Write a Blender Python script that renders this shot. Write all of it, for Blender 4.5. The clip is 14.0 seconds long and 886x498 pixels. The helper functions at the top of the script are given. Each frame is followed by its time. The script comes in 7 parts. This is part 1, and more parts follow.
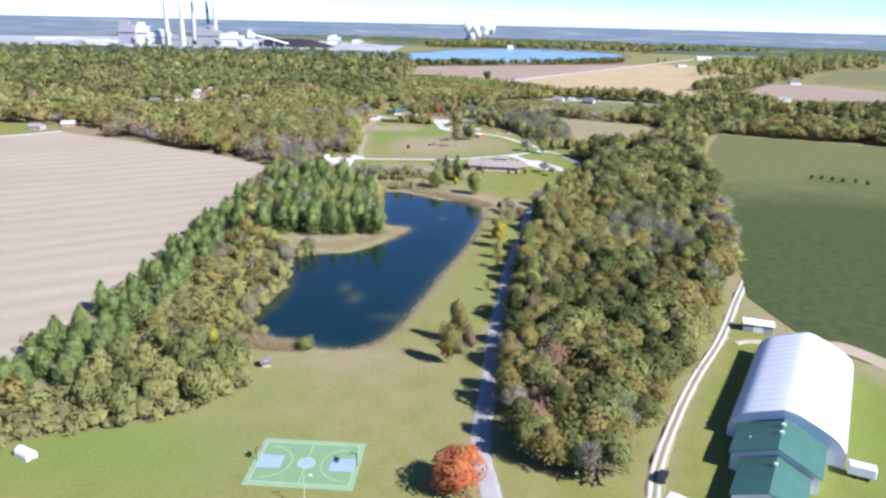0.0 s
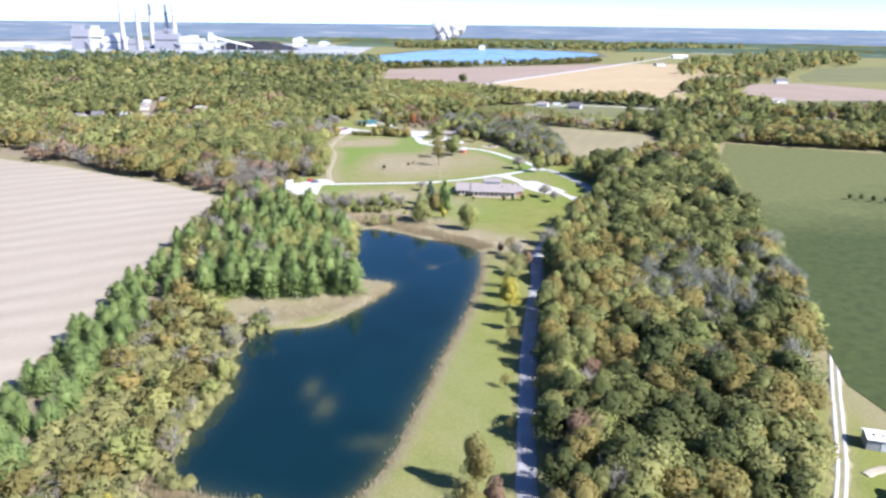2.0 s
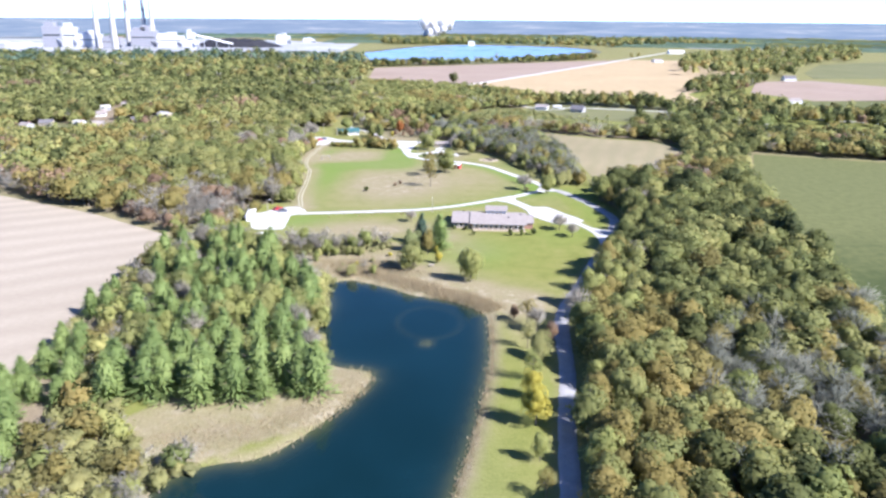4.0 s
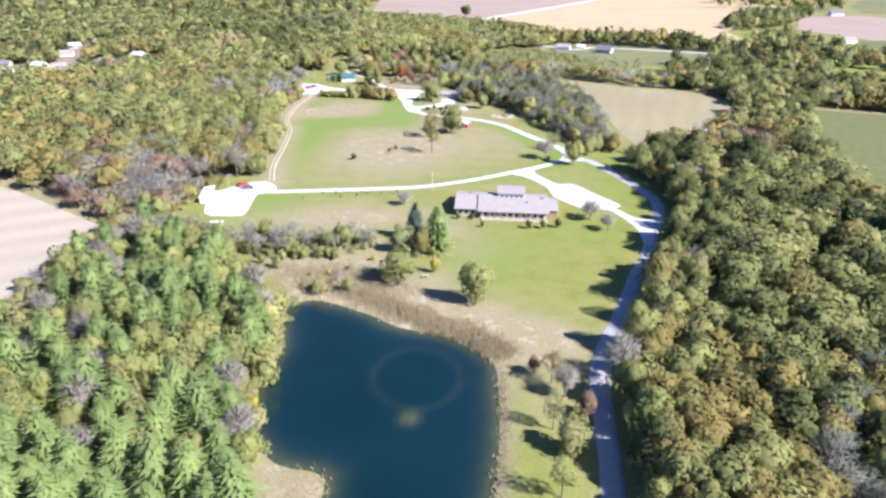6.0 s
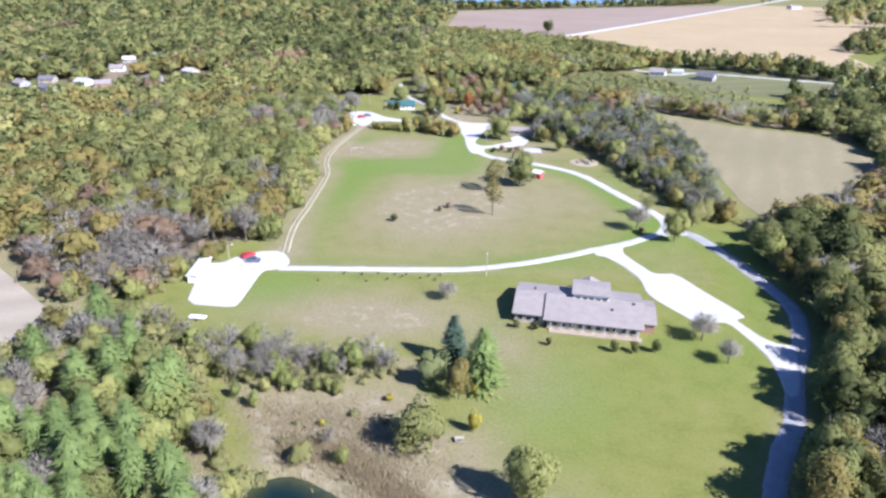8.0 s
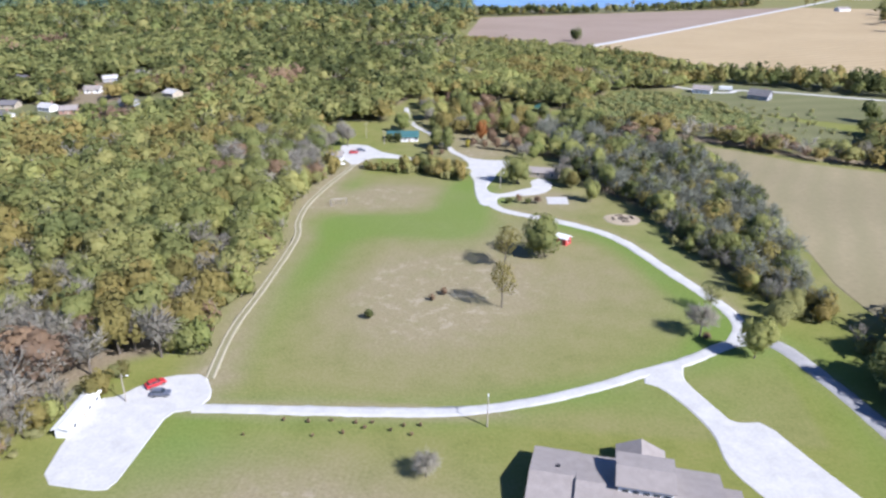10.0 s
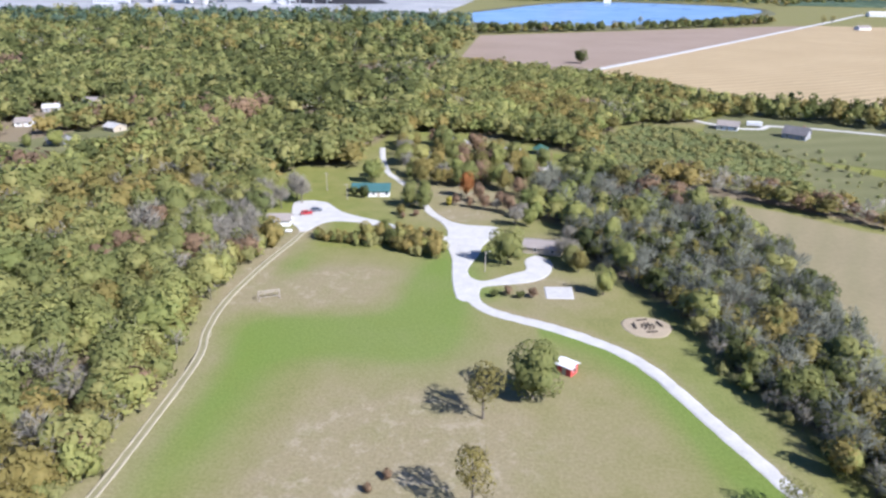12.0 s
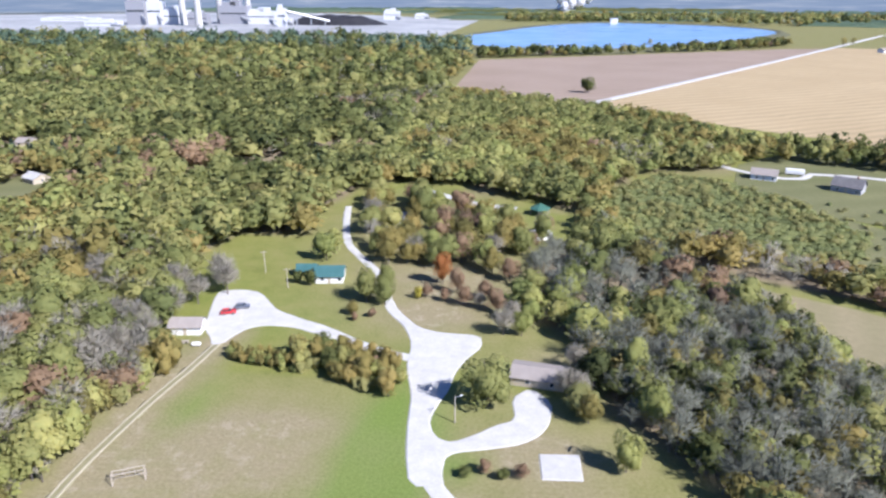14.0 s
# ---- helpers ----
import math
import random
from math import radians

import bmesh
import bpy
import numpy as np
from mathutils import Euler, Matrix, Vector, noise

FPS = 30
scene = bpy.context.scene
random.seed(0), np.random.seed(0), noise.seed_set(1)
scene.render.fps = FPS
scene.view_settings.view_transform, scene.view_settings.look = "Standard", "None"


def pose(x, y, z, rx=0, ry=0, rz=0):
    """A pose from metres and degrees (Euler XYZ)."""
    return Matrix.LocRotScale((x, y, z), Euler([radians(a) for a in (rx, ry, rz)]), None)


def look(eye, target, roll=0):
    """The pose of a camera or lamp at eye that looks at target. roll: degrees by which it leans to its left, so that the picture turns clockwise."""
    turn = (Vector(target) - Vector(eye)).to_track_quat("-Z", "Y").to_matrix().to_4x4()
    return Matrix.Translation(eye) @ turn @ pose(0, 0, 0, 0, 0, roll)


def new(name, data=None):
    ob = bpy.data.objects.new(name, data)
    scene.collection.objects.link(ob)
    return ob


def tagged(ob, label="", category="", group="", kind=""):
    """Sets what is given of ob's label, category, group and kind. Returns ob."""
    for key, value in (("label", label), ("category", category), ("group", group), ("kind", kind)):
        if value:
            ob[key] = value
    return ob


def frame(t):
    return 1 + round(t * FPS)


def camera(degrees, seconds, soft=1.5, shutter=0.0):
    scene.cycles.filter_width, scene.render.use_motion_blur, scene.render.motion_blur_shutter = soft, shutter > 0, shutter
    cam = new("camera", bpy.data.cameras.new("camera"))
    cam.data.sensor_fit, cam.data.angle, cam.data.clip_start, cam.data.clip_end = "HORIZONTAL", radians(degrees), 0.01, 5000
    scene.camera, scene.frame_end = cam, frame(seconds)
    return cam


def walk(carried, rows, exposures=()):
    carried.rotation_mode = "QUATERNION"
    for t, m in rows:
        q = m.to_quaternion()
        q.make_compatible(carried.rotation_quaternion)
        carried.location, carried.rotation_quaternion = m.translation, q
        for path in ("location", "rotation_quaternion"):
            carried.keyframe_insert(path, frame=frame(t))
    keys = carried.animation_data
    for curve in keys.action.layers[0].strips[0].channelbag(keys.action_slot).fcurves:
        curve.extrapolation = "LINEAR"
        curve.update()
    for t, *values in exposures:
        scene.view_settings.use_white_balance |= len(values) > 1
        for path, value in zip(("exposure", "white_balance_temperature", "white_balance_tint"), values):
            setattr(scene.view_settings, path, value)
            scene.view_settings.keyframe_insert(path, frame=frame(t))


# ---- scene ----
cam = camera(64.8, 14.0, soft=2.6)
METRES, EYE = 493.8, 90.0
ROWS = [
    (0.0, 0.0, 0.0, 0.0, 0.41, -18.17, -1.25),
    (0.5, -0.0044, 0.0337, 0.0002, -0.33, -18.26, -1.14),
    (1.0, -0.0084, 0.0673, 0.0003, -1.31, -18.29, -0.92),
    (1.5, -0.0118, 0.1033, 0.0007, -1.48, -18.19, -0.76),
    (2.0, -0.0143, 0.1378, 0.001, -2.15, -18.14, -0.63),
    (2.5, -0.0156, 0.1722, 0.0013, -2.87, -18.04, -0.48),
    (3.0, -0.0157, 0.2065, 0.0013, -3.22, -18.02, -0.44),
    (3.5, -0.0145, 0.2429, 0.0014, -3.14, -17.97, -0.49),
    (3.7, -0.014, 0.2575, 0.0014, -3.1321, -18.0157, -0.3967),
    (5.8, 0.0009, 0.4003, 0.0007, -2.7797, -23.9402, -0.8091),
    (6.0, 0.0029, 0.414, 0.0007, -1.99, -23.87, -0.55),
    (6.5, 0.0079, 0.4482, 0.0006, 1.03, -23.67, -0.77),
    (7.0, 0.0122, 0.4848, 0.0007, 3.94, -23.56, -0.9),
    (7.5, 0.0147, 0.5206, 0.0007, 4.15, -23.41, -0.84),
    (8.0, 0.0165, 0.5564, 0.0009, 4.61, -23.26, -0.78),
    (8.2, 0.0172, 0.5707, 0.001, 4.9031, -23.209, -0.7554),
    (10.3, 0.0243, 0.7229, 0.0015, 6.7615, -23.0156, -0.088),
    (10.5, 0.0248, 0.7376, 0.0015, 6.74, -22.92, -0.28),
    (11.0, 0.026, 0.7744, 0.0015, 6.81, -22.69, -0.25),
    (11.5, 0.0276, 0.8111, 0.0016, 6.88, -22.42, -0.32),
    (12.0, 0.0291, 0.8494, 0.002, 6.97, -22.1, -0.28),
    (12.5, 0.0303, 0.8858, 0.0023, 7.08, -21.77, -0.19),
    (13.0, 0.0321, 0.9221, 0.003, 7.19, -21.45, -0.17),
    (13.5, 0.034, 0.9605, 0.0031, 7.32, -21.04, -0.13),
    (14.0, 0.0359, 0.9971, 0.0034, 7.46, -20.66, -0.11),
]
walk(cam, [(t, pose(METRES * x, METRES * y, EYE + METRES * z, 90 + pitch, roll, yaw)) for t, x, y, z, yaw, pitch, roll in ROWS],
     exposures=[(0.0, 1.2, 5780, 17), (1.5, 1.38, 5720, 17), (3.6, 1.55, 5680, 18), (6.0, 1.61, 5720, 21), (7.0, 1.51, 5500, 22), (8.2, 1.27, 5500, 19), (10.3, 1.0, 5680, 16), (14.0, 1.12, 5720, 17)])

# ---- world, sun, exposure ----
SUN_EL, SUN_AZ = radians(40), radians(121.5)
world = bpy.data.worlds.new("world")
scene.world = world
world.use_nodes = True
wn = world.node_tree.nodes
sky = wn.new("ShaderNodeTexSky")
sky.sky_type, sky.sun_disc = "NISHITA", False
sky.sun_elevation, sky.sun_rotation = SUN_EL, SUN_AZ
sky.air_density, sky.dust_density, sky.ozone_density = 0.45, 0.0, 6.0
wn["Background"].inputs["Strength"].default_value = 0.11
world.node_tree.links.new(sky.outputs[0], wn["Background"].inputs["Color"])
sun = new("sun", bpy.data.lights.new("sun", "SUN"))
sun.data.energy, sun.data.angle, sun.data.color = 5.0, radians(0.55), (1.0, 0.95, 0.86)
to_sun = Vector((math.sin(SUN_AZ) * math.cos(SUN_EL), math.cos(SUN_AZ) * math.cos(SUN_EL), math.sin(SUN_EL)))
sun.matrix_world = look(to_sun * 300, (0, 0, 0))


# ---- materials ----
def nodes_of(name):
    m = bpy.data.materials.new(name)
    m.use_nodes = True
    return m, m.node_tree.nodes, m.node_tree.links, m.node_tree.nodes["Principled BSDF"]


def noise_node(nt, scale, detail=4.0, coords="Object", rough=0.6):
    tc = nt.nodes.new("ShaderNodeTexCoord")
    n = nt.nodes.new("ShaderNodeTexNoise")
    n.inputs["Scale"].default_value, n.inputs["Detail"].default_value, n.inputs["Roughness"].default_value = scale, detail, rough
    nt.links.new(tc.outputs[coords], n.inputs["Vector"])
    return n.outputs["Fac"]


def ramp_node(nt, fac, stops):
    r = nt.nodes.new("ShaderNodeValToRGB")
    while len(r.color_ramp.elements) < len(stops):
        r.color_ramp.elements.new(0.5)
    for e, (p, c) in zip(r.color_ramp.elements, stops):
        e.position, e.color = p, (*c, 1)
    nt.links.new(fac, r.inputs[0])
    return r.outputs[0]


def mix_node(nt, a, b, fac, blend="MIX"):
    m = nt.nodes.new("ShaderNodeMix")
    m.data_type, m.blend_type = "RGBA", blend
    for socket, v in ((m.inputs[6], a), (m.inputs[7], b), (m.inputs[0], fac)):
        if isinstance(v, bpy.types.NodeSocket):
            nt.links.new(v, socket)
        else:
            socket.default_value = (*v, 1) if isinstance(v, tuple) else v
    return m.outputs[2]


def bump_node(nt, height, strength, distance):
    b = nt.nodes.new("ShaderNodeBump")
    b.inputs["Strength"].default_value, b.inputs["Distance"].default_value = strength, distance
    nt.links.new(height, b.inputs["Height"])
    return b.outputs[0]


def math_node(nt, op, a, b=0.0, clamp=False):
    m = nt.nodes.new("ShaderNodeMath")
    m.operation, m.use_clamp = op, clamp
    for socket, v in ((m.inputs[0], a), (m.inputs[1], b)):
        if isinstance(v, bpy.types.NodeSocket):
            nt.links.new(v, socket)
        else:
            socket.default_value = v
    return m.outputs[0]


def plain(name, low, high, rough=0.7, scale=0.6, metal=0.0, grain=8.0, bump=0.0, spec=0.3):
    """A surface that wanders between two colours, coarse stains and fine grain."""
    m, n, l, p = nodes_of(name)
    nt = m.node_tree
    f = math_node(nt, "ADD", math_node(nt, "MULTIPLY", noise_node(nt, scale), 0.6), math_node(nt, "MULTIPLY", noise_node(nt, grain), 0.4))
    l.new(ramp_node(nt, f, [(0.3, low), (0.7, high)]), p.inputs["Base Color"])
    p.inputs["Roughness"].default_value, p.inputs["Metallic"].default_value = rough, metal
    p.inputs["Specular IOR Level"].default_value = spec
    if bump:
        l.new(bump_node(nt, noise_node(nt, grain), 0.5, bump), p.inputs["Normal"])
    return m


def foliage(name, stops, through_light=0.5):
    """Leaves: each clump its own shade, each bough and each tree its own tone."""
    m, n, l, p = nodes_of(name)
    nt = m.node_tree
    geo, info, tone = n.new("ShaderNodeNewGeometry"), n.new("ShaderNodeObjectInfo"), n.new("ShaderNodeAttribute")
    tone.attribute_name = "tone"
    big = math_node(nt, "MULTIPLY", math_node(nt, "SUBTRACT", noise_node(nt, 0.05, 2.0), 0.5), 0.7)
    bough = math_node(nt, "MULTIPLY", math_node(nt, "SUBTRACT", noise_node(nt, 0.45, 2.0), 0.5), 0.35)
    each = math_node(nt, "ADD", math_node(nt, "MULTIPLY", tone.outputs["Fac"], 0.42), math_node(nt, "MULTIPLY", info.outputs["Random"], 0.3))
    f = math_node(nt, "ADD", math_node(nt, "ADD", math_node(nt, "MULTIPLY", geo.outputs["Random Per Island"], 0.22), each), math_node(nt, "ADD", math_node(nt, "ADD", big, bough), 0.25))
    colour = ramp_node(nt, f, [(0.06 + 0.88 * i / max(1, len(stops) - 1), c) for i, c in enumerate(stops)])
    l.new(colour, p.inputs["Base Color"])
    p.inputs["Roughness"].default_value = 0.75
    p.inputs["Specular IOR Level"].default_value = 0.15
    t = n.new("ShaderNodeBsdfTranslucent")
    l.new(colour, t.inputs["Color"])
    mixer = n.new("ShaderNodeMixShader")
    mixer.inputs[0].default_value = through_light
    l.new(p.outputs[0], mixer.inputs[1])
    l.new(t.outputs[0], mixer.inputs[2])
    l.new(mixer.outputs[0], n["Material Output"].inputs["Surface"])
    return m


LEAF = {
    "oak": foliage("oak_leaves", [(0.145, 0.166, 0.060), (0.207, 0.224, 0.077), (0.268, 0.272, 0.096), (0.333, 0.316, 0.117)]),
    "olive": foliage("olive_leaves", [(0.155, 0.140, 0.050), (0.220, 0.192, 0.063), (0.280, 0.234, 0.078), (0.345, 0.275, 0.096)]),
    "dark": foliage("dark_leaves", [(0.066, 0.080, 0.031), (0.100, 0.115, 0.040), (0.134, 0.147, 0.049), (0.174, 0.182, 0.062)]),
    "lime": foliage("yellow_green_leaves", [(0.194, 0.224, 0.074), (0.270, 0.292, 0.094), (0.336, 0.340, 0.116), (0.405, 0.382, 0.138)]),
    "gold": foliage("yellow_leaves", [(0.33, 0.29, 0.05), (0.43, 0.38, 0.07), (0.52, 0.45, 0.1)]),
    "rust": foliage("rust_leaves", [(0.2, 0.14, 0.095), (0.27, 0.185, 0.115), (0.33, 0.23, 0.14)]),
    "orange": foliage("orange_leaves", [(0.28, 0.11, 0.04), (0.4, 0.18, 0.06), (0.46, 0.25, 0.09)]),
    "scarlet": foliage("scarlet_leaves", [(0.46, 0.06, 0.08), (0.50, 0.10, 0.08), (0.50, 0.19, 0.07), (0.46, 0.29, 0.08)]),
    "grey": foliage("bare_twigs", [(0.268, 0.246, 0.200), (0.352, 0.326, 0.268), (0.440, 0.410, 0.340)], 0.45),
    "sapling": foliage("bare_saplings", [(0.160, 0.170, 0.134), (0.225, 0.232, 0.182), (0.300, 0.300, 0.238)], 0.42),
    "brush": foliage("brush_leaves", [(0.205, 0.204, 0.090), (0.272, 0.266, 0.114), (0.342, 0.326, 0.140)]),
    "scrub": foliage("scrub_leaves", [(0.190, 0.220, 0.095), (0.265, 0.292, 0.118), (0.335, 0.350, 0.145)]),
    "willow": foliage("willow_leaves", [(0.218, 0.220, 0.088), (0.290, 0.284, 0.110), (0.355, 0.334, 0.132)]),
    "pine": foliage("pine_needles", [(0.125, 0.176, 0.062), (0.180, 0.242, 0.080), (0.238, 0.300, 0.100), (0.302, 0.354, 0.122)], 0.42),
    # needles of the spruces; far woods borrow the colour for haze and cloud shade
    "spruce": foliage("blue_green_needles", [(0.055, 0.088, 0.060), (0.082, 0.122, 0.080), (0.112, 0.155, 0.098)], 0.25),
    "reed": foliage("dry_reeds", [(0.280, 0.226, 0.134), (0.390, 0.322, 0.196), (0.490, 0.412, 0.270)]),
}
BARK = plain("bark", (0.09, 0.075, 0.06), (0.2, 0.17, 0.14), 0.9, 1.5)
GRAVEL = plain("white_gravel", (0.34, 0.33, 0.315), (0.49, 0.48, 0.46), 0.9, 0.25, grain=1.6)
LANE = plain("lane_gravel", (0.22, 0.215, 0.215), (0.35, 0.34, 0.335), 0.9, 0.2, grain=2.0)
VERGE = plain("track_verge", (0.16, 0.148, 0.075), (0.235, 0.215, 0.125), 0.95, 0.3, grain=2.0)
RUT = plain("track_ruts", (0.28, 0.25, 0.175), (0.39, 0.35, 0.26), 0.95, 0.2, grain=2.0)


def ground_material():
    """Lawn, dry grass, lush grass and leaf litter, spread by the cover attribute and by noise."""
    m, n, l, p = nodes_of("ground_cover")
    nt = m.node_tree
    cover = n.new("ShaderNodeAttribute")
    cover.attribute_name = "cover"
    split = n.new("ShaderNodeSeparateColor")
    l.new(cover.outputs["Color"], split.inputs[0])
    wide, mid, fine = noise_node(nt, 0.02, 5.0), noise_node(nt, 0.12, 6.0), noise_node(nt, 1.3, 5.0)
    lawn = ramp_node(nt, math_node(nt, "ADD", math_node(nt, "MULTIPLY", mid, 0.6), math_node(nt, "MULTIPLY", fine, 0.4)),
                     [(0.32, (0.112, 0.129, 0.028)), (0.5, (0.160, 0.167, 0.044)), (0.68, (0.198, 0.187, 0.066))])
    dry = ramp_node(nt, fine, [(0.3, (0.180, 0.152, 0.086)), (0.7, (0.258, 0.220, 0.134))])
    lush = ramp_node(nt, fine, [(0.3, (0.094, 0.145, 0.022)), (0.7, (0.132, 0.195, 0.036))])
    litter = ramp_node(nt, fine, [(0.3, (0.15, 0.12, 0.08)), (0.7, (0.24, 0.195, 0.13))])
    jitter = math_node(nt, "MULTIPLY", math_node(nt, "SUBTRACT", mid, 0.5), 1.1)
    drift = math_node(nt, "MULTIPLY", math_node(nt, "SUBTRACT", wide, 0.5), 1.3, True)
    c = mix_node(nt, lawn, lush, math_node(nt, "ADD", math_node(nt, "ADD", split.outputs[1], drift), math_node(nt, "MULTIPLY", jitter, split.outputs[1]), True))
    c = mix_node(nt, c, dry, math_node(nt, "ADD", split.outputs[0], math_node(nt, "MULTIPLY", jitter, split.outputs[0]), True))
    bare = ramp_node(nt, noise_node(nt, 0.22, 6.0, rough=0.7), [(0.52, (0, 0, 0)), (0.62, (1, 1, 1))])
    worn = math_node(nt, "MULTIPLY", bare, math_node(nt, "SUBTRACT", split.outputs[0], 0.78, True), True)
    c = mix_node(nt, c, (0.34, 0.30, 0.225), math_node(nt, "MULTIPLY", worn, 2.3, True))
    c = mix_node(nt, c, litter, split.outputs[2])
    l.new(c, p.inputs["Base Color"])
    p.inputs["Roughness"].default_value, p.inputs["Specular IOR Level"].default_value = 0.95, 0.1
    l.new(bump_node(nt, fine, 0.6, 0.25), p.inputs["Normal"])
    return m


def field_material(name, low, high, angle, spacing, stripe, tint):
    """Ploughed or mown rows running one way, broken by noise."""
    m, n, l, p = nodes_of(name)
    nt = m.node_tree
    tc, mp, wave = n.new("ShaderNodeTexCoord"), n.new("ShaderNodeMapping"), n.new("ShaderNodeTexWave")
    mp.inputs["Rotation"].default_value = (0, 0, radians(angle))
    wave.inputs["Scale"].default_value = 0.314 / spacing
    wave.inputs["Distortion"].default_value, wave.inputs["Detail"].default_value = 5.0, 4.0
    wave.inputs["Detail Scale"].default_value = 0.6
    l.new(tc.outputs["Object"], mp.inputs["Vector"])
    l.new(mp.outputs[0], wave.inputs["Vector"])
    base = ramp_node(nt, math_node(nt, "ADD", math_node(nt, "MULTIPLY", noise_node(nt, 0.015, 4.0), 0.6), math_node(nt, "MULTIPLY", noise_node(nt, 0.5, 5.0), 0.4)), [(0.35, low), (0.65, high)])
    f = math_node(nt, "MULTIPLY", math_node(nt, "MULTIPLY", wave.outputs["Fac"], noise_node(nt, 0.03, 3.0)), stripe * 2, True)
    l.new(mix_node(nt, base, tint, f), p.inputs["Base Color"])
    p.inputs["Roughness"].default_value, p.inputs["Specular IOR Level"].default_value = 0.95, 0.1
    return m


STUBBLE = field_material("pale_stubble", (0.275, 0.234, 0.178), (0.34, 0.294, 0.226), 62, 15, 0.42, (0.228, 0.192, 0.146))
CORN = field_material("cut_corn", (0.325, 0.248, 0.142), (0.425, 0.330, 0.198), 60, 12, 0.6, (0.240, 0.190, 0.112))
BARE = field_material("bare_soil", (0.234, 0.179, 0.136), (0.296, 0.234, 0.187), 60, 14, 0.4, (0.187, 0.140, 0.111))
HAY = field_material("hay_field", (0.19, 0.163, 0.096), (0.26, 0.222, 0.135), 20, 12, 0.3, (0.17, 0.158, 0.082))
MEADOW = field_material("far_meadow", (0.115, 0.12, 0.055), (0.165, 0.16, 0.08), 75, 18, 0.4, (0.1, 0.108, 0.046))


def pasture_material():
    """Grass with cloud shade painted dark below, paler grass above, a ragged border between."""
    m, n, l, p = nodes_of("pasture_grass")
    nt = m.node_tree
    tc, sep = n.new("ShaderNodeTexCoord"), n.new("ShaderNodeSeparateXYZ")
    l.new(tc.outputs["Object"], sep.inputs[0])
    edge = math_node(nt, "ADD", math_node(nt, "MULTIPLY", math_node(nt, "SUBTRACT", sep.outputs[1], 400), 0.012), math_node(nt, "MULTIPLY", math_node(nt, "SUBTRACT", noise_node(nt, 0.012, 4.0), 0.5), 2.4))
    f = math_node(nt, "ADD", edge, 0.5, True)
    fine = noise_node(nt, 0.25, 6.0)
    # cloud shade put into the grass colour, with the unshaded grass after it
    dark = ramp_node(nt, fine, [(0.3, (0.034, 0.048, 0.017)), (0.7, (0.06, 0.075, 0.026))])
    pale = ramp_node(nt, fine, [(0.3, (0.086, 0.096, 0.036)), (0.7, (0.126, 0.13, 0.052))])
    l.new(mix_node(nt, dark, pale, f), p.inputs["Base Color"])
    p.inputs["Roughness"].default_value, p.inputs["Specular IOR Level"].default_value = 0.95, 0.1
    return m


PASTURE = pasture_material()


def water_material(name, deep, shallow, rough):
    m, n, l, p = nodes_of(name)
    nt = m.node_tree
    l.new(ramp_node(nt, noise_node(nt, 0.012, 4.0), [(0.35, deep), (0.7, shallow)]), p.inputs["Base Color"])
    p.inputs["Roughness"].default_value, p.inputs["IOR"].default_value = rough, 1.33
    l.new(bump_node(nt, noise_node(nt, 1.2, 4.0), 0.25, 0.08), p.inputs["Normal"])
    return m


def pond_material():
    """Deep blue water that turns olive where the depth attribute is shallow."""
    m, n, l, p = nodes_of("pond_water")
    nt = m.node_tree
    at = n.new("ShaderNodeAttribute")
    at.attribute_name = "shallow"
    deep = ramp_node(nt, noise_node(nt, 0.03, 3.0), [(0.35, (0.0022, 0.0135, 0.0165)), (0.7, (0.0032, 0.0175, 0.023))])
    l.new(mix_node(nt, deep, (0.07, 0.075, 0.032), math_node(nt, "MULTIPLY", at.outputs["Fac"], math_node(nt, "ADD", noise_node(nt, 0.3, 3.0), 0.35), True)), p.inputs["Base Color"])
    p.inputs["Roughness"].default_value, p.inputs["IOR"].default_value = 0.08, 1.33
    l.new(bump_node(nt, noise_node(nt, 1.2, 4.0), 0.25, 0.08), p.inputs["Normal"])
    return m


WATER = pond_material()
FARWATER = water_material("reservoir_water", (0.13, 0.22, 0.34), (0.2, 0.28, 0.38), 0.25)
FLAT = plain("pale_flats", (0.16, 0.17, 0.18), (0.4, 0.4, 0.4), 0.95, 0.006, grain=0.05)


# ---- mesh helpers ----
def mesh_from(name, verts, loops, counts, mats, mat_index=None, normals=None):
    """A mesh from arrays: vertices, flat corner list, corners per face."""
    me = bpy.data.meshes.new(name)
    verts, loops, counts = np.asarray(verts, np.float32), np.asarray(loops, np.int32).ravel(), np.asarray(counts, np.int32)
    me.vertices.add(len(verts))
    me.vertices.foreach_set("co", verts.ravel())
    me.loops.add(len(loops))
    me.loops.foreach_set("vertex_index", loops)
    me.polygons.add(len(counts))
    me.polygons.foreach_set("loop_start", np.r_[0, np.cumsum(counts)[:-1]].astype(np.int32))
    for mt in mats:
        me.materials.append(mt)
    if mat_index is not None:
        me.polygons.foreach_set("material_index", np.asarray(mat_index, np.int32))
    me.update(calc_edges=True)
    if normals is not None:
        att = me.attributes.new("custom_normal", "FLOAT_VECTOR", "POINT")
        att.data.foreach_set("vector", np.asarray(normals, np.float32).ravel())
        me.update()
    return me


def part(name, bm, material, parent=None, label=""):
    """A bmesh as one mesh object, under a thing or a part."""
    me = bpy.data.meshes.new(name)
    bm.to_mesh(me)
    bm.free()
    me.materials.append(material)
    ob = new(name, me)
    ob.parent = parent
    return tagged(ob, label)


def empty(name, m, label, category, group=""):
    ob = new(name)
    ob.empty_display_size = 0.5
    ob.matrix_world = m
    return tagged(ob, label, category, group)


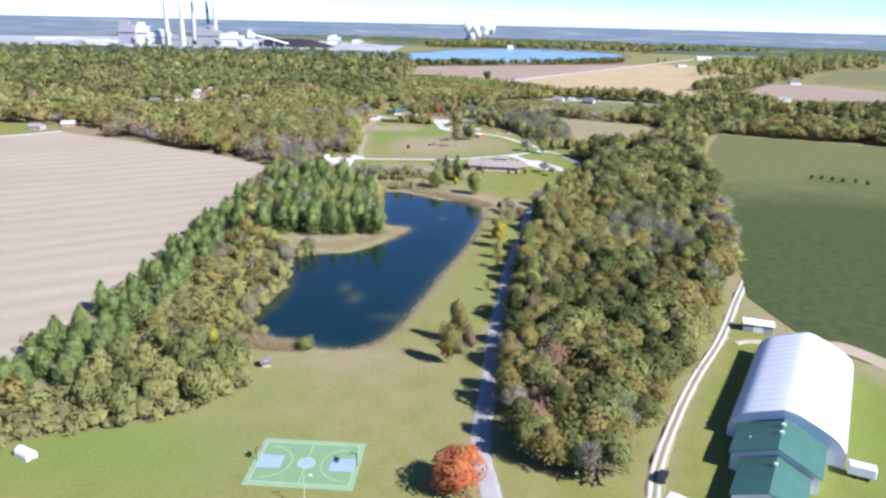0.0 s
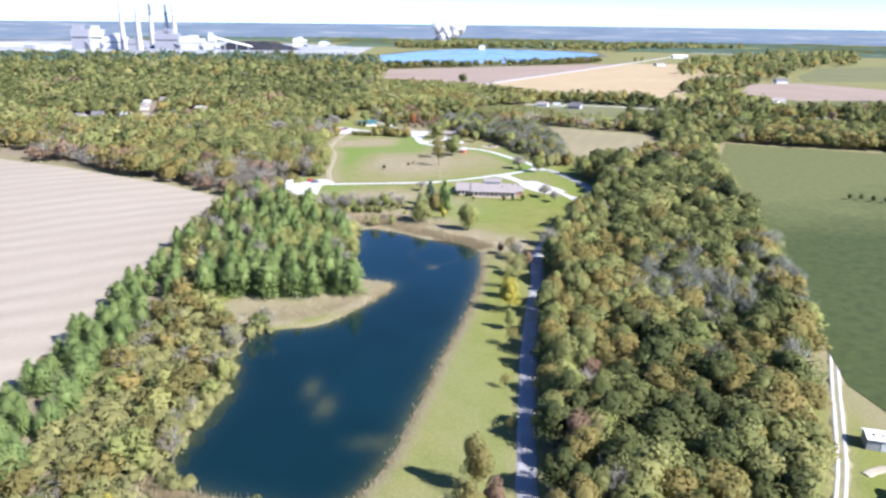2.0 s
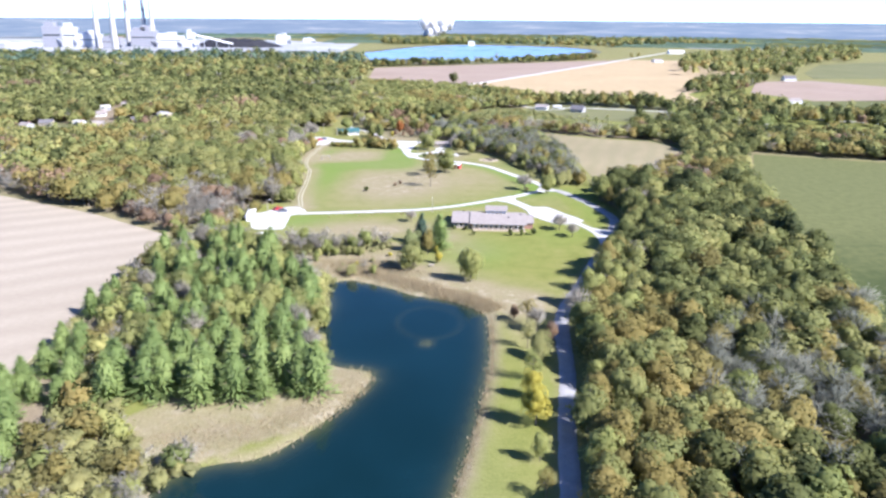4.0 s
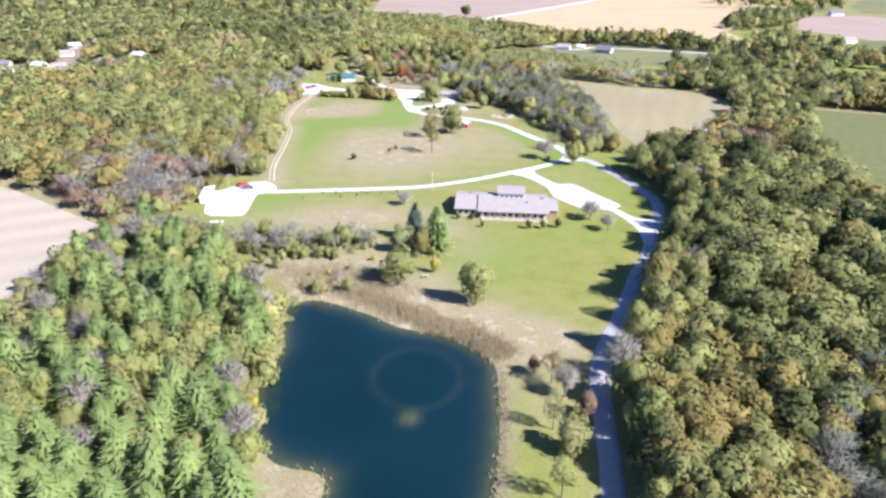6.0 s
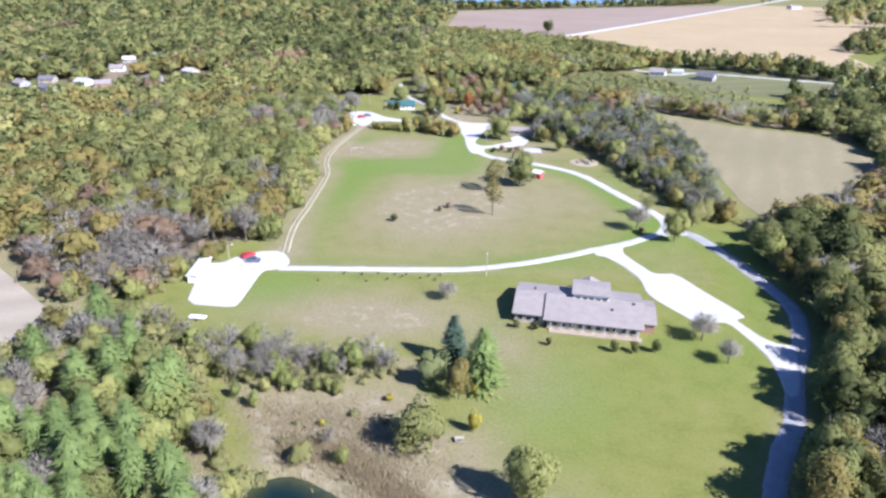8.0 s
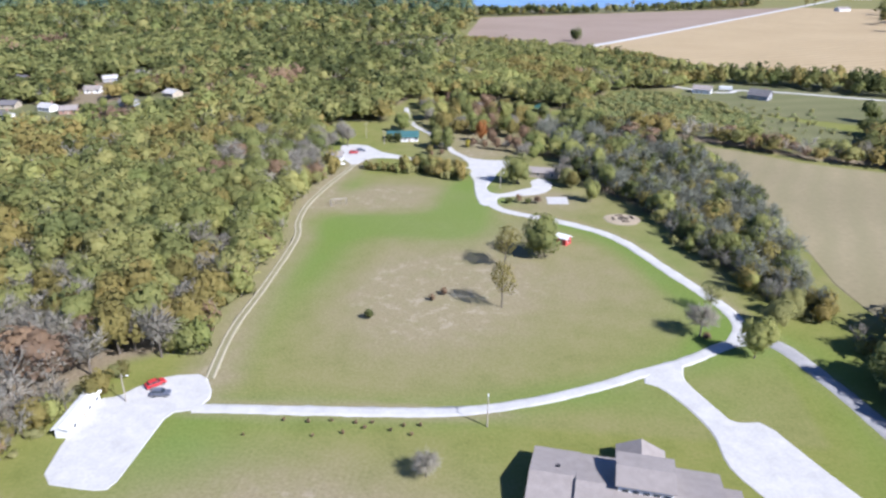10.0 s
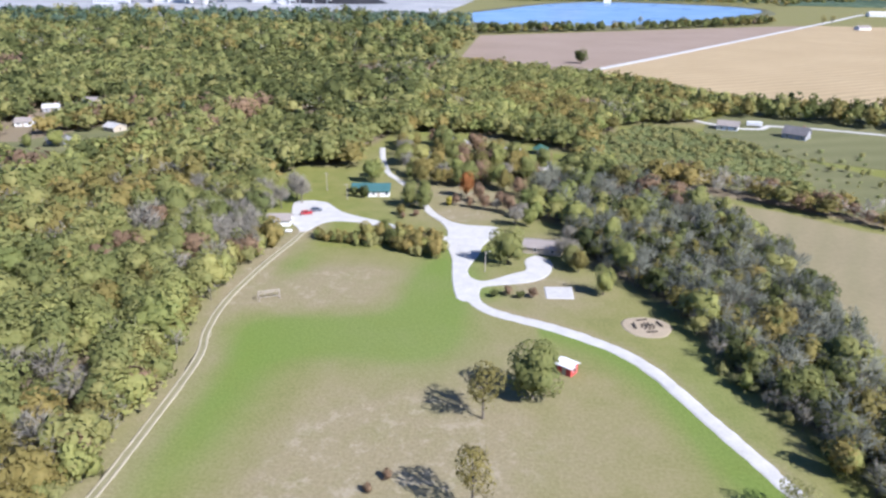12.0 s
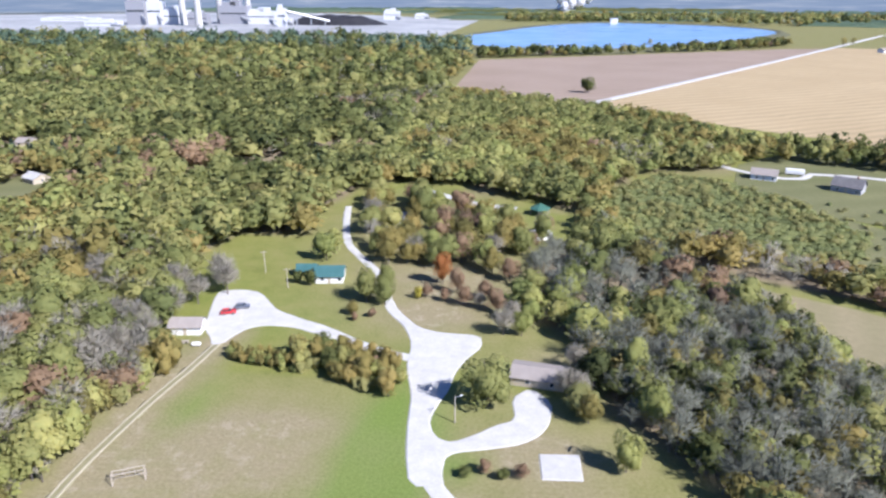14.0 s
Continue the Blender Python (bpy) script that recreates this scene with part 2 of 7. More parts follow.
def box(bm, x0, x1, y0, y1, z0, z1, bevel=0.0):
    vs = [bm.verts.new((x, y, z)) for z in (z0, z1) for x, y in ((x0, y0), (x1, y0), (x1, y1), (x0, y1))]
    fs = [bm.faces.new([vs[i] for i in f]) for f in ((3, 2, 1, 0), (4, 5, 6, 7), (0, 1, 5, 4), (1, 2, 6, 5), (2, 3, 7, 6), (3, 0, 4, 7))]
    if bevel:
        bmesh.ops.bevel(bm, geom=list({e for f in fs for e in f.edges}), offset=bevel, segments=1, affect="EDGES")
    return bm


def tube(bm, a, b, r0, r1, sides=8):
    """A tapered round bar from a to b."""
    a, b = Vector(a), Vector(b)
    q = (b - a).to_track_quat("Z", "Y").to_matrix()
    rings = [[bm.verts.new(c + q @ Vector((r * math.cos(6.2832 * k / sides), r * math.sin(6.2832 * k / sides), 0))) for k in range(sides)] for c, r in ((a, r0), (b, r1))]
    for k in range(sides):
        bm.faces.new((rings[0][k], rings[0][(k + 1) % sides], rings[1][(k + 1) % sides], rings[1][k]))
    bm.faces.new(rings[0][::-1])
    bm.faces.new(rings[1])
    return bm


def prism(bm, outline, axis_from, axis_to):
    """Extrudes an outline of (x, z) along y."""
    a = [bm.verts.new((x, axis_from, z)) for x, z in outline]
    b = [bm.verts.new((x, axis_to, z)) for x, z in outline]
    for k in range(len(a)):
        j = (k + 1) % len(a)
        bm.faces.new((a[k], a[j], b[j], b[k]))
    bm.faces.new(a[::-1])
    bm.faces.new(b)
    bmesh.ops.recalc_face_normals(bm, faces=bm.faces)
    return bm


def spline(points, step=2.0, closed=False):
    """A smooth line through the points of a plan."""
    p = np.array(points, float)
    n = len(p)
    out = []
    for i in range(n if closed else n - 1):
        a, b, c, d = (p[(i + k) % n] if closed else p[min(max(i + k, 0), n - 1)] for k in (-1, 0, 1, 2))
        m = max(2, int(np.linalg.norm(c - b) / step))
        for t in np.arange(m) / m:
            out.append(0.5 * (2 * b + (c - a) * t + (2 * a - 5 * b + 4 * c - d) * t * t + (3 * b - a - 3 * c + d) * t ** 3))
    if not closed:
        out.append(p[-1])
    return np.array(out)


def rounded(poly, rounds=2):
    """Cuts a polygon's corners, so that it has worn edges."""
    p = np.array(poly, float)
    for _ in range(rounds):
        q = np.roll(p, -1, axis=0)
        p = np.stack([0.8 * p + 0.2 * q, 0.2 * p + 0.8 * q], 1).reshape(-1, 2)
    return p


def inside(x, y, poly):
    hit = np.zeros(np.shape(x), bool)
    for (ax, ay), (bx, by) in zip(poly, np.roll(poly, -1, axis=0)):
        cross = (ay > y) != (by > y)
        hit ^= cross & (x < (bx - ax) * (y - ay) / (by - ay + 1e-12) + ax)
    return hit


def away(x, y, line, closed=False):
    """Distance from points to a line of the plan."""
    best = np.full(np.shape(x), 1e9)
    line = np.asarray(line, float)
    pairs = zip(line, np.roll(line, -1, axis=0)) if closed else zip(line[:-1], line[1:])
    for (ax, ay), (bx, by) in pairs:
        dx, dy = bx - ax, by - ay
        t = np.clip(((x - ax) * dx + (y - ay) * dy) / (dx * dx + dy * dy + 1e-9), 0, 1)
        best = np.minimum(best, np.hypot(x - ax - t * dx, y - ay - t * dy))
    return best


def setting(name, me, label, category="ground"):
    return tagged(new(name, me), label, category, kind="structure")


# ---- plan ----
POND = spline([(-49.9, 187.5), (-59.7, 195.1), (-58.1, 210.9), (-55.6, 229.7), (-58.0, 246.2), (-56.4, 260.7), (-47.7, 266.2), (-37.0, 268.7), (-25.4, 282.4), (-15.0, 302.0), (-18.0, 308.0), (-25.0, 309.9),
               (-33.1, 320.9), (-33.4, 337.2), (-31.8, 353.5), (-34.1, 368.7), (-27.2, 374.8), (-12.2, 366.7), (-4.1, 359.7), (8.8, 354.7), (17.9, 344.8), (18.2, 329.8), (15.6, 307.7), (8.3, 275.4), (-0.1, 246.7),
               (-5.6, 226.2), (-13.9, 197.1), (-21.5, 184.2), (-30.3, 181.6), (-39.1, 184.1)], 3.0, True)
MAIN = spline([(13.1, 76.1), (11.8, 108.4), (9.9, 124.7), (9.6, 138.1), (12.7, 159.8), (16.0, 190.6), (23.5, 237.6), (30.2, 274.0), (36.6, 302.1), (43.3, 338.9), (55.7, 365.6), (66.6, 389.1), (73.3, 400.8), (80.7, 420.2),
               (87.8, 435.6), (92.3, 453.0), (89.0, 473.6), (83.8, 491.4), (78.3, 505.4), (71.4, 511.6)])
NORTH = spline([(66.4, 505.4), (70.2, 512.2), (70.9, 518.2), (69.4, 525.4), (65.9, 533.0), (57.3, 550.8), (44.8, 574.4), (27.8, 587.4), (7.1, 596.8), (-0.1, 606.3), (-3.8, 618.6), (-5.1, 634.9), (-5.8, 649.1)])
CROSS = spline([(-56.3, 464.3), (-37.1, 465.9), (-4.0, 469.0), (13.9, 474.0), (31.6, 482.8), (43.3, 490.3), (53.1, 495.8), (66.6, 506.0), (76.3, 507.5)])
LOOP = spline([(-10.0, 651.4), (-23.5, 655.5), (-37.3, 663.6), (-48.0, 668.5), (-61.0, 672.6), (-68.6, 674.2)])
WOODLANE = spline([(-9.2, 663.5), (-17.6, 673.3), (-24.1, 685.0), (-30.8, 704.0), (-39.7, 718.0), (-49.8, 734.3), (-57.0, 757.7), (-62.2, 781.0)])
TRACK = spline([(-64.8, 658.5), (-66.4, 640.2), (-69.0, 619.8), (-70.3, 594.3), (-68.1, 575.8), (-64.0, 560.3), (-61.9, 523.6), (-61.2, 498.1), (-57.6, 475.6)])
BARNTRACK = spline([(41.2, 110.8), (46.9, 127.6), (57.6, 148.6), (69.3, 169), (84.6, 193), (101.6, 224.2), (119, 256.5), (131.6, 286.6), (138.2, 320.5)])
LOT_WEST = [(-74.4, 439.0), (-64.0, 438.2), (-60.4, 438.8), (-60.6, 450.5), (-61.0, 462.0), (-55.5, 464.2), (-54.2, 469.0), (-59.5, 477.1), (-66.9, 475.6), (-71.8, 471.0), (-74.6, 466.3), (-78.6, 465.0), (-77.3, 451.2)]
LOT_LODGE = [(41.3, 486), (45.7, 484.1), (50.6, 475.9), (53.6, 468.1), (53.6, 459), (55.8, 454), (64.4, 441.6), (68.1, 443.6), (72.2, 443.4), (75.0, 435), (76.8, 427.5), (76.9, 420), (75.4, 410), (78.4, 411), (85, 431), (83.7, 433), (81.1, 433.3),
             (78, 436.6), (75.1, 443.4), (74.4, 445.6), (77.9, 447.7), (70.7, 460.6), (64.7, 473.3), (59.4, 472.4), (57.4, 473.4), (55.9, 476.5), (51.4, 486.1), (50.9, 489.3), (52, 494.5), (46, 491.5)]
LOT_NORTH = [(-3.1, 602.2), (-5.5, 612.6), (-7.2, 624.8), (-8.0, 634.1), (-11.7, 647.0), (-12.1, 655.9), (-13.2, 662.2), (-16.8, 670.4), (-22.3, 677.2), (-25.2, 682.8), (-22.6, 683.1), (-17.8, 675.9), (-12.4, 669.2), (-5.6, 666.7),
             (5.6, 666.6), (6.4, 660), (3.0, 653.3), (0.6, 645.7), (0.1, 637.7), (-2.0, 630.1), (-2.8, 624.3), (-1.6, 620.2), (0.4, 617.7), (3.6, 616.8), (8.7, 620.5), (12.2, 624.1), (17, 627), (15.8, 636), (20, 641), (25, 635),
             (24.2, 626.5), (22.2, 622.3), (18.6, 618.8), (13.3, 616.5), (4.4, 613.9), (2.4, 611.8), (2.5, 606.4), (3.5, 603.1)]
PAD_NORTH = [(-73.0, 661.1), (-75.0, 668.2), (-78.5, 679.8), (-79.5, 686.1), (-72.7, 688.0), (-66.4, 686.6), (-61.1, 680.0), (-56.4, 674.6), (-50.1, 671.5), (-45.2, 669.0), (-34.0, 662.6), (-34.6, 659.3), (-40.3, 662.0), (-48.0, 665.2),
             (-56.4, 665.1), (-60.8, 662.4), (-63.1, 656.9), (-64.1, 652.4), (-66.4, 651.4), (-68.0, 654.9)]
FIELD_LEFT = [(-108, 430), (-154, 466), (-231, 512), (-303, 546), (-345, 515), (-460, 430), (-440, 90), (-121, 135), (-116, 165), (-112, 218), (-108.5, 275), (-111, 345)]
FIELD_RIGHT = [(107, 228), (120, 270), (136, 330), (144, 366), (157, 408), (160, 420), (183, 490), (214, 560), (238, 610), (354, 562), (620, 440), (700, 60), (190, 60), (150, 140), (112, 192)]
FIELD_HAY = [(106, 545), (109, 524), (119, 527), (150, 556), (178, 590), (190, 615), (192, 640), (182, 664), (158, 672), (140, 680), (118, 698), (89, 712), (95, 694), (105, 656), (108, 597)]
FIELD_BARE = [(-60, 1120), (-58, 1440), (60, 1500), (230, 1590), (400, 1680), (470, 1700), (43, 1062)]
FIELD_CORN = [(50, 1058), (490, 1715), (640, 1690), (560, 1250), (345, 1003), (330, 880), (228, 945), (121, 1025)]
FIELD_EAST = [(437, 1024), (520, 1180), (617, 1195), (690, 1073), (600, 927), (467, 934)]
FIELD_EAST_GREEN = [(643, 1238), (688, 1348), (853, 1581), (1100, 1700), (1000, 1300), (780, 1240)]
LAWN_EAST = [(112, 825), (130, 885), (185, 935), (320, 850), (330, 770), (240, 745), (150, 790)]
RESERVOIR = spline([(-144, 1790), (-92, 1640), (20, 1572), (149, 1604), (248, 1683), (375, 1836), (506, 2060), (490, 2230), (370, 2360), (182, 2420), (40, 2270), (-65, 2018)], 40, True)
FLATS = [(-2400, 1900), (-1400, 1760), (-700, 1735), (-250, 1770), (-170, 1900), (-150, 2600), (-700, 3000), (-2400, 3000)]

HOUSES_WEST = [(-318, 735), (-309, 751), (-280, 746), (-263, 741), (-239, 767), (-226, 800), (-287, 806), (-365, 842), (-300, 850), (-288, 877), (-292, 722), (-310, 575), (-326, 557)]
CLEAR_WEST = [(-362, 742), (-330, 728), (-308, 696), (-262, 700), (-246, 716), (-222, 738), (-196, 752), (-186, 792), (-200, 806), (-240, 812), (-262, 766), (-300, 762), (-330, 760)]

# ---- ground ----
def make_ground():
    def axis(lo, hi, step, far_lo, far_hi):
        mid = np.arange(lo, hi, step)
        out, s, v = [], step, hi
        while v < far_hi:
            out.append(v)
            s *= 1.25
            v += s
        out.append(far_hi)
        low, s, v = [], step, lo - step
        while v > far_lo:
            low.append(v)
            s *= 1.25
            v -= s
        low.append(far_lo)
        return np.r_[low[::-1], mid, out]

    xs, ys = axis(-130, 150, 2.4, -5600, 5600), axis(100, 720, 2.4, -1500, 5600)
    x, y = np.meshgrid(xs, ys)
    d = away(x, y, POND, True) * np.where(inside(x, y, POND), 1, -1)
    z = -2.6 * np.clip((d + 2.5) / 9, 0, 1) ** 1.0
    rnd = np.random.default_rng(5)
    bumps = sum(a * np.sin(x * kx + y * ky + ph) for a, kx, ky, ph in zip((0.03, 0.02, 0.02), (0.05, -0.11, 0.23), (0.07, 0.09, -0.17), rnd.uniform(0, 6, 3)))
    z = z + bumps * (d < -8) * (np.abs(x) < 300)
    # cover: dry, lush, litter
    g = lambda cx, cy, sx, sy: np.exp(-((x - cx) / sx) ** 2 - ((y - cy) / sy) ** 2)
    dry = 0.9 * np.clip(1 - np.abs(d + 1.2) / 3.6, 0, 1) * np.clip((x + 52) / 8, 0.1, 1) + 1.0 * g(-14, 522, 26, 34) + 0.6 * g(-15, 575, 30, 14) + 0.65 * g(28, 353, 20, 14) + 0.9 * g(-22, 440, 34, 14) + 0.7 * inside(x, y, [(-60, 424), (-30, 420), (-8, 418), (-4, 396), (-14, 388), (-34, 384), (-46, 394)]) + 0.6 * g(12, 425, 10, 8)
    dry += 0.7 * g(10, 372, 14, 12) + 0.6 * g(-28, 175, 22, 9) + 0.75 * g(-32, 606, 34, 20) + 0.9 * g(-8, 700, 34, 40) + 0.6 * g(-30, 760, 40, 40) + 0.5 * g(24, 612, 18, 16) + 0.4 * g(30, 540, 40, 30) + 0.4 * g(-20, 150, 60, 40) + 0.3 * g(4, 230, 14, 60)
    inner = inside(x, y, [tuple(p) for p in NORTH[NORTH[:, 1] < 600]] + [(-4, 596), (-60, 590), (-60, 470), (20, 472), (50, 492)])
    for line in (MAIN, NORTH, CROSS):
        dry += (1 - 0.9 * inner) * 0.55 * np.clip(1.6 - away(x, y, line) / 2.8, 0, 1)
    dry += 0.7 * np.clip(1 - away(x, y, BARNTRACK) / 5, 0, 1) + 0.9 * np.clip(1.3 - away(x, y, TRACK) / 8, 0, 1)
    dry += 0.9 * inside(x, y, [(-74, 283), (-57, 263), (-25, 283), (-15, 302), (-26, 311), (-62, 300)])
    dry += 0.75 * np.clip(1.3 - away(x, y, [(-28, 384), (-12, 376), (4, 368), (16, 362), (32, 352)]) / 11, 0, 1)
    dry += 0.5 * g(29, 332, 8, 16) + 0.24 * ((y > 465) & (y < 640) & (x > -62) & (x < 75)) + 0.12 * g(0, 550, 55, 60) + 0.5 * g(-30, 616, 20, 8) + 0.6 * g(22, 616, 8, 6) + 0.6 * g(-10, 676, 14, 8) + 0.7 * g(29, 655, 12, 10) + 0.45 * g(16, 408, 14, 12) + 0.4 * g(-28, 432, 30, 8) + 0.6 * g(-76, 638, 5, 14)
    lush = 1.5 * g(-32, 578, 28, 13) + 1.3 * g(-10, 604, 13, 34) + 0.6 * g(-48, 555, 10, 40) + 0.35 * g(66, 425, 16, 14) + 0.5 * g(86, 470, 8, 30) + 0.45 * g(40, 478, 26, 6) + 0.4 * g(8, 430, 8, 14) + 0.5 * g(-50, 452, 14, 10) + 0.7 * g(-58, 620, 6, 16) + 0.8 * g(-8, 615, 7, 18) + 0.6 * g(7, 609, 6, 5) + 0.5 * g(-55, 530, 9, 50) + 0.6 * g(22, 405, 16, 14) + 0.5 * g(70, 500, 26, 12) + 0.35 * g(8, 215, 12, 60) + 0.5 * g(-56, 445, 16, 14)
    lush += 0.6 * np.clip(1 - away(x, y, CROSS) / 8, 0, 1) + 0.5 * g(60, 545, 10, 40) + 0.8 * g(-70, 130, 40, 14) + 0.5 * g(-46, 160, 14, 12) + 0.7 * g(120, 130, 40, 50)
    lush += 1.0 * inner * np.clip(1.25 - np.minimum(away(x, y, NORTH), away(x, y, MAIN)) / 11, 0, 1) * (x > 20)
    dry += 0.9 * np.clip(1.5 - away(x, y, [(-64, 190), (-62, 212), (-59, 230), (-61, 246), (-60, 262)]) / 5, 0, 1) + 0.7 * g(6, 387, 8, 7) + 0.8 * inside(x, y, [(-46, 402), (-12, 404), (-2, 392), (8, 368), (-4, 364), (-34, 378)])
    lush *= 1 - 0.95 * g(-52, 601, 14, 13)
    dry += 0.8 * g(-52, 601, 15, 14)
    dry = np.clip(dry, 0, 1) * (1 - 0.75 * np.clip(lush, 0, 1) * (y > 470))
    for poly, much in ((FIELD_HAY, 0.2), (FIELD_LEFT, 0.75), (FIELD_RIGHT, 0.75)):
        dry = np.maximum(dry, much * np.clip(1.6 - away(x, y, poly, True) / 9, 0, 1))
    litter = np.zeros_like(x)
    for poly in WOODS:
        litter = np.maximum(litter, np.clip(np.where(inside(x, y, poly), 1, -1) * away(x, y, poly, True) / 5, 0, 1))
    litter = np.where(y > 1130, np.maximum(litter, 0.35), litter)
    n0, n1 = x.shape
    verts = np.stack([x, y, z], -1).reshape(-1, 3)
    i = np.arange(n0 * n1).reshape(n0, n1)
    loops = np.stack([i[:-1, :-1], i[:-1, 1:], i[1:, 1:], i[1:, :-1]], -1).reshape(-1, 4)
    me = mesh_from("ground", verts, loops, np.full(len(loops), 4), [ground_material()])
    att = me.color_attributes.new("cover", "FLOAT_COLOR", "POINT")
    att.data.foreach_set("color", np.stack([np.clip(dry, 0, 1), np.clip(lush, 0, 1), litter, np.ones_like(x)], -1).astype(np.float32).ravel())
    me.shade_smooth()
    return setting("ground", me, "mown autumn lawn with dry tan patches and woodland floor")


def make_pond():
    """Water surface with its depth: shallow at the banks and over two weed beds."""
    xs, ys = np.arange(-66, 26, 1.5), np.arange(176, 382, 1.5)
    x, y = np.meshgrid(xs, ys)
    d = away(x, y, POND, True) * np.where(inside(x, y, POND), 1, -1)
    g = lambda cx, cy, sx, sy: np.exp(-((x - cx) / sx) ** 2 - ((y - cy) / sy) ** 2)
    ring = np.abs(np.hypot((x - 1), (y - 338) * 0.85) - 10)
    shallow = 0.8 * np.exp(-np.clip(d, 0, 50) / 1.6) + 0.55 * g(-34, 230, 2.2, 5) + 0.6 * g(-29.5, 221, 2.5, 5) + 0.4 * g(-17, 205, 5, 3) + 0.9 * g(-0.5, 323, 1.8, 2.2) + 0.1 * np.exp(-(ring / 1.0) ** 2)
    n0, n1 = x.shape
    i = np.arange(n0 * n1).reshape(n0, n1)
    quads = np.stack([i[:-1, :-1], i[:-1, 1:], i[1:, 1:], i[1:, :-1]], -1).reshape(-1, 4)
    quads = quads[d.ravel()[quads].max(1) > -3.5]
    me = mesh_from("pond_water", np.stack([x, y, np.full_like(x, -0.55)], -1).reshape(-1, 3), quads, np.full(len(quads), 4), [WATER])
    att = me.color_attributes.new("shallow", "FLOAT_COLOR", "POINT")
    att.data.foreach_set("color", np.repeat(np.clip(shallow, 0, 1).reshape(-1, 1), 4, 1).astype(np.float32).ravel())
    setting("pond_water", me, "deep blue pond water, olive in the shallows", "water")


def rise(x, y):
    """Height of the land that climbs gently towards the skyline."""
    return 64 * np.clip((np.hypot(x, y) - 3200) / 1700, 0, 1) ** 1.15


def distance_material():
    """Woods and fields of the last kilometres, blue haze painted in and made to glow."""
    m, n, l, p = nodes_of("blue_haze_glow")
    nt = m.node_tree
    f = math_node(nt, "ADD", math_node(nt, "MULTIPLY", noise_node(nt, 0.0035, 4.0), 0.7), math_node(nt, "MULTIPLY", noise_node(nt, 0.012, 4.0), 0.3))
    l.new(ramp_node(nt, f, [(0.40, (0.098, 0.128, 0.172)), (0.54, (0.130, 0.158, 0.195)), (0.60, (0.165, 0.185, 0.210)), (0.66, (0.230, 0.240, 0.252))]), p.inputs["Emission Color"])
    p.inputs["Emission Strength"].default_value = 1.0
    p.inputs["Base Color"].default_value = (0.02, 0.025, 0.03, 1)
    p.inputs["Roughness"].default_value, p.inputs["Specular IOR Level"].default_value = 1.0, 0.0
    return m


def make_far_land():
    # haze is in the colours: grey-blue on the farmland, glowing blue on the backdrop
    for name, radii, mat, label in (("far_land", np.r_[3150, np.linspace(3180, 3300, 4)], plain("hazed_farmland", (0.06, 0.072, 0.066), (0.12, 0.125, 0.11), 0.95, 0.003, grain=0.02), "far farmland, tinted grey-blue for haze, rising to the skyline"),
                                    ("backdrop", np.r_[np.linspace(3300, 4900, 14), 4960], distance_material(), "glowing backdrop painted with blue haze at the skyline")):
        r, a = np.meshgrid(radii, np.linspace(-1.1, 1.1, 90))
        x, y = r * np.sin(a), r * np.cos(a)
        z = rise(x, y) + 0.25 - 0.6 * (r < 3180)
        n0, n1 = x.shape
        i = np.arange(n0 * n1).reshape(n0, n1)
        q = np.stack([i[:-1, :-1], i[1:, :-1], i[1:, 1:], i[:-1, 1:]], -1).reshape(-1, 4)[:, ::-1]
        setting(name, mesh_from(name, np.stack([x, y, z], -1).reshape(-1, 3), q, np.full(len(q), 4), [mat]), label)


def sheet(name, poly, z, mat, label, category="field", thick=0.06):
    """A flat sheet with a small lip over a polygon of the plan."""
    bm = bmesh.new()
    top = [bm.verts.new((px, py, z)) for px, py in poly]
    p = np.array(poly, float)
    t = np.roll(p, -1, axis=0) - np.roll(p, 1, axis=0)
    turn = np.sign(np.sum(p[:, 0] * np.roll(p[:, 1], -1) - np.roll(p[:, 0], -1) * p[:, 1]))
    skirt = p + turn * np.stack([t[:, 1], -t[:, 0]], -1) / (np.linalg.norm(t, axis=1)[:, None] + 1e-9) * 0.5
    low = [bm.verts.new((px, py, -0.1)) for px, py in skirt]
    bm.faces.new(top)
    for k in range(len(top)):
        j = (k + 1) % len(top)
        bm.faces.new((top[k], low[k], low[j], top[j]))
    bmesh.ops.recalc_face_normals(bm, faces=bm.faces)
    bmesh.ops.triangulate(bm, faces=[f for f in bm.faces if len(f.verts) > 4])
    me = bpy.data.meshes.new(name)
    bm.to_mesh(me)
    bm.free()
    me.materials.append(mat)
    return setting(name, me, label, category)


def ribbon(name, line, width, z, mat, label, wobble=0.12, category="road"):
    """A lane along a line, crowned, with ragged edges."""
    rnd = np.random.default_rng(len(line))
    d = np.gradient(line, axis=0)
    d /= np.linalg.norm(d, axis=1)[:, None]
    nrm = np.stack([-d[:, 1], d[:, 0]], -1)
    rows = []
    for off, dz in ((-0.5, -z - 0.1), (-0.43, -0.01), (-0.2, 0.02), (0.2, 0.02), (0.43, -0.01), (0.5, -z - 0.1)):
        w = off * width + (np.sign(off) * rnd.normal(0, wobble, len(line)) if abs(off) > 0.4 else 0)
        rows.append(np.column_stack([line + nrm * np.reshape(w, (-1, 1)), np.full(len(line), z + dz)]))
    verts = np.concatenate(rows)
    n = len(line)
    quads = [(r * n + k + 1, r * n + k, (r + 1) * n + k, (r + 1) * n + k + 1) for r in range(5) for k in range(n - 1)]
    return setting(name, mesh_from(name, verts, quads, np.full(len(quads), 4), [mat]), label, category)


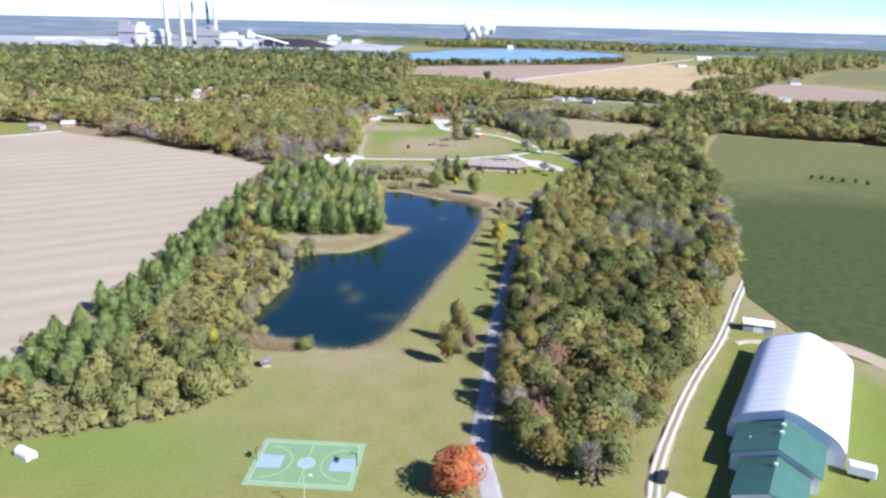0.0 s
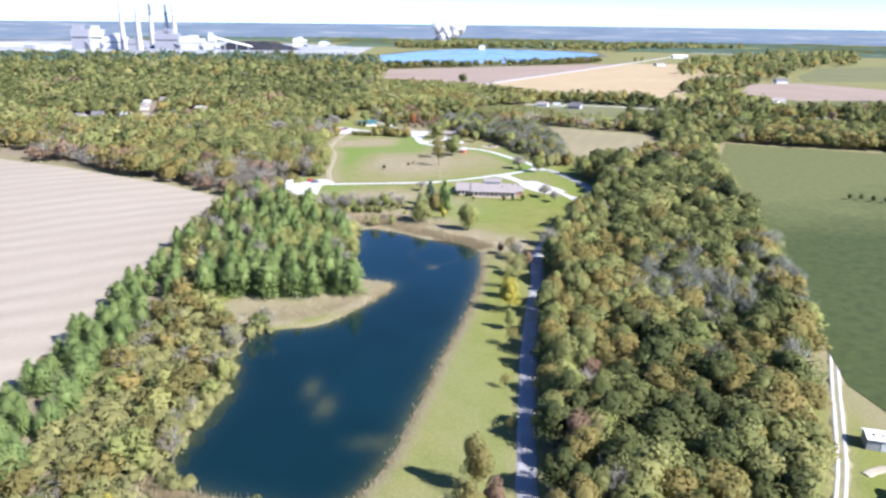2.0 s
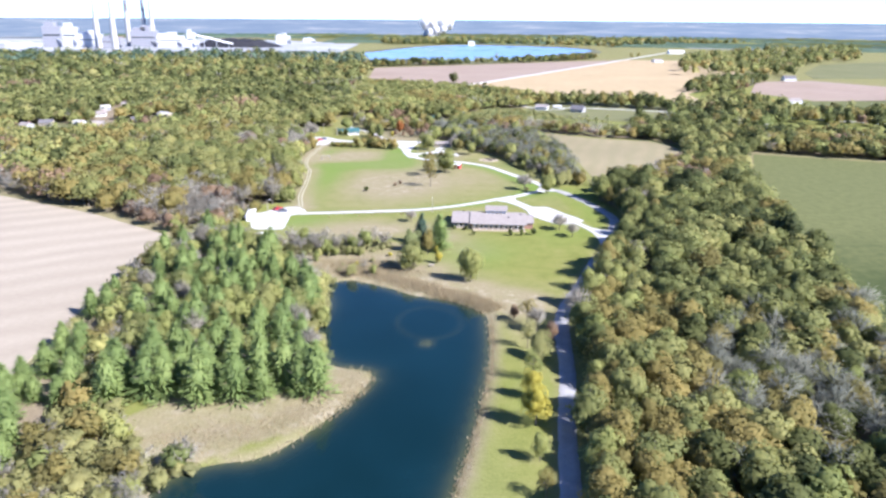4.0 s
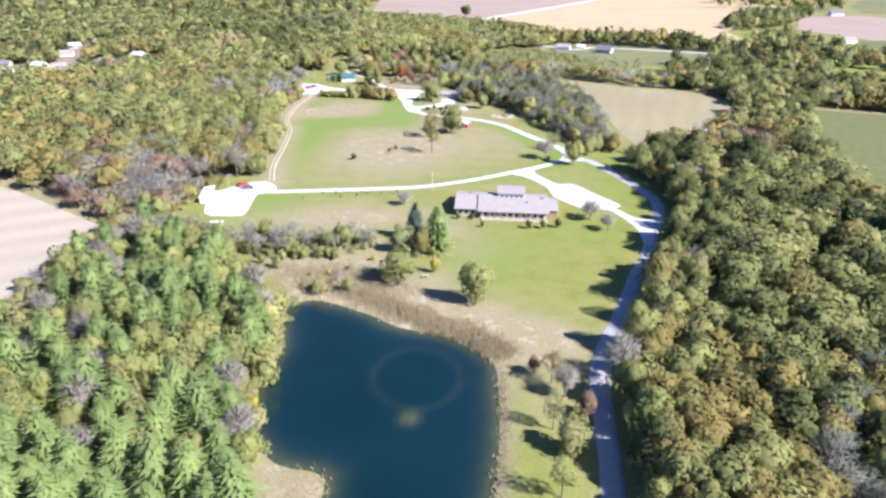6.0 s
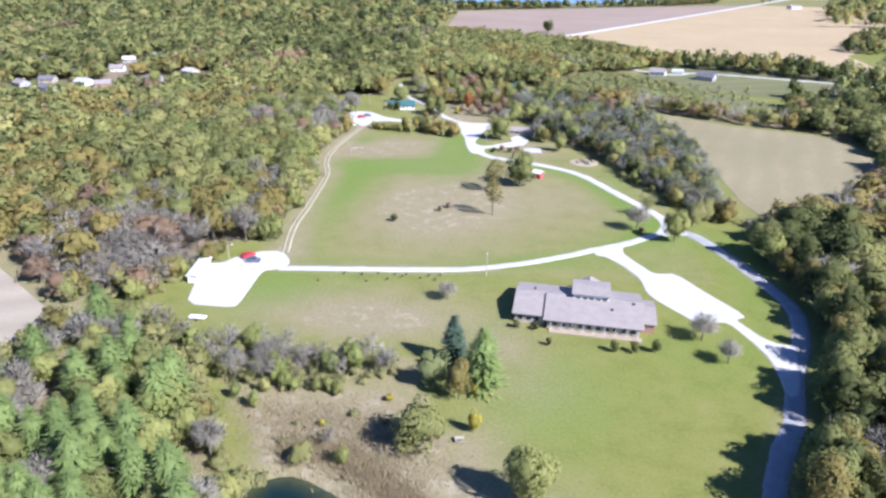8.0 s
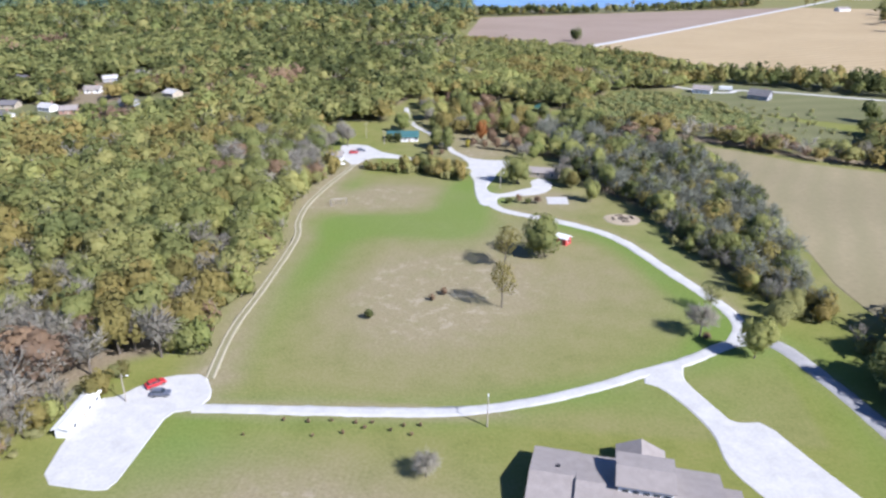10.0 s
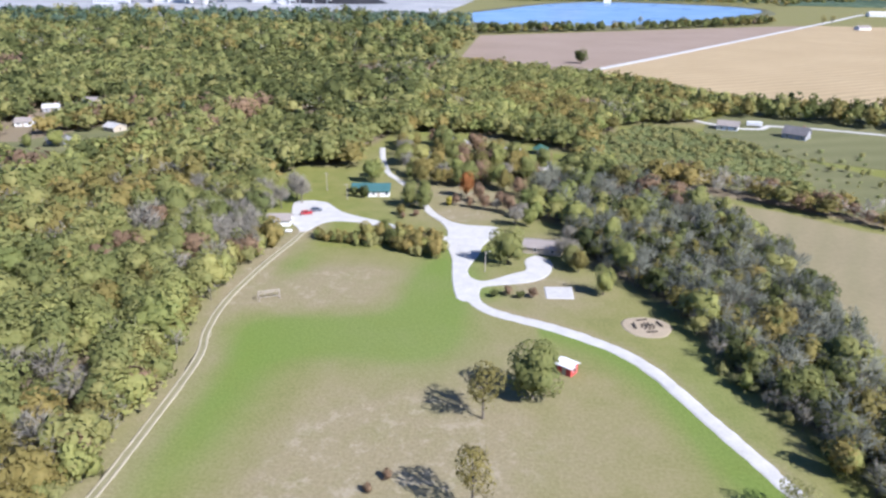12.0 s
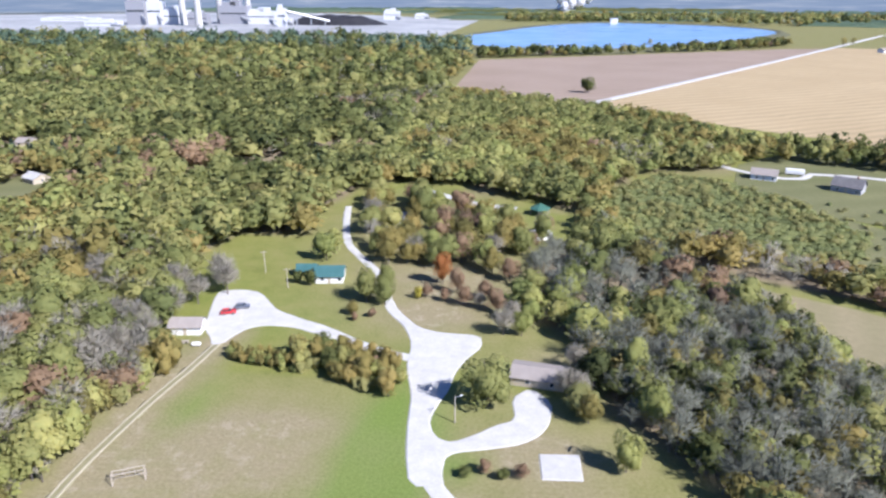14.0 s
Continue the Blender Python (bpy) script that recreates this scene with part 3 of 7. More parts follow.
# ---- woods: outlines of the plan ----
WOOD_RIGHT = [(17.9, 125.6), (16.1, 158.2), (19.3, 194.0), (26.4, 237.8), (34.4, 280.1), (40.9, 305.2), (47.2, 338.0), (61.5, 367.5), (73.9, 389.0), (89.0, 418.0), (96.2, 442.1), (97.6, 466.4), (93.4, 488.0), (103.3, 507.1),
              (139.6, 496.4), (177.0, 496.2), (159.3, 425.5), (141.0, 349.3), (131.0, 301.1), (110.5, 254.2), (93.3, 220.3), (75.9, 187.8), (62.1, 169.0), (52.4, 150.3), (42.7, 131.3), (36.8, 120.7)]
WOOD_STRIP = [(-118, 140), (-100, 126), (-85, 134), (-74, 137), (-63, 142), (-54, 152), (-48, 158), (-53, 172), (-64, 180), (-61.5, 198), (-60.5, 212), (-58.5, 230), (-60.5, 247), (-59, 262), (-64, 270), (-74, 284), (-74, 330), (-40, 330),
              (-38, 372), (-50, 392), (-62, 420), (-84, 436), (-104, 425), (-108, 380), (-107, 340), (-105, 275), (-108, 218), (-112, 175)]
WOOD_NW = [(-80, 478), (-68, 486), (-67, 520), (-70, 556), (-77, 580), (-77, 610), (-74, 642), (-84, 652), (-92, 690), (-98, 716), (-94, 738), (-80, 740), (-66, 744), (-72, 770), (-62, 805), (-62, 1125), (-700, 1125), (-900, 720),
           (-500, 600), (-335, 585), (-303, 552), (-231, 518), (-154, 472), (-108, 437), (-90, 440), (-86, 462)]
WOOD_N = [(-62, 805), (-50, 822), (-20, 822), (8, 806), (24, 796), (38, 786), (44, 770), (34, 752), (24, 735), (14, 700), (18, 676), (34, 664), (36, 632), (48, 618), (58, 602), (66, 575), (76, 548), (84, 525), (96, 518), (98, 556), (104, 592),
          (100, 650), (86, 700), (60, 735), (50, 775), (52, 820), (80, 862), (118, 870), (140, 900), (120, 1000), (60, 1040), (40, 1048), (-62, 1125)]
WOOD_HEDGE = [(62, 738), (88, 718), (118, 704), (142, 686), (160, 678), (184, 670), (198, 640), (192, 610), (180, 584), (150, 550), (118, 522), (103, 512), (140, 497), (177, 497), (200, 545), (226, 600), (246, 618), (262, 690), (230, 722),
              (196, 744), (190, 715), (174, 694), (150, 698), (120, 722), (84, 748)]
SCRUB = [(56, 820), (52, 776), (64, 744), (92, 742), (116, 730), (136, 742), (150, 768), (142, 790), (132, 818), (112, 846), (84, 858)]
WOOD_BELT = [(246, 614), (356, 570), (480, 510), (620, 445), (640, 500), (480, 575), (400, 640), (330, 665), (262, 690)]
WOODS = [WOOD_RIGHT, WOOD_STRIP, WOOD_NW, WOOD_N, WOOD_HEDGE, WOOD_BELT]


def build_ground():
    make_ground()
    make_pond()
    make_far_land()
    sheet("field_left", FIELD_LEFT, 0.2, STUBBLE, "pale harvested field with faint curving rows")
    sheet("field_right", FIELD_RIGHT, 0.2, PASTURE, "green pasture with cloud shade painted over its near part")
    sheet("field_hay", FIELD_HAY, 0.1, HAY, "brown mown hay field between woods")
    sheet("field_bare", FIELD_BARE, 0.3, BARE, "bare grey-brown harvested field")
    sheet("field_corn", FIELD_CORN, 0.3, CORN, "golden cut corn field with straight rows")
    sheet("field_east", FIELD_EAST, 0.3, BARE, "distant bare brown field")
    sheet("field_east_green", FIELD_EAST_GREEN, 0.3, MEADOW, "distant green field")
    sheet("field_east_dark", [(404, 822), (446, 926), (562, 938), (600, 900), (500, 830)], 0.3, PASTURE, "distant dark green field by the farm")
    sheet("lawn_east", LAWN_EAST, 0.2, MEADOW, "green lawn round the far houses", "lawn")
    sheet("meadow_rough", [(112, 731), (150, 701), (176, 698), (192, 722), (188, 748), (150, 789), (134, 822), (142, 790), (150, 768), (136, 742)], 0.18, MEADOW, "rough tan-green meadow below the far houses", "meadow")
    sheet("clearing_west", CLEAR_WEST, 0.2, MEADOW, "green clearing round the western houses", "lawn")
    sheet("industrial_flats", FLATS, 0.3, FLAT, "pale grey industrial flats", "ground")
    ribbon("lane_far", spline([(43, 1060), (260, 1380), (480, 1712), (700, 2050)], 30), 9, 0.4, GRAVEL, "pale farm lane between the fields", 0.3)
    ribbon("lane_houses", spline([(100, 905), (135, 862), (154, 858), (180, 866), (330, 806), (500, 720)], 8), 4.5, 0.35, GRAVEL, "pale lane past the far houses", 0.2)
    ribbon("lane_northwest", spline([(-160, 815), (-139, 826), (-125, 843), (-111, 861), (-90, 880)], 5), 7, 0.3, GRAVEL, "pale lane in the western wood", 0.3)
    ribbon("lane_pavilion", spline([(-38, 813), (-26.5, 807), (-8, 793), (4, 789), (12, 787)], 4), 5, 0.25, GRAVEL, "white gravel strip by the pavilion", 0.3)
    ribbon("lane_field", spline([(-303, 549), (-330, 519), (-370, 500)], 8), 5, 0.3, GRAVEL, "pale lane at the field's corner", 0.3)
    ribbon("lane_main", MAIN, 4.8, 0.09, LANE, "grey gravel lane beside the wood")
    ribbon("lane_north", NORTH, 4.3, 0.095, GRAVEL, "white gravel lane curving round the lawn")
    ribbon("lane_cross", CROSS, 3.6, 0.1, GRAVEL, "white gravel lane across the lawn")
    ribbon("lane_loop", LOOP, 4.0, 0.08, GRAVEL, "white gravel lane past the hedge")
    ribbon("lane_wood", WOODLANE, 3.2, 0.085, GRAVEL, "narrow gravel lane into the wood")
    for name, line in (("track_west", TRACK), ("track_barn", BARNTRACK)):
        d = np.gradient(line, axis=0)
        d /= np.linalg.norm(d, axis=1)[:, None]
        ribbon(name, line, 3.6 if name == "track_barn" else 2.5, 0.08, VERGE, "worn grassy track between wheel ruts", 0.25)
        for side in (-0.82, 0.82):
            ribbon(name + "_rut", line + np.stack([-d[:, 1], d[:, 0]], -1) * side, 0.62 if name == "track_west" else 0.95, 0.11, RUT if name == "track_west" else GRAVEL, "pale worn wheel rut of the track", 0.03)
    for name, poly in (("lot_west", LOT_WEST), ("lot_lodge", LOT_LODGE), ("lot_north", LOT_NORTH), ("pad_north", PAD_NORTH)):
        sheet(name, rounded(poly, 1), 0.14, GRAVEL, "bright white gravel parking area", "parking")


build_ground()


# ---- trees ----
def unit(v):
    return v / (np.linalg.norm(v, axis=-1, keepdims=True) + 1e-9)


def ball_tris(rings=4, sides=6):
    """A round body of triangles, poles up and down."""
    p = lambda i, k: np.array((math.sin(math.pi * i / rings) * math.cos(6.28319 * k / sides + 0.5 * i), math.sin(math.pi * i / rings) * math.sin(6.28319 * k / sides + 0.5 * i), math.cos(math.pi * i / rings)))
    out = []
    for i in range(rings):
        for k in range(sides):
            if i < rings - 1:
                out.append((p(i, k), p(i + 1, k), p(i + 1, k + 1)))
            if i:
                out.append((p(i, k), p(i + 1, k + 1) if i < rings - 1 else p(i + 1, k), p(i, k + 1)))
    return np.array(out)


BALL, PEBBLE = ball_tris(4, 7), ball_tris(3, 5)


def leaf_clumps(rng, p, n, size, stretch=1.0):
    """Small ragged three-cornered clumps of leaves at p, facing about n."""
    k = len(p)
    n = unit(unit(n) + rng.normal(0, 0.3, (k, 3)) + (0, 0, 0.15))
    u = unit(np.cross(n, rng.normal(0, 1, (k, 3))))
    v = np.cross(n, u) * stretch
    s = size * rng.uniform(0.6, 1.3, (k, 1))
    a = rng.uniform(0, 6.283, (k, 1))
    corner = lambda t: p + s * rng.uniform(0.75, 1.25, (k, 1)) * (np.cos(a + t) * u + np.sin(a + t) * v) + n * s * rng.uniform(-0.25, 0.3, (k, 1))
    return np.stack([corner(0), corner(2.1), corner(4.2)], 1)


def shaded(tris, lean, keep=0.75):
    """Turns clumps outwards; their shading leans to that of the bough they sit on."""
    face = unit(np.cross(tris[:, 1] - tris[:, 0], tris[:, 2] - tris[:, 0]))
    turn = (face * lean).sum(1) < 0
    tris = tris.copy()
    tris[turn] = tris[turn][:, ::-1]
    face[turn] *= -1
    return tris, np.repeat(unit(lean * keep + face * (1 - keep))[:, None], 3, 1)


def join(*bits):
    return np.concatenate([b[0] for b in bits]), np.concatenate([b[1] for b in bits])


def crown_round(rng, cards, radius, height, base, size, lobes=9, spread=0.5, dense=True, soft=0.2):
    """A crown of rounded boughs, each a shell of leaf clumps over a dense heart."""
    c = unit(rng.normal(0, 1, (lobes, 3)) + (0, 0, 0.35)) * rng.uniform(0.4, spread + 0.16, (lobes, 1))
    c[0] = (0, 0, 0)
    r = rng.uniform(0.26, 0.44, lobes)
    r[0] = 0.62
    pick = rng.choice(lobes, cards * 3, p=r ** 2 / (r ** 2).sum())
    n = unit(rng.normal(0, 1, (cards * 3, 3)))
    p = c[pick] + n * (r[pick] * rng.uniform(0.93, 1.1, cards * 3))[:, None]
    buried = (np.linalg.norm(p[:, None] - c[None], axis=2) < r[None] * 0.82).any(1) | (p[:, 2] < -0.72)
    p, n = p[~buried][:cards], n[~buried][:cards]
    grow, shift = np.array((radius, radius, height / 2)) * 1.04, np.array((0, 0, base + height * 0.5))
    lean = unit(n * (0.75 - soft) + unit(p) * 0.4 + (0, 0, soft))
    bits = [shaded(leaf_clumps(rng, p * grow + shift, n, size), lean)]
    body = BALL if cards > 200 else PEBBLE
    for cc, rr in list(zip(c, r * 0.93))[:0 if not dense else 4 if cards > 250 else 3 if cards > 90 else 2 if cards > 45 else 1]:
        b = body @ np.array(Euler(rng.uniform(0, 3, 3)).to_matrix())
        bits.append((b * rr * grow + cc * grow + shift, unit(b * (0.75 - soft) + unit(b * rr + cc) * 0.4 + (0, 0, soft))))
    return join(*bits)


def twigs_through(rng, count, radius, height, base, size):
    """Thin scattered sprigs through a whole crown, see-through."""
    n = unit(rng.normal(0, 1, (count, 3)))
    p = n * rng.uniform(0.4, 1.0, (count, 1)) * (radius, radius, height / 2) + (0, 0, base + height / 2)
    return shaded(leaf_clumps(rng, p, n, size, 0.4), n, 0.6)


def crown_pine(rng, boughs, radius, height, base, size):
    """Whorls of boughs up the stem, long below and short above, each a fan of needle sprays that droops at the tip."""
    ps, ds, ln = [], [], []
    for k in range(boughs):
        f = ((k + rng.random()) / boughs) ** 0.85
        z = base + (height - base) * f
        reach = (radius * (1 - f ** 1.45) ** 0.85 + 0.2) * rng.uniform(0.55, 1.2)
        a = k * 2.4 + rng.normal(0, 0.3)
        for s in (0.35, 0.62, 0.85) if reach > 1.3 else (0.5,):
            for side in (-0.3, 0.3):
                w = a + side * rng.uniform(0.4, 1.3)
                ps.append((math.cos(w) * reach * s, math.sin(w) * reach * s, z - 0.16 * reach * s + rng.normal(0, 0.14)))
                ds.append((math.cos(w), math.sin(w), rng.normal(0.12, 0.2)))
                ln.append(size * rng.uniform(1.5, 3.0))
    ps, ds, ln = np.array(ps), unit(np.array(ds)), np.array(ln)[:, None]
    side = unit(np.cross(ds, (0, 0, 1.0)) + rng.normal(0, 0.25, ds.shape)) * size * rng.uniform(0.4, 0.75, (len(ps), 1))
    tris = np.stack([ps - side - ds * ln * 0.3, ps + ds * ln, ps + side - ds * ln * 0.3], 1)
    lean = unit(ds * (1, 1, 0) * 0.6 + (0, 0, 1.0))
    heart = BALL * (radius * 0.5, radius * 0.5, height * 0.42) + (0, 0, height * 0.47)
    return join(shaded(tris, lean, 0.55), (heart, unit(BALL)))


def crown_bare(rng, twigs, radius, height, base):
    """Bare branches forking from the stem to a rounded, see-through dome of fine twigs."""
    limbs = max(6, twigs // 12)
    n = rng.normal(0, 1, (limbs, 3))
    n[:, 2] = np.abs(n[:, 2]) * 0.9 - 0.25
    n = unit(n)
    mid, half = base + (height - base) * 0.5, (height - base) * 0.5
    ends = n * (radius, radius, half) * rng.uniform(0.55, 0.8, (limbs, 1)) + (0, 0, mid)
    starts = np.stack([0 * ends[:, 0], 0 * ends[:, 0], base + (ends[:, 2] - base) * rng.uniform(0.3, 0.6, limbs)], -1)
    k = rng.integers(0, limbs, twigs)
    f = rng.uniform(0.45, 1.0, (twigs, 1))
    p0 = starts[k] * (1 - f) + ends[k] * f
    out = unit(rng.normal(0, 0.6, (twigs, 3)) + n[k] + (0, 0, 0.35))
    p1 = p0 + out * radius * rng.uniform(0.25, 0.6, (twigs, 1))
    p0, p1 = np.concatenate([starts, p0]), np.concatenate([ends, p1])
    side = unit(np.cross(p1 - p0, rng.normal(0, 1, p0.shape)))
    w = np.r_[np.full(limbs, 0.11), rng.uniform(0.05, 0.11, twigs)][:, None]
    return shaded(np.stack([p0 - side * w, p0 + side * w, p1], 1), unit(p1 - (0, 0, base) + (0, 0, 2.0)), 0.7)


def trunk_tris(rng, height, r):
    """A tapered trunk with a few limbs."""
    out = []

    def bar(a, b, r0, r1, n=5):
        a, b = np.array(a, float), np.array(b, float)
        w = unit(b - a)
        u = unit(np.cross(w, (0.3, 0.9, 0.1)))
        v = np.cross(w, u)
        for k in range(n):
            c0, c1 = (math.cos(6.283 * j / n) * u + math.sin(6.283 * j / n) * v for j in (k, k + 1))
            out.append((a + c0 * r0, a + c1 * r0, b + c1 * r1))
            out.append((a + c0 * r0, b + c1 * r1, b + c0 * r1))

    bar((0, 0, -0.4), (0, 0, height * 0.55), r, r * 0.6, 6)
    bar((0, 0, height * 0.55), (rng.normal(0, 0.4), rng.normal(0, 0.4), height * 0.9), r * 0.6, r * 0.15)
    for k in range(4):
        a, z = k * 1.6 + rng.uniform(0, 1), height * rng.uniform(0.35, 0.6)
        ln = height * rng.uniform(0.18, 0.28)
        bar((0, 0, z), (math.cos(a) * ln, math.sin(a) * ln, z + ln * 0.9), r * 0.4, r * 0.1, 4)
    return np.array(out)


def flat_normals(t):
    return np.repeat(unit(np.cross(t[:, 1] - t[:, 0], t[:, 2] - t[:, 0]))[:, None], 3, 1)


def tris_mesh(name, tris, mat, normals=None):
    return mesh_from(name, tris.reshape(-1, 3), np.arange(3 * len(tris)), np.full(len(tris), 3), [mat], None, None if normals is None else normals.reshape(-1, 3))


def crown_for(rng, kind, detail):
    """A crown of a kind, about its true size, with more or fewer clumps."""
    grain = max(detail, 0.08) ** -0.42
    if kind.endswith("_low"):  # leafy to the ground
        return crown_round(rng, int(520 * detail) + 10, 4.6, 12.2, -0.6, 0.43 * grain, 14, 0.58)
    if kind.endswith("_thin"):  # half-bare, the limbs showing through
        return join(crown_round(rng, int(300 * detail), 3.9, 9.6, 2.4, 0.4 * grain, 12, 0.7, False), crown_bare(rng, int(60 * detail), 4.0, 12.0, 2.6))
    if kind in ("pine", "spruce") and detail > 0.1:
        return crown_pine(rng, 200 if detail > 2 else 140 if detail > 0.5 else 44, 3.6, 15.0, 0.6, 0.46 if detail > 0.5 else 0.8)
    if kind in ("grey", "sapling"):
        return join(crown_bare(rng, int(400 * detail) + 16, 4.6, 12.0, 1.8), twigs_through(rng, min(240, int(220 * detail)) + 14, 4.2, 9.2, 2.2, 0.24 * grain))
    if kind in ("brush", "scrub"):
        return crown_round(rng, int(230 * detail) + 8, 3.2, 4.2, -0.3, 0.28 * grain, 11, 0.66, soft=0.62)
    if kind == "willow":
        return crown_round(rng, int(290 * detail) + 10, 3.2, 6.8, 0.0, 0.34 * grain, 9, 0.6, soft=0.55)
    tall = {"oak": 10.2, "dark": 10.2, "olive": 9.4, "lime": 9.0, "gold": 8.8}.get(kind, 9.0)
    crown = crown_round(rng, int(480 * detail) + 8, 4.9, tall + 1.2, 1.2, 0.48 * grain, 13, 0.56)
    # lower leafy boughs that reach out between the neighbours
    k = int(70 * detail) + 4
    a, rr = rng.uniform(0, 6.283, k), rng.uniform(3.4, 5.6, k)
    p = np.stack([rr * np.cos(a), rr * np.sin(a), rng.uniform(0.42, 0.66, k) * tall], -1)
    n = np.stack([0.5 * np.cos(a), 0.5 * np.sin(a), np.ones(k)], -1)
    return join(crown, shaded(leaf_clumps(rng, p, n, 0.6 * grain), unit(n)))


HEIGHT = {"oak": 13, "dark": 13, "olive": 12, "lime": 11.5, "gold": 10.5, "rust": 11, "orange": 11, "scarlet": 11, "grey": 12, "sapling": 12, "brush": 2.5, "willow": 5, "scrub": 2.5, "pine": 13, "spruce": 13}


def scatter(rng, poly, spacing, gap=0.0, avoid=()):
    """Places on a shaken grid inside a polygon."""
    poly = np.array(poly, float)
    lo, hi = poly.min(0), poly.max(0)
    gx, gy = np.meshgrid(np.arange(lo[0], hi[0], spacing), np.arange(lo[1], hi[1], spacing * 0.87))
    gx = gx + (np.arange(len(gx)) % 2)[:, None] * spacing / 2
    p = np.stack([gx.ravel(), gy.ravel()], -1) + rng.normal(0, spacing * 0.3, (gx.size, 2))
    keep = inside(p[:, 0], p[:, 1], poly) & (rng.random(len(p)) > gap)
    for line, d in avoid:
        keep &= away(p[:, 0], p[:, 1], line) > d
    return p[keep]


def woods(name, rng, places, kinds, weights, detail, label, scale=(0.8, 1.25), variants=4, lift=None, grow=None, broad=1.0):
    """Uncountable trees as one mesh, a material for each kind, a tone for each tree."""
    def one(k):
        crown, soft = crown_for(rng, k, detail)
        trunk = trunk_tris(rng, HEIGHT.get(k, 11), 0.22)[:12] if detail > 0.3 else np.zeros((0, 3, 3))
        return crown, trunk, np.concatenate([soft, flat_normals(trunk)])

    banks = {k: [one(k) for _ in range(variants)] for k in kinds}
    mats = [LEAF[k.split("_")[0]] for k in kinds] + [BARK]
    chunks, index, shades, tones = [], [], [], []
    picks = weights(places) if callable(weights) else rng.choice(len(kinds), len(places), p=np.array(weights) / sum(weights))
    for (px, py), k in zip(places, picks):
        crown, trunk, soft = banks[kinds[k]][rng.integers(variants)]
        a, s = rng.uniform(0, 6.283), rng.uniform(*scale) * (grow(px, py) if grow else 1)
        turn = np.array([[math.cos(a), math.sin(a), 0], [-math.sin(a), math.cos(a), 0], [0, 0, 1]])
        m = turn * (s * broad, s * broad, s * rng.uniform(0.82, 1.12))
        shades.append((soft @ turn).astype(np.float32))
        chunks.append((np.concatenate([crown, trunk]) @ m + (px, py, lift(px, py) if lift else 0)).astype(np.float32))
        index.append(np.r_[np.full(len(crown), k), np.full(len(trunk), len(kinds))])
        tones.append(np.full(3 * (len(crown) + len(trunk)), rng.normal(0, 0.5), np.float32))
    q = np.concatenate(chunks)
    me = mesh_from(name, q.reshape(-1, 3), np.arange(3 * len(q)), np.full(len(q), 3), mats, np.concatenate(index), np.concatenate(shades).reshape(-1, 3))
    me.attributes.new("tone", "FLOAT", "POINT").data.foreach_set("value", np.concatenate(tones))
    return tagged(new(name, me), label, "woodland", kind="stuff")


PROTO = {}


def tree(kind, x, y, scale, label, category="tree", group="", seed=0, name="tree", wide=1.0, z=0.0, fine=False):
    """A single tree: a thing with a trunk and a crown; alike trees share their meshes."""
    key = (kind, seed % 3, fine)
    if key not in PROTO:
        rng = np.random.default_rng(100 + 7 * (seed % 3) + sum(map(ord, kind)))
        crown, soft = crown_for(rng, kind, 2.8 if fine else 2.0)
        PROTO[key] = (tris_mesh(kind + "_crown", crown, LEAF[kind.split("_")[0]], soft), tris_mesh(kind + "_trunk", trunk_tris(rng, HEIGHT.get(kind, 11), 0.24), BARK))
    ob = empty(name, Matrix.LocRotScale((x, y, z), Euler((0, 0, (seed * 2.399) % 6.283)), (scale * wide, scale * wide, scale)), label, category, group)
    for nm, me in zip(("crown", "trunk"), PROTO[key]):
        new(nm, me).parent = ob
    return ob


rng = np.random.default_rng(11)
lanes = [(MAIN, 4.4), (NORTH, 6), (BARNTRACK, 4.5), (TRACK, 5), (LOOP, 6), (WOODLANE, 4.5)]
# the wood beside the lane: single trees along the lane, the rest joined
right = scatter(rng, WOOD_RIGHT, 5.7, 0.02, lanes)
right = right[np.argsort(away(right[:, 0], right[:, 1], MAIN))]
KINDS = ["oak", "olive", "dark", "lime", "grey", "rust"]
LABELS = {"oak": "green oak tree in the wood", "olive": "olive-brown autumn tree in the wood", "dark": "dark green leafy tree in the wood", "lime": "yellow-green tree in the wood",
          "grey": "nearly bare grey tree in the wood", "rust": "rust-brown autumn tree in the wood"}
for k, (px, py) in enumerate(right[:165]):
    # dark kind: deep green oaks, with extra weight imitating cloud shade
    kind = str(rng.choice(KINDS, p=[0.34, 0.24, 0.14, 0.15, 0.08, 0.05] if py < 360 else [0.34, 0.12, 0.4, 0.06, 0.06, 0.02]))
    tree(kind, px, py, rng.uniform(0.7, 1.08) * (1 if py < 360 else 1.12), LABELS[kind], group="trees of the lane wood", seed=k)


def patches(p, seed, strength=1.0, count=6):
    """Weights that let each kind of tree keep to its own stretches of the wood."""
    r = np.random.default_rng(seed)
    out = []
    for k in range(count):
        u = 0
        for wave in (0.016, 0.03, 0.06):
            a, ph = r.uniform(0, 6.283), r.uniform(0, 6.283, 2)
            u = u + np.sin((p[:, 0] * math.cos(a) + p[:, 1] * math.sin(a)) * wave + ph[0]) * np.sin((p[:, 1] * math.cos(a) - p[:, 0] * math.sin(a)) * wave * 0.8 + ph[1])
        out.append(np.exp(strength * u))
    return np.stack(out, -1)


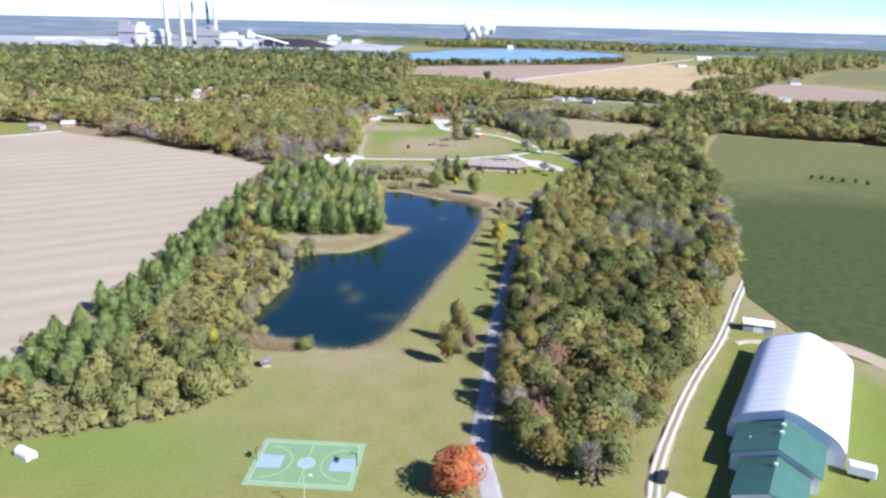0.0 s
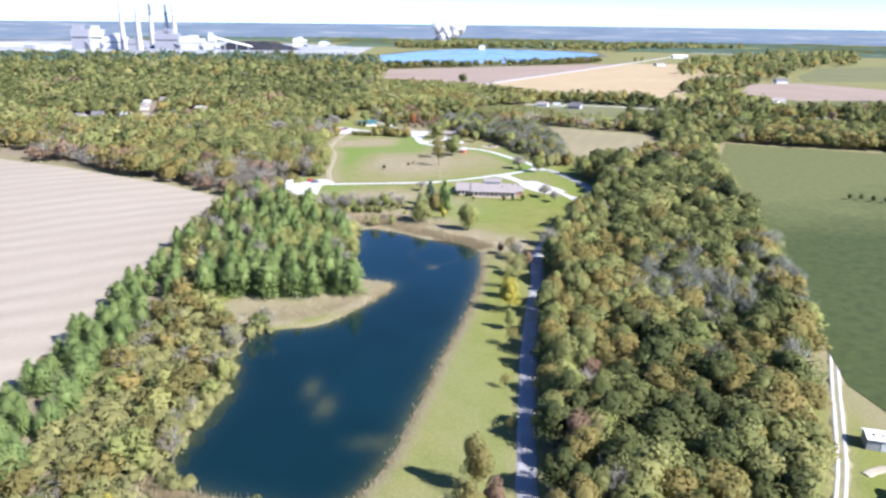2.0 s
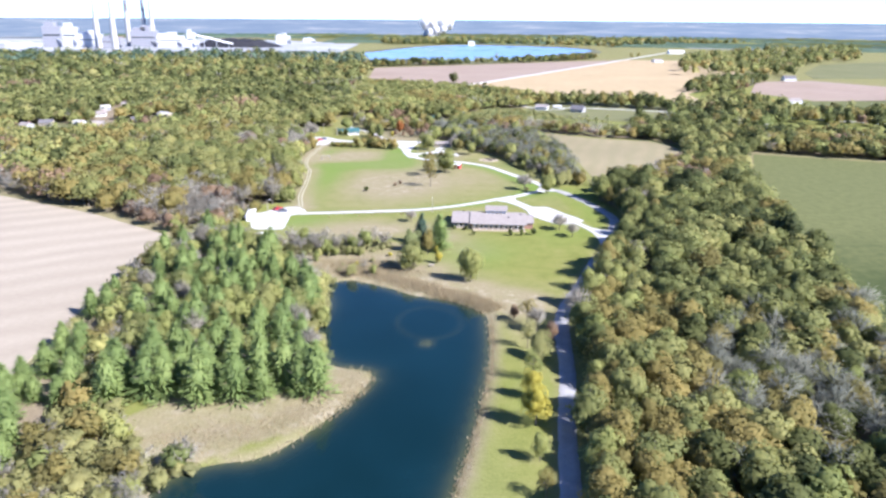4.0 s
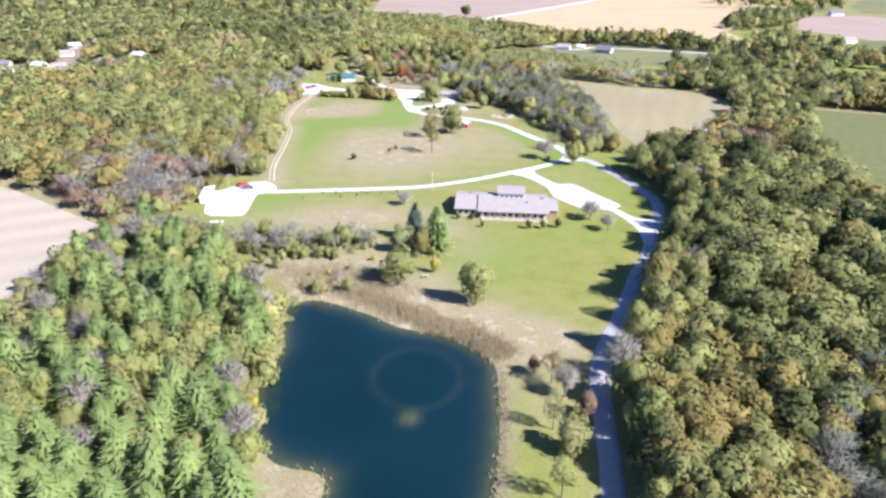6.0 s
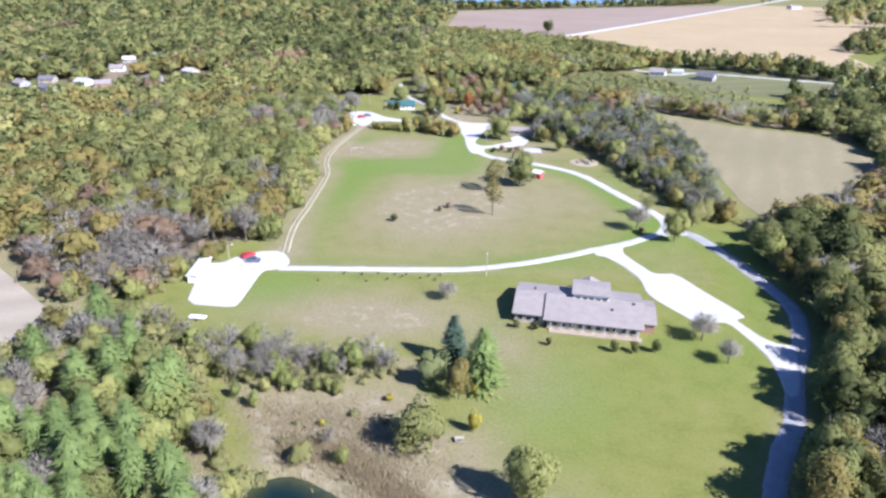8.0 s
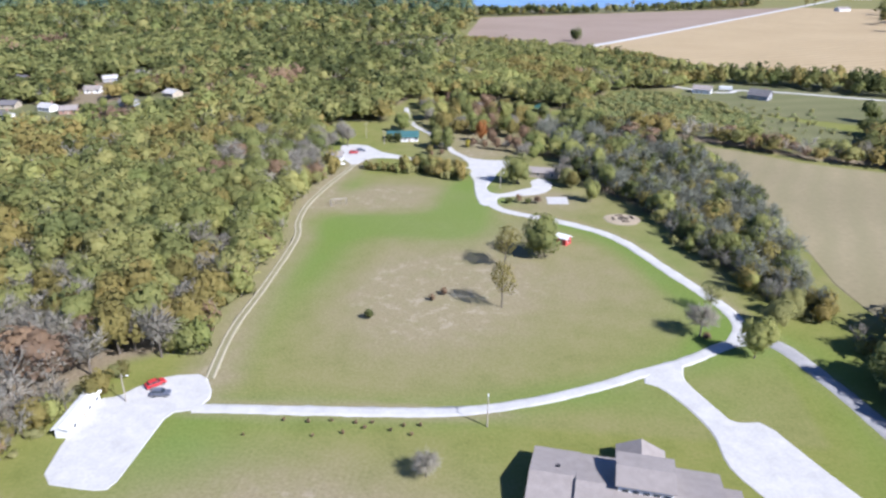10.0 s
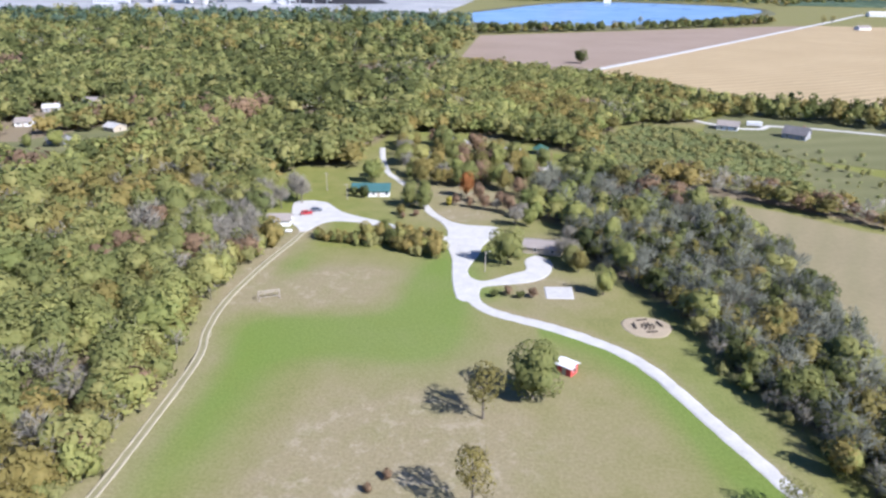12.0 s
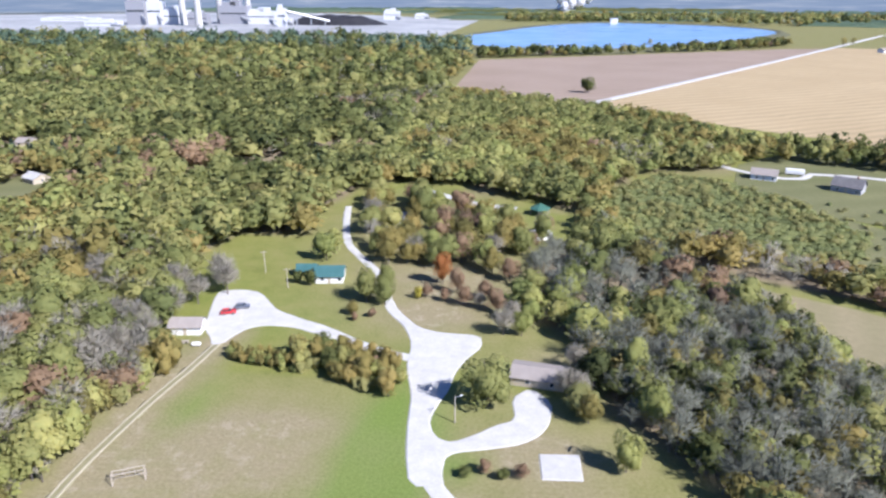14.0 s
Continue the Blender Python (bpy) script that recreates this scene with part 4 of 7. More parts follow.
def right_mix(p):
    """Olive and yellow-green near the lane and the barn, bare grey in the middle of the pasture side, tall dark oaks to
    the north; the dark share is also raised to imitate cloud shade.
    """
    x, y = p[:, 0], p[:, 1]
    off = away(x, y, MAIN)
    north = np.clip((y - 330) / 60, 0, 1)
    bare = np.exp(-((y - 262) / 55) ** 2) * np.clip((off - 22) / 25, 0, 1)
    green = np.exp(-((y - 200) / 40) ** 2) * np.clip(1 - np.abs(off - 26) / 22, 0, 1)
    w = np.stack([1.0 + 0.3 * north, 0.85 - 0.45 * north - 0.3 * green, 0.5 + 0.9 * north + 0.5 * green + 0.3 * bare, 0.6 - 0.2 * north - 0.2 * bare, 0.32 + 0.9 * bare - 0.3 * north, 0.14 - 0.1 * north], -1) * patches(p, 5, 0.35)
    return (np.random.default_rng(6).random((len(p), 6)) * w).argmax(1)


behind = right[165:]
behind = behind[(behind[:, 1] < 345) | (rng.random(len(behind)) < 0.58)]
woods("lane_wood_far_side", rng, behind, ["oak", "olive", "dark", "lime", "sapling", "rust"], right_mix, 0.9, "dense green and olive wood beside the pasture", (0.7, 1.05), grow=lambda x, y: 1 + 0.32 * min(max((y - 330) / 50, 0), 1), broad=1.16)

# pines of the grove and of the row beside the field
GROVE = [(-80, 290), (-56, 288), (-23, 294), (-34, 320), (-36, 350), (-40, 374), (-60, 398), (-88, 424), (-100, 390), (-92, 340)]
for k, (px, py) in enumerate(scatter(rng, GROVE, 6.3, 0.04)):
    r = rng.random()
    if r < (0.45 if px > -68 else 0.3) or py < 304:
        tree("pine", px, py, rng.uniform(0.7, 1.0), "tall green pine in the grove by the pond", group="pines of the grove", seed=k, name="pine_tree", wide=1.35)
    else:
        kind = ("lime", "oak", "willow", "lime", "oak", "grey")[int(r * 997) % 6]
        tree(kind, px, py, rng.uniform(0.7, 0.95), {"lime": "yellow-green tree among the pines", "oak": "green leafy tree among the pines", "willow": "tan leafy tree among the pines", "grey": "bare pale tree among the pines"}[kind], seed=k)
ROW = [(-114, 150), (-98, 146), (-88, 170), (-90, 230), (-88, 290), (-98, 330), (-104, 380), (-106, 330), (-104, 275), (-107, 218)]
for k, (px, py) in enumerate(scatter(rng, ROW, 5.6, 0.22)):
    tree("pine", px, py, rng.uniform(0.42, 0.72), "blue-green pine in the row beside the field", group="pines beside the field", seed=k, name="pine_tree", wide=1.55)
strip = scatter(rng, WOOD_STRIP, 2.7, 0.02)
NEAR_THICKET = [(-92, 140), (-85, 134), (-74, 137), (-63, 142), (-54, 152), (-48, 158), (-53, 172), (-64, 178), (-78, 176), (-88, 160)]
strip = strip[~inside(strip[:, 0], strip[:, 1], GROVE) & ~inside(strip[:, 0], strip[:, 1], ROW) & ~inside(strip[:, 0], strip[:, 1], NEAR_THICKET)]
woods("near_thicket", rng, scatter(rng, NEAR_THICKET, 2.5), ["brush", "willow", "oak_low"], [0.72, 0.18, 0.1], 0.7, "dense olive-brown thicket at the edge of the lawn", (0.62, 1.0))
woods("strip_brush", rng, strip, ["willow", "brush", "olive_low", "grey", "lime_low"], [0.5, 0.38, 0.04, 0.04, 0.04], 0.32, "willows and brush between field and pond", (0.42, 0.7), broad=1.35)


def nw_mix(p):
    """Purple-grey and rust near the field, yellow-green oaks further in, dull green with bare patches far off."""
    x, y = p[:, 0], p[:, 1]
    near = np.exp(-away(x, y, [(-80, 478), (-108, 442), (-205, 500), (-312, 556)]) / 75)
    east = np.clip((y - 760) / 120, 0, 1) * np.clip((x + 190) / 80, 0, 1)
    by_track = np.exp(-away(x, y, [(-80, 690), (-86, 640), (-100, 640)]) / 26)
    deep = np.clip((y - 680) / 200, 0, 1)
    w = np.stack([1.25 - 0.5 * near, 0.8 + 0.4 * near - 0.35 * deep, 0.35 + 0.75 * deep - 0.1 * near, 0.8 - 0.4 * near - 0.3 * east - 0.25 * deep, 0.2 + 2.2 * near + 0.7 * east + 1.0 * by_track, 0.46 + 0.4 * near], -1) * patches(p, 3, 0.4)
    return (np.random.default_rng(3).random((len(p), 6)) ** 0.8 * w).argmax(1)


def north_mix(p):
    """Bare grey thicket by the hay field, russet along its far hedge, yellow-green beyond."""
    x, y = p[:, 0], p[:, 1]
    bare = np.clip((690 - y) / 60, 0, 1) * (x > 38)
    russet = np.exp(-((y - 710) / 40) ** 2) * (x > 10) * (1 - bare)
    w = np.stack([1.0 - 0.3 * bare, 0.9 - 0.3 * bare, 0.4 + 0.2 * bare, 1.0 - 0.5 * bare, 0.4 + 2.2 * bare + 0.5 * russet, 0.2 + 0.5 * russet], -1) * patches(p, 8, 0.6)
    return (np.random.default_rng(4).random((len(p), 6)) ** 0.6 * w).argmax(1)


def clear_of_houses(p):
    keep = ~inside(p[:, 0], p[:, 1], CLEAR_WEST) | (np.random.default_rng(2).random(len(p)) < 0.1)
    for hx, hy in HOUSES_WEST:
        v = unit(np.array((-hx, 300.0 - hy)))
        along, side = (p - (hx, hy)) @ v, np.abs((p - (hx, hy)) @ np.array((-v[1], v[0])))
        keep &= ~((along > -9) & (along < 62) & (side < 12))
    return p[keep]


nw = clear_of_houses(scatter(rng, WOOD_NW, 7.2, 0.02, lanes + [([(-160, 815), (-139, 826), (-111, 861), (-90, 880)], 12), ([(-148, 812), (-128, 830), (-104, 852)], 10)]))
close = (nw[:, 1] < 700) & (nw[:, 0] > -190)
edge_on = close & (nw[:, 0] > -125) & (nw[:, 1] > 470)
woods("woodland_west_edge", rng, nw[edge_on], KINDS, nw_mix, 0.95, "mixed green and olive trees at the edge of the western wood", (0.72, 1.15), broad=1.2)
woods("woodland_west", rng, nw[close & ~edge_on], KINDS, nw_mix, 0.45, "mixed autumn woodland in green, olive and rust", (0.72, 1.2), broad=1.25)
middle = ~close & (nw[:, 1] < 850) & (nw[:, 0] > -330)
woods("woodland_west_middle", rng, nw[middle], KINDS, nw_mix, 0.15, "mixed autumn woodland round the western houses", (0.8, 1.25), broad=1.25)
far = nw[~close & ~middle]
woods("woodland_west_far", rng, far[rng.random(len(far)) < 0.6], KINDS, nw_mix, 0.048, "distant mixed autumn woodland", (0.85, 1.3), broad=1.4)
nn = scatter(rng, WOOD_N, 6.6, 0.04, lanes)
nn = nn[(np.hypot(nn[:, 0] - 49.5, nn[:, 1] - 593) > 10) & (np.hypot(nn[:, 0] - 22, nn[:, 1] - 750) > 7) & (np.hypot(nn[:, 0] - 20, nn[:, 1] - 772) > 11) & (np.hypot(nn[:, 0] - 39, nn[:, 1] - 748) > 7)]
thick = scatter(rng, [(56, 604), (66, 577), (78, 548), (88, 524), (98, 520), (98, 556), (106, 590), (103, 650), (88, 700), (40, 690), (30, 664), (40, 634), (52, 614)], 4.0, 0.03, lanes)
woods("grey_thicket", rng, thick, ["sapling", "brush", "olive", "dark", "oak", "grey"], [0.5, 0.1, 0.1, 0.18, 0.08, 0.04], 0.34, "thicket of bare grey and dull green saplings", (0.5, 0.8))
near_n = nn[:, 1] < 790
woods("woodland_north", rng, nn[near_n], ["sapling" if k == "grey" else k for k in KINDS], north_mix, 0.55, "mixed autumn woodland with bare grey trees", (0.62, 1.02), broad=1.25)
woods("woodland_north_far", rng, nn[~near_n], KINDS, north_mix, 0.14, "distant autumn woodland", (0.75, 1.05), broad=1.25)


def hedge_mix(p):
    """Russet and bare along the hay field's far side, round green oaks towards the pasture."""
    green = np.clip((p[:, 0] - 160) / 40, 0, 1)
    w = np.stack([0.6 + 0.7 * green, 1.0 - 0.5 * green, 0.35 + 1.2 * green, 0.35 + 0.0 * green, 1.0 - 0.8 * green, 0.75 - 0.6 * green], -1)
    return (np.random.default_rng(9).random((len(p), 6)) * w).argmax(1)


woods("hay_field_hedge", rng, scatter(rng, WOOD_HEDGE, 6.4, 0.04), KINDS, hedge_mix, 0.3, "russet and dark green trees round the hay field", (0.6, 1.0), broad=1.25)
woods("scrub_thicket", rng, scatter(rng, SCRUB, 2.7, 0.02), ["scrub", "willow"], [0.85, 0.15], 0.12, "low pale green scrub below the far houses", (0.35, 0.55), broad=1.7)
woods("meadow_scrub", rng, scatter(rng, [(118, 730), (150, 700), (176, 698), (190, 722), (186, 760), (188, 800), (150, 815), (142, 795), (152, 768), (138, 742)], 7.5, 0.35), ["scrub", "brush", "willow"], [0.5, 0.35, 0.15], 0.25, "scattered scrub in the rough meadow", (0.3, 0.6))
woods("woodland_belt", rng, scatter(rng, WOOD_BELT, 7.2, 0.04), KINDS + ["willow"], [0.24, 0.26, 0.28, 0.1, 0.08, 0.02, 0.02], 0.14, "tree belt between the fields", (0.75, 1.15), broad=1.25)
for name, poly, gap in (("belt_corn", [(70, 950), (108, 912), (140, 894), (172, 890), (214, 868), (330, 800), (348, 826), (236, 900), (180, 918), (120, 958), (84, 985)], 0.05),
                        ("clump_east", [(205, 770), (232, 735), (300, 715), (330, 735), (320, 790), (245, 790)], 0.12),
                        ("clump_farm", [(289, 825), (345, 930), (392, 950), (386, 870), (394, 806), (365, 749), (308, 786)], 0.25),
                        ("clump_farm", [(394, 806), (500, 818), (640, 790), (600, 700), (452, 700), (365, 749)], 0.3),
                        ("clump_pines", [(346, 1019), (419, 1150), (544, 1225), (528, 1155), (457, 1071), (384, 1012)], 0.25),
                        ("belt_reservoir", [(-62, 1460), (-66, 1530), (20, 1536), (150, 1568), (255, 1645), (440, 1820), (430, 1740), (240, 1602), (60, 1515)], 0.1)):
    # high dark weight puts cloud shade and haze into the belts' colour
    woods(name, rng, scatter(rng, poly, 9.0, gap), KINDS, [0.26, 0.18, 0.46, 0.04, 0.05, 0.01], 0.1, "distant dark green belt of trees", (0.7, 1.3))
FAR_WOODS = [[(-62, 1125), (-64, 1400), (-220, 1470), (-520, 1480), (-720, 1400), (-1300, 1290), (-1700, 1200), (-1700, 900), (-900, 730), (-700, 1125)],
             [(-64, 1400), (-100, 1690), (-300, 1745), (-1000, 1700), (-1700, 1500), (-1700, 1240), (-720, 1430), (-520, 1500), (-220, 1490)],
             [(445, 1290), (538, 1268), (600, 1215), (680, 1380), (860, 1600), (1040, 1720), (1300, 2200), (960, 2050), (640, 1742), (520, 1480)],
             [(720, 760), (1200, 500), (1700, 1200), (1200, 1450), (860, 1180), (760, 1000)],
             [(-60, 2480), (300, 2480), (620, 2350), (1200, 2600), (900, 2900), (-100, 2800)]]
# second strip: the spruce share darkens it in place of cloud shade
FAR_MIX = ([0.4, 0.14, 0.3, 0.08, 0.08, 0.0], [0.1, 0.06, 0.14, 0.0, 0.1, 0.0, 0.6], [0.32, 0.24, 0.3, 0.08, 0.05, 0.01], [0.32, 0.24, 0.3, 0.08, 0.05, 0.01], [0.3, 0.2, 0.4, 0.02, 0.08, 0.0])
for poly, sp, gap, mix in zip(FAR_WOODS, (18, 21, 23, 24, 26), (0.04, 0.04, 0.3, 0.3, 0.3), FAR_MIX):
    woods("far_woodland", rng, scatter(rng, poly, sp, gap), (KINDS + ["spruce"])[:len(mix)], mix, 0.03, "far autumn woodland to the skyline", (1.35, 1.9) if sp < 19 else (1.4, 2.0), 3, broad=1.15)
# long low woods out to the skyline
def far_canopy(x, y, along, length, depth, height, seed):
    """A wood seen from kilometres off: a long body of treetops with a ragged rim."""
    r = np.random.default_rng(seed)
    n, m = max(6, int(length / 26)), 5
    u, v = np.meshgrid(np.linspace(-1, 1, n), np.linspace(-1, 1, m))
    edge = np.clip((1 - np.abs(u)) * 6, 0, 1) * np.array((0, 0.9, 1, 1, 0.0))[:, None]
    wide = depth / 2 * (0.7 + 0.3 * np.sin(u * r.uniform(2, 6) + r.uniform(0, 6)))
    px, py = u * length / 2 + r.normal(0, 4, u.shape), v * wide + r.normal(0, 4, u.shape)
    c, q = math.cos(along), math.sin(along)
    wx, wy = x + px * c - py * q, y + px * q + py * c
    wz = rise(wx, wy) - 1 + edge * height * r.uniform(0.65, 1.15, u.shape)
    i = np.arange(n * m).reshape(m, n)
    return np.stack([wx, wy, wz], -1).reshape(-1, 3), np.stack([i[:-1, :-1], i[:-1, 1:], i[1:, 1:], i[1:, :-1]], -1).reshape(-1, 4)


FARFIELDS = (MEADOW, FLAT, BARE, CORN, MEADOW, FLAT)
for k in range(170):
    d, a = 2450 + 900 * rng.random() ** 0.8, rng.uniform(-0.85, 0.85)
    cx, cy = math.sin(a) * d, math.cos(a) * d
    if FLATS[0][0] < cx < -60 and cy < 3050 or -200 < cx < 620 and cy < 2560:
        continue
    v, q = far_canopy(cx, cy, -a + rng.normal(0, 0.12), rng.uniform(200, 900), rng.uniform(40, 170), rng.uniform(8, 13), k)
    # mostly spruce colour, its blue-green standing for haze over the woods
    kind = ("spruce", "dark", "oak")[rng.choice(3, p=(0.62, 0.28, 0.1))]
    tagged(new("far_wood", mesh_from("far_wood", v, q, np.full(len(q), 4), [LEAF[kind]])), "long dark wood towards the skyline", "woodland", kind="stuff")
for k in range(90):
    d, a = 2500 + 780 * rng.random() ** 0.8, rng.uniform(-0.75, 0.75)
    cx, cy, w, h = math.sin(a) * d, math.cos(a) * d, rng.uniform(150, 500) * d / 3600, rng.uniform(40, 170) * d / 3600
    if -2400 < cx < -150 and cy < 3050 or -200 < cx < 560 and cy < 2500:
        continue
    c, s = math.cos(-a), math.sin(-a)
    if math.hypot(cx, cy) < 3150:
        z = 0.4 + 0.02 * k
        sheet("field_far", [(cx + u * w * c - v * h * s, cy + u * w * s + v * h * c) for u, v in ((-1, -1), (1, -1), (1, 1), (-1, 1))], z, FARFIELDS[k % 6], "far field towards the skyline")
    else:
        u, v = np.meshgrid(np.linspace(-1, 1, 5), np.linspace(-1, 1, 5))
        px, py = cx + u * w * c - v * h * s, cy + u * w * s + v * h * c
        i = np.arange(25).reshape(5, 5)
        q = np.stack([i[:-1, :-1], i[:-1, 1:], i[1:, 1:], i[1:, :-1]], -1).reshape(-1, 4)
        setting("field_far", mesh_from("field_far", np.stack([px, py, rise(px, py) + 1.2 + 0.02 * k], -1).reshape(-1, 3), q, np.full(16, 4), [FARFIELDS[k % 6]]), "far field on the rising land", "field")


# ---- buildings and made things ----
def ribbed(name, low, high, spacing, rough=0.45, metal=0.0, axis=0):
    """Standing-seam sheet metal: ribs across, faint weathering."""
    m, n, l, p = nodes_of(name)
    nt = m.node_tree
    tc, mp, wave = n.new("ShaderNodeTexCoord"), n.new("ShaderNodeMapping"), n.new("ShaderNodeTexWave")
    mp.inputs["Rotation"].default_value = (0, 0, radians(90 * axis))
    wave.wave_profile = "SAW"
    wave.inputs["Scale"].default_value = 0.314 / spacing
    l.new(tc.outputs["Object"], mp.inputs["Vector"])
    l.new(mp.outputs[0], wave.inputs["Vector"])
    l.new(ramp_node(nt, noise_node(nt, 0.4, 5.0), [(0.3, low), (0.7, high)]), p.inputs["Base Color"])
    l.new(bump_node(nt, wave.outputs["Fac"], 0.4, 0.05), p.inputs["Normal"])
    p.inputs["Roughness"].default_value, p.inputs["Metallic"].default_value = rough, metal
    return m


FABRIC = plain("white_fabric", (0.6, 0.62, 0.66), (0.68, 0.69, 0.72), 0.45, 0.3, grain=2.0)
WHITE = plain("white_paint", (0.6, 0.6, 0.6), (0.72, 0.72, 0.7), 0.6, 0.7)
GREENROOF = ribbed("green_metal_roof", (0.035, 0.1, 0.075), (0.055, 0.135, 0.1), 0.45)
TEALROOF = ribbed("teal_metal_roof", (0.035, 0.1, 0.1), (0.055, 0.13, 0.13), 0.45)
GREYROOF = plain("grey_shingle", (0.212, 0.185, 0.168), (0.285, 0.254, 0.234), 0.85, 0.5, grain=4.0)
DARKROOF = plain("dark_shingle", (0.1, 0.095, 0.1), (0.17, 0.16, 0.16), 0.85, 0.5, grain=4.0)
TANWALL = plain("tan_siding", (0.34, 0.29, 0.22), (0.45, 0.39, 0.31), 0.8, 0.6)
BRICKWALL = plain("brick_wall", (0.28, 0.16, 0.12), (0.36, 0.22, 0.17), 0.85, 1.0)
GREYWALL = plain("grey_siding", (0.25, 0.25, 0.26), (0.36, 0.36, 0.37), 0.7, 0.7)
REDWALL = plain("red_siding", (0.4, 0.05, 0.045), (0.5, 0.08, 0.07), 0.7, 0.8)
GLASS = plain("window_glass", (0.02, 0.025, 0.03), (0.04, 0.05, 0.06), 0.1, spec=0.6)
STEEL = plain("galvanised_steel", (0.35, 0.36, 0.37), (0.5, 0.5, 0.5), 0.45, metal=0.6)
BLACK = plain("black_rubber", (0.015, 0.015, 0.016), (0.03, 0.03, 0.032), 0.7)
POLEWOOD = plain("weathered_pole", (0.3, 0.26, 0.21), (0.42, 0.37, 0.31), 0.9, 1.2)
CONCRETE = plain("concrete", (0.34, 0.33, 0.32), (0.46, 0.45, 0.43), 0.85, 0.5, grain=3.0)
STACKTOP = plain("sooty_concrete", (0.12, 0.115, 0.12), (0.2, 0.19, 0.19), 0.85, 0.05, grain=0.3)
COURTGREEN = plain("court_green", (0.125, 0.215, 0.105), (0.165, 0.255, 0.14), 0.8, 0.3)
COURTEDGE = plain("court_border", (0.17, 0.26, 0.15), (0.22, 0.3, 0.19), 0.85, 0.3)
COURTBLUE = plain("court_blue", (0.2, 0.27, 0.36), (0.26, 0.33, 0.41), 0.8, 0.4)
LINEPAINT = plain("line_paint", (0.3, 0.36, 0.22), (0.4, 0.45, 0.3), 0.8, 1.0)
SAND = plain("pale_sand", (0.25, 0.205, 0.14), (0.36, 0.3, 0.22), 0.95, 0.3, grain=2.0)
CHAR = plain("charred_wood", (0.06, 0.05, 0.042), (0.14, 0.115, 0.09), 0.95, 1.0)


def slope_roof(x0, x1, y0, y1, eave, ridge, over=0.5, along="x", thick=0.18):
    """A gable roof as one thick bent sheet with overhanging eaves."""
    bm = bmesh.new()
    if along == "y":
        mid = (x0 + x1) / 2
        drop = (ridge - eave) / (mid - x0) * over
        prism(bm, [(x0 - over, eave - drop), (mid, ridge), (x1 + over, eave - drop), (x1 + over, eave - drop + thick), (mid, ridge + thick * 1.2), (x0 - over, eave - drop + thick)], y0 - over, y1 + over)
    else:
        mid = (y0 + y1) / 2
        drop = (ridge - eave) / (mid - y0) * over
        prism(bm, [(y0 - over, eave - drop), (mid, ridge), (y1 + over, eave - drop), (y1 + over, eave - drop + thick), (mid, ridge + thick * 1.2), (y0 - over, eave - drop + thick)], -(x1 + over), -(x0 - over))
        bm.transform(Matrix(((0, -1, 0, 0), (1, 0, 0, 0), (0, 0, 1, 0), (0, 0, 0, 1))))
        bmesh.ops.recalc_face_normals(bm, faces=bm.faces)
    return bm


def gable_walls(x0, x1, y0, y1, eave, ridge, along="x"):
    bm = bmesh.new()
    if along == "y":
        prism(bm, [(x0, 0), (x1, 0), (x1, eave), ((x0 + x1) / 2, ridge - 0.05), (x0, eave)], y0, y1)
    else:
        prism(bm, [(y0, 0), (y1, 0), (y1, eave), ((y0 + y1) / 2, ridge - 0.05), (y0, eave)], -x1, -x0)
        bm.transform(Matrix(((0, -1, 0, 0), (1, 0, 0, 0), (0, 0, 1, 0), (0, 0, 0, 1))))
        bmesh.ops.recalc_face_normals(bm, faces=bm.faces)
    return bm


def window(parent, x, y, z, w, h, side="y"):
    """A framed pane set 4 cm proud of the wall, facing the way y or x goes down."""
    if side == "y":
        f = part("window", box(bmesh.new(), x, x + w, y - 0.07, y - 0.01, z, z + h), WHITE, parent, "white window frame")
        part("pane", box(bmesh.new(), x + 0.1, x + w - 0.1, y - 0.1, y - 0.06, z + 0.1, z + h - 0.1), GLASS, f, "dark window glass")
    else:
        f = part("window", box(bmesh.new(), x + 0.01, x + 0.07, y, y + w, z, z + h), WHITE, parent, "white window frame")
        part("pane", box(bmesh.new(), x + 0.06, x + 0.1, y + 0.1, y + w - 0.1, z + 0.1, z + h - 0.1), GLASS, f, "dark window glass")


def house(x, y, rz, w, d, eave, ridge, wall, roof, label, name="house", along="x", chimney=False, windows=3):
    """A plain gabled house: walls, roof, door, windows; the origin at the middle of its base."""
    ob = empty(name, pose(x, y, 0, 0, 0, rz), label, "house" if name == "house" else name.replace("_", " "))
    part("wall", gable_walls(-w / 2, w / 2, -d / 2, d / 2, eave, ridge, along), wall, ob)
    part("roof", slope_roof(-w / 2, w / 2, -d / 2, d / 2, eave, ridge, 0.5, along), roof, ob)
    part("door", box(bmesh.new(), -0.5, 0.5, -d / 2 - 0.06, -d / 2 - 0.01, 0.05, 2.1), TANWALL, ob, "plain door")
    for k in range(windows):
        wx = -w / 2 + (k + 0.6) * w / (windows + 0.2)
        if abs(wx + 0.6) > 1.3:
            window(ob, wx, -d / 2, 0.95, 1.2, 1.2)
    window(ob, w / 2, -0.6, 0.95, 1.2, 1.2, "x")
    if chimney:
        part("chimney", box(bmesh.new(), w * 0.2, w * 0.2 + 0.9, 0.6, 1.5, eave, ridge + 1.0), BRICKWALL, ob, "brick chimney")
    return ob


# white hoop barn with the green-roofed front building
hoop = empty("hoop_barn", pose(68, 140, 0, 0, 0, -30.5), "long white fabric arched barn beside the track", "barn")
HALF = [(0, 0), (0.0, 2.6), (0.35, 4.0), (1.1, 5.2), (2.4, 6.4), (4.4, 7.5), (7.0, 8.8), (9.0, 9.65), (10, 9.85)]
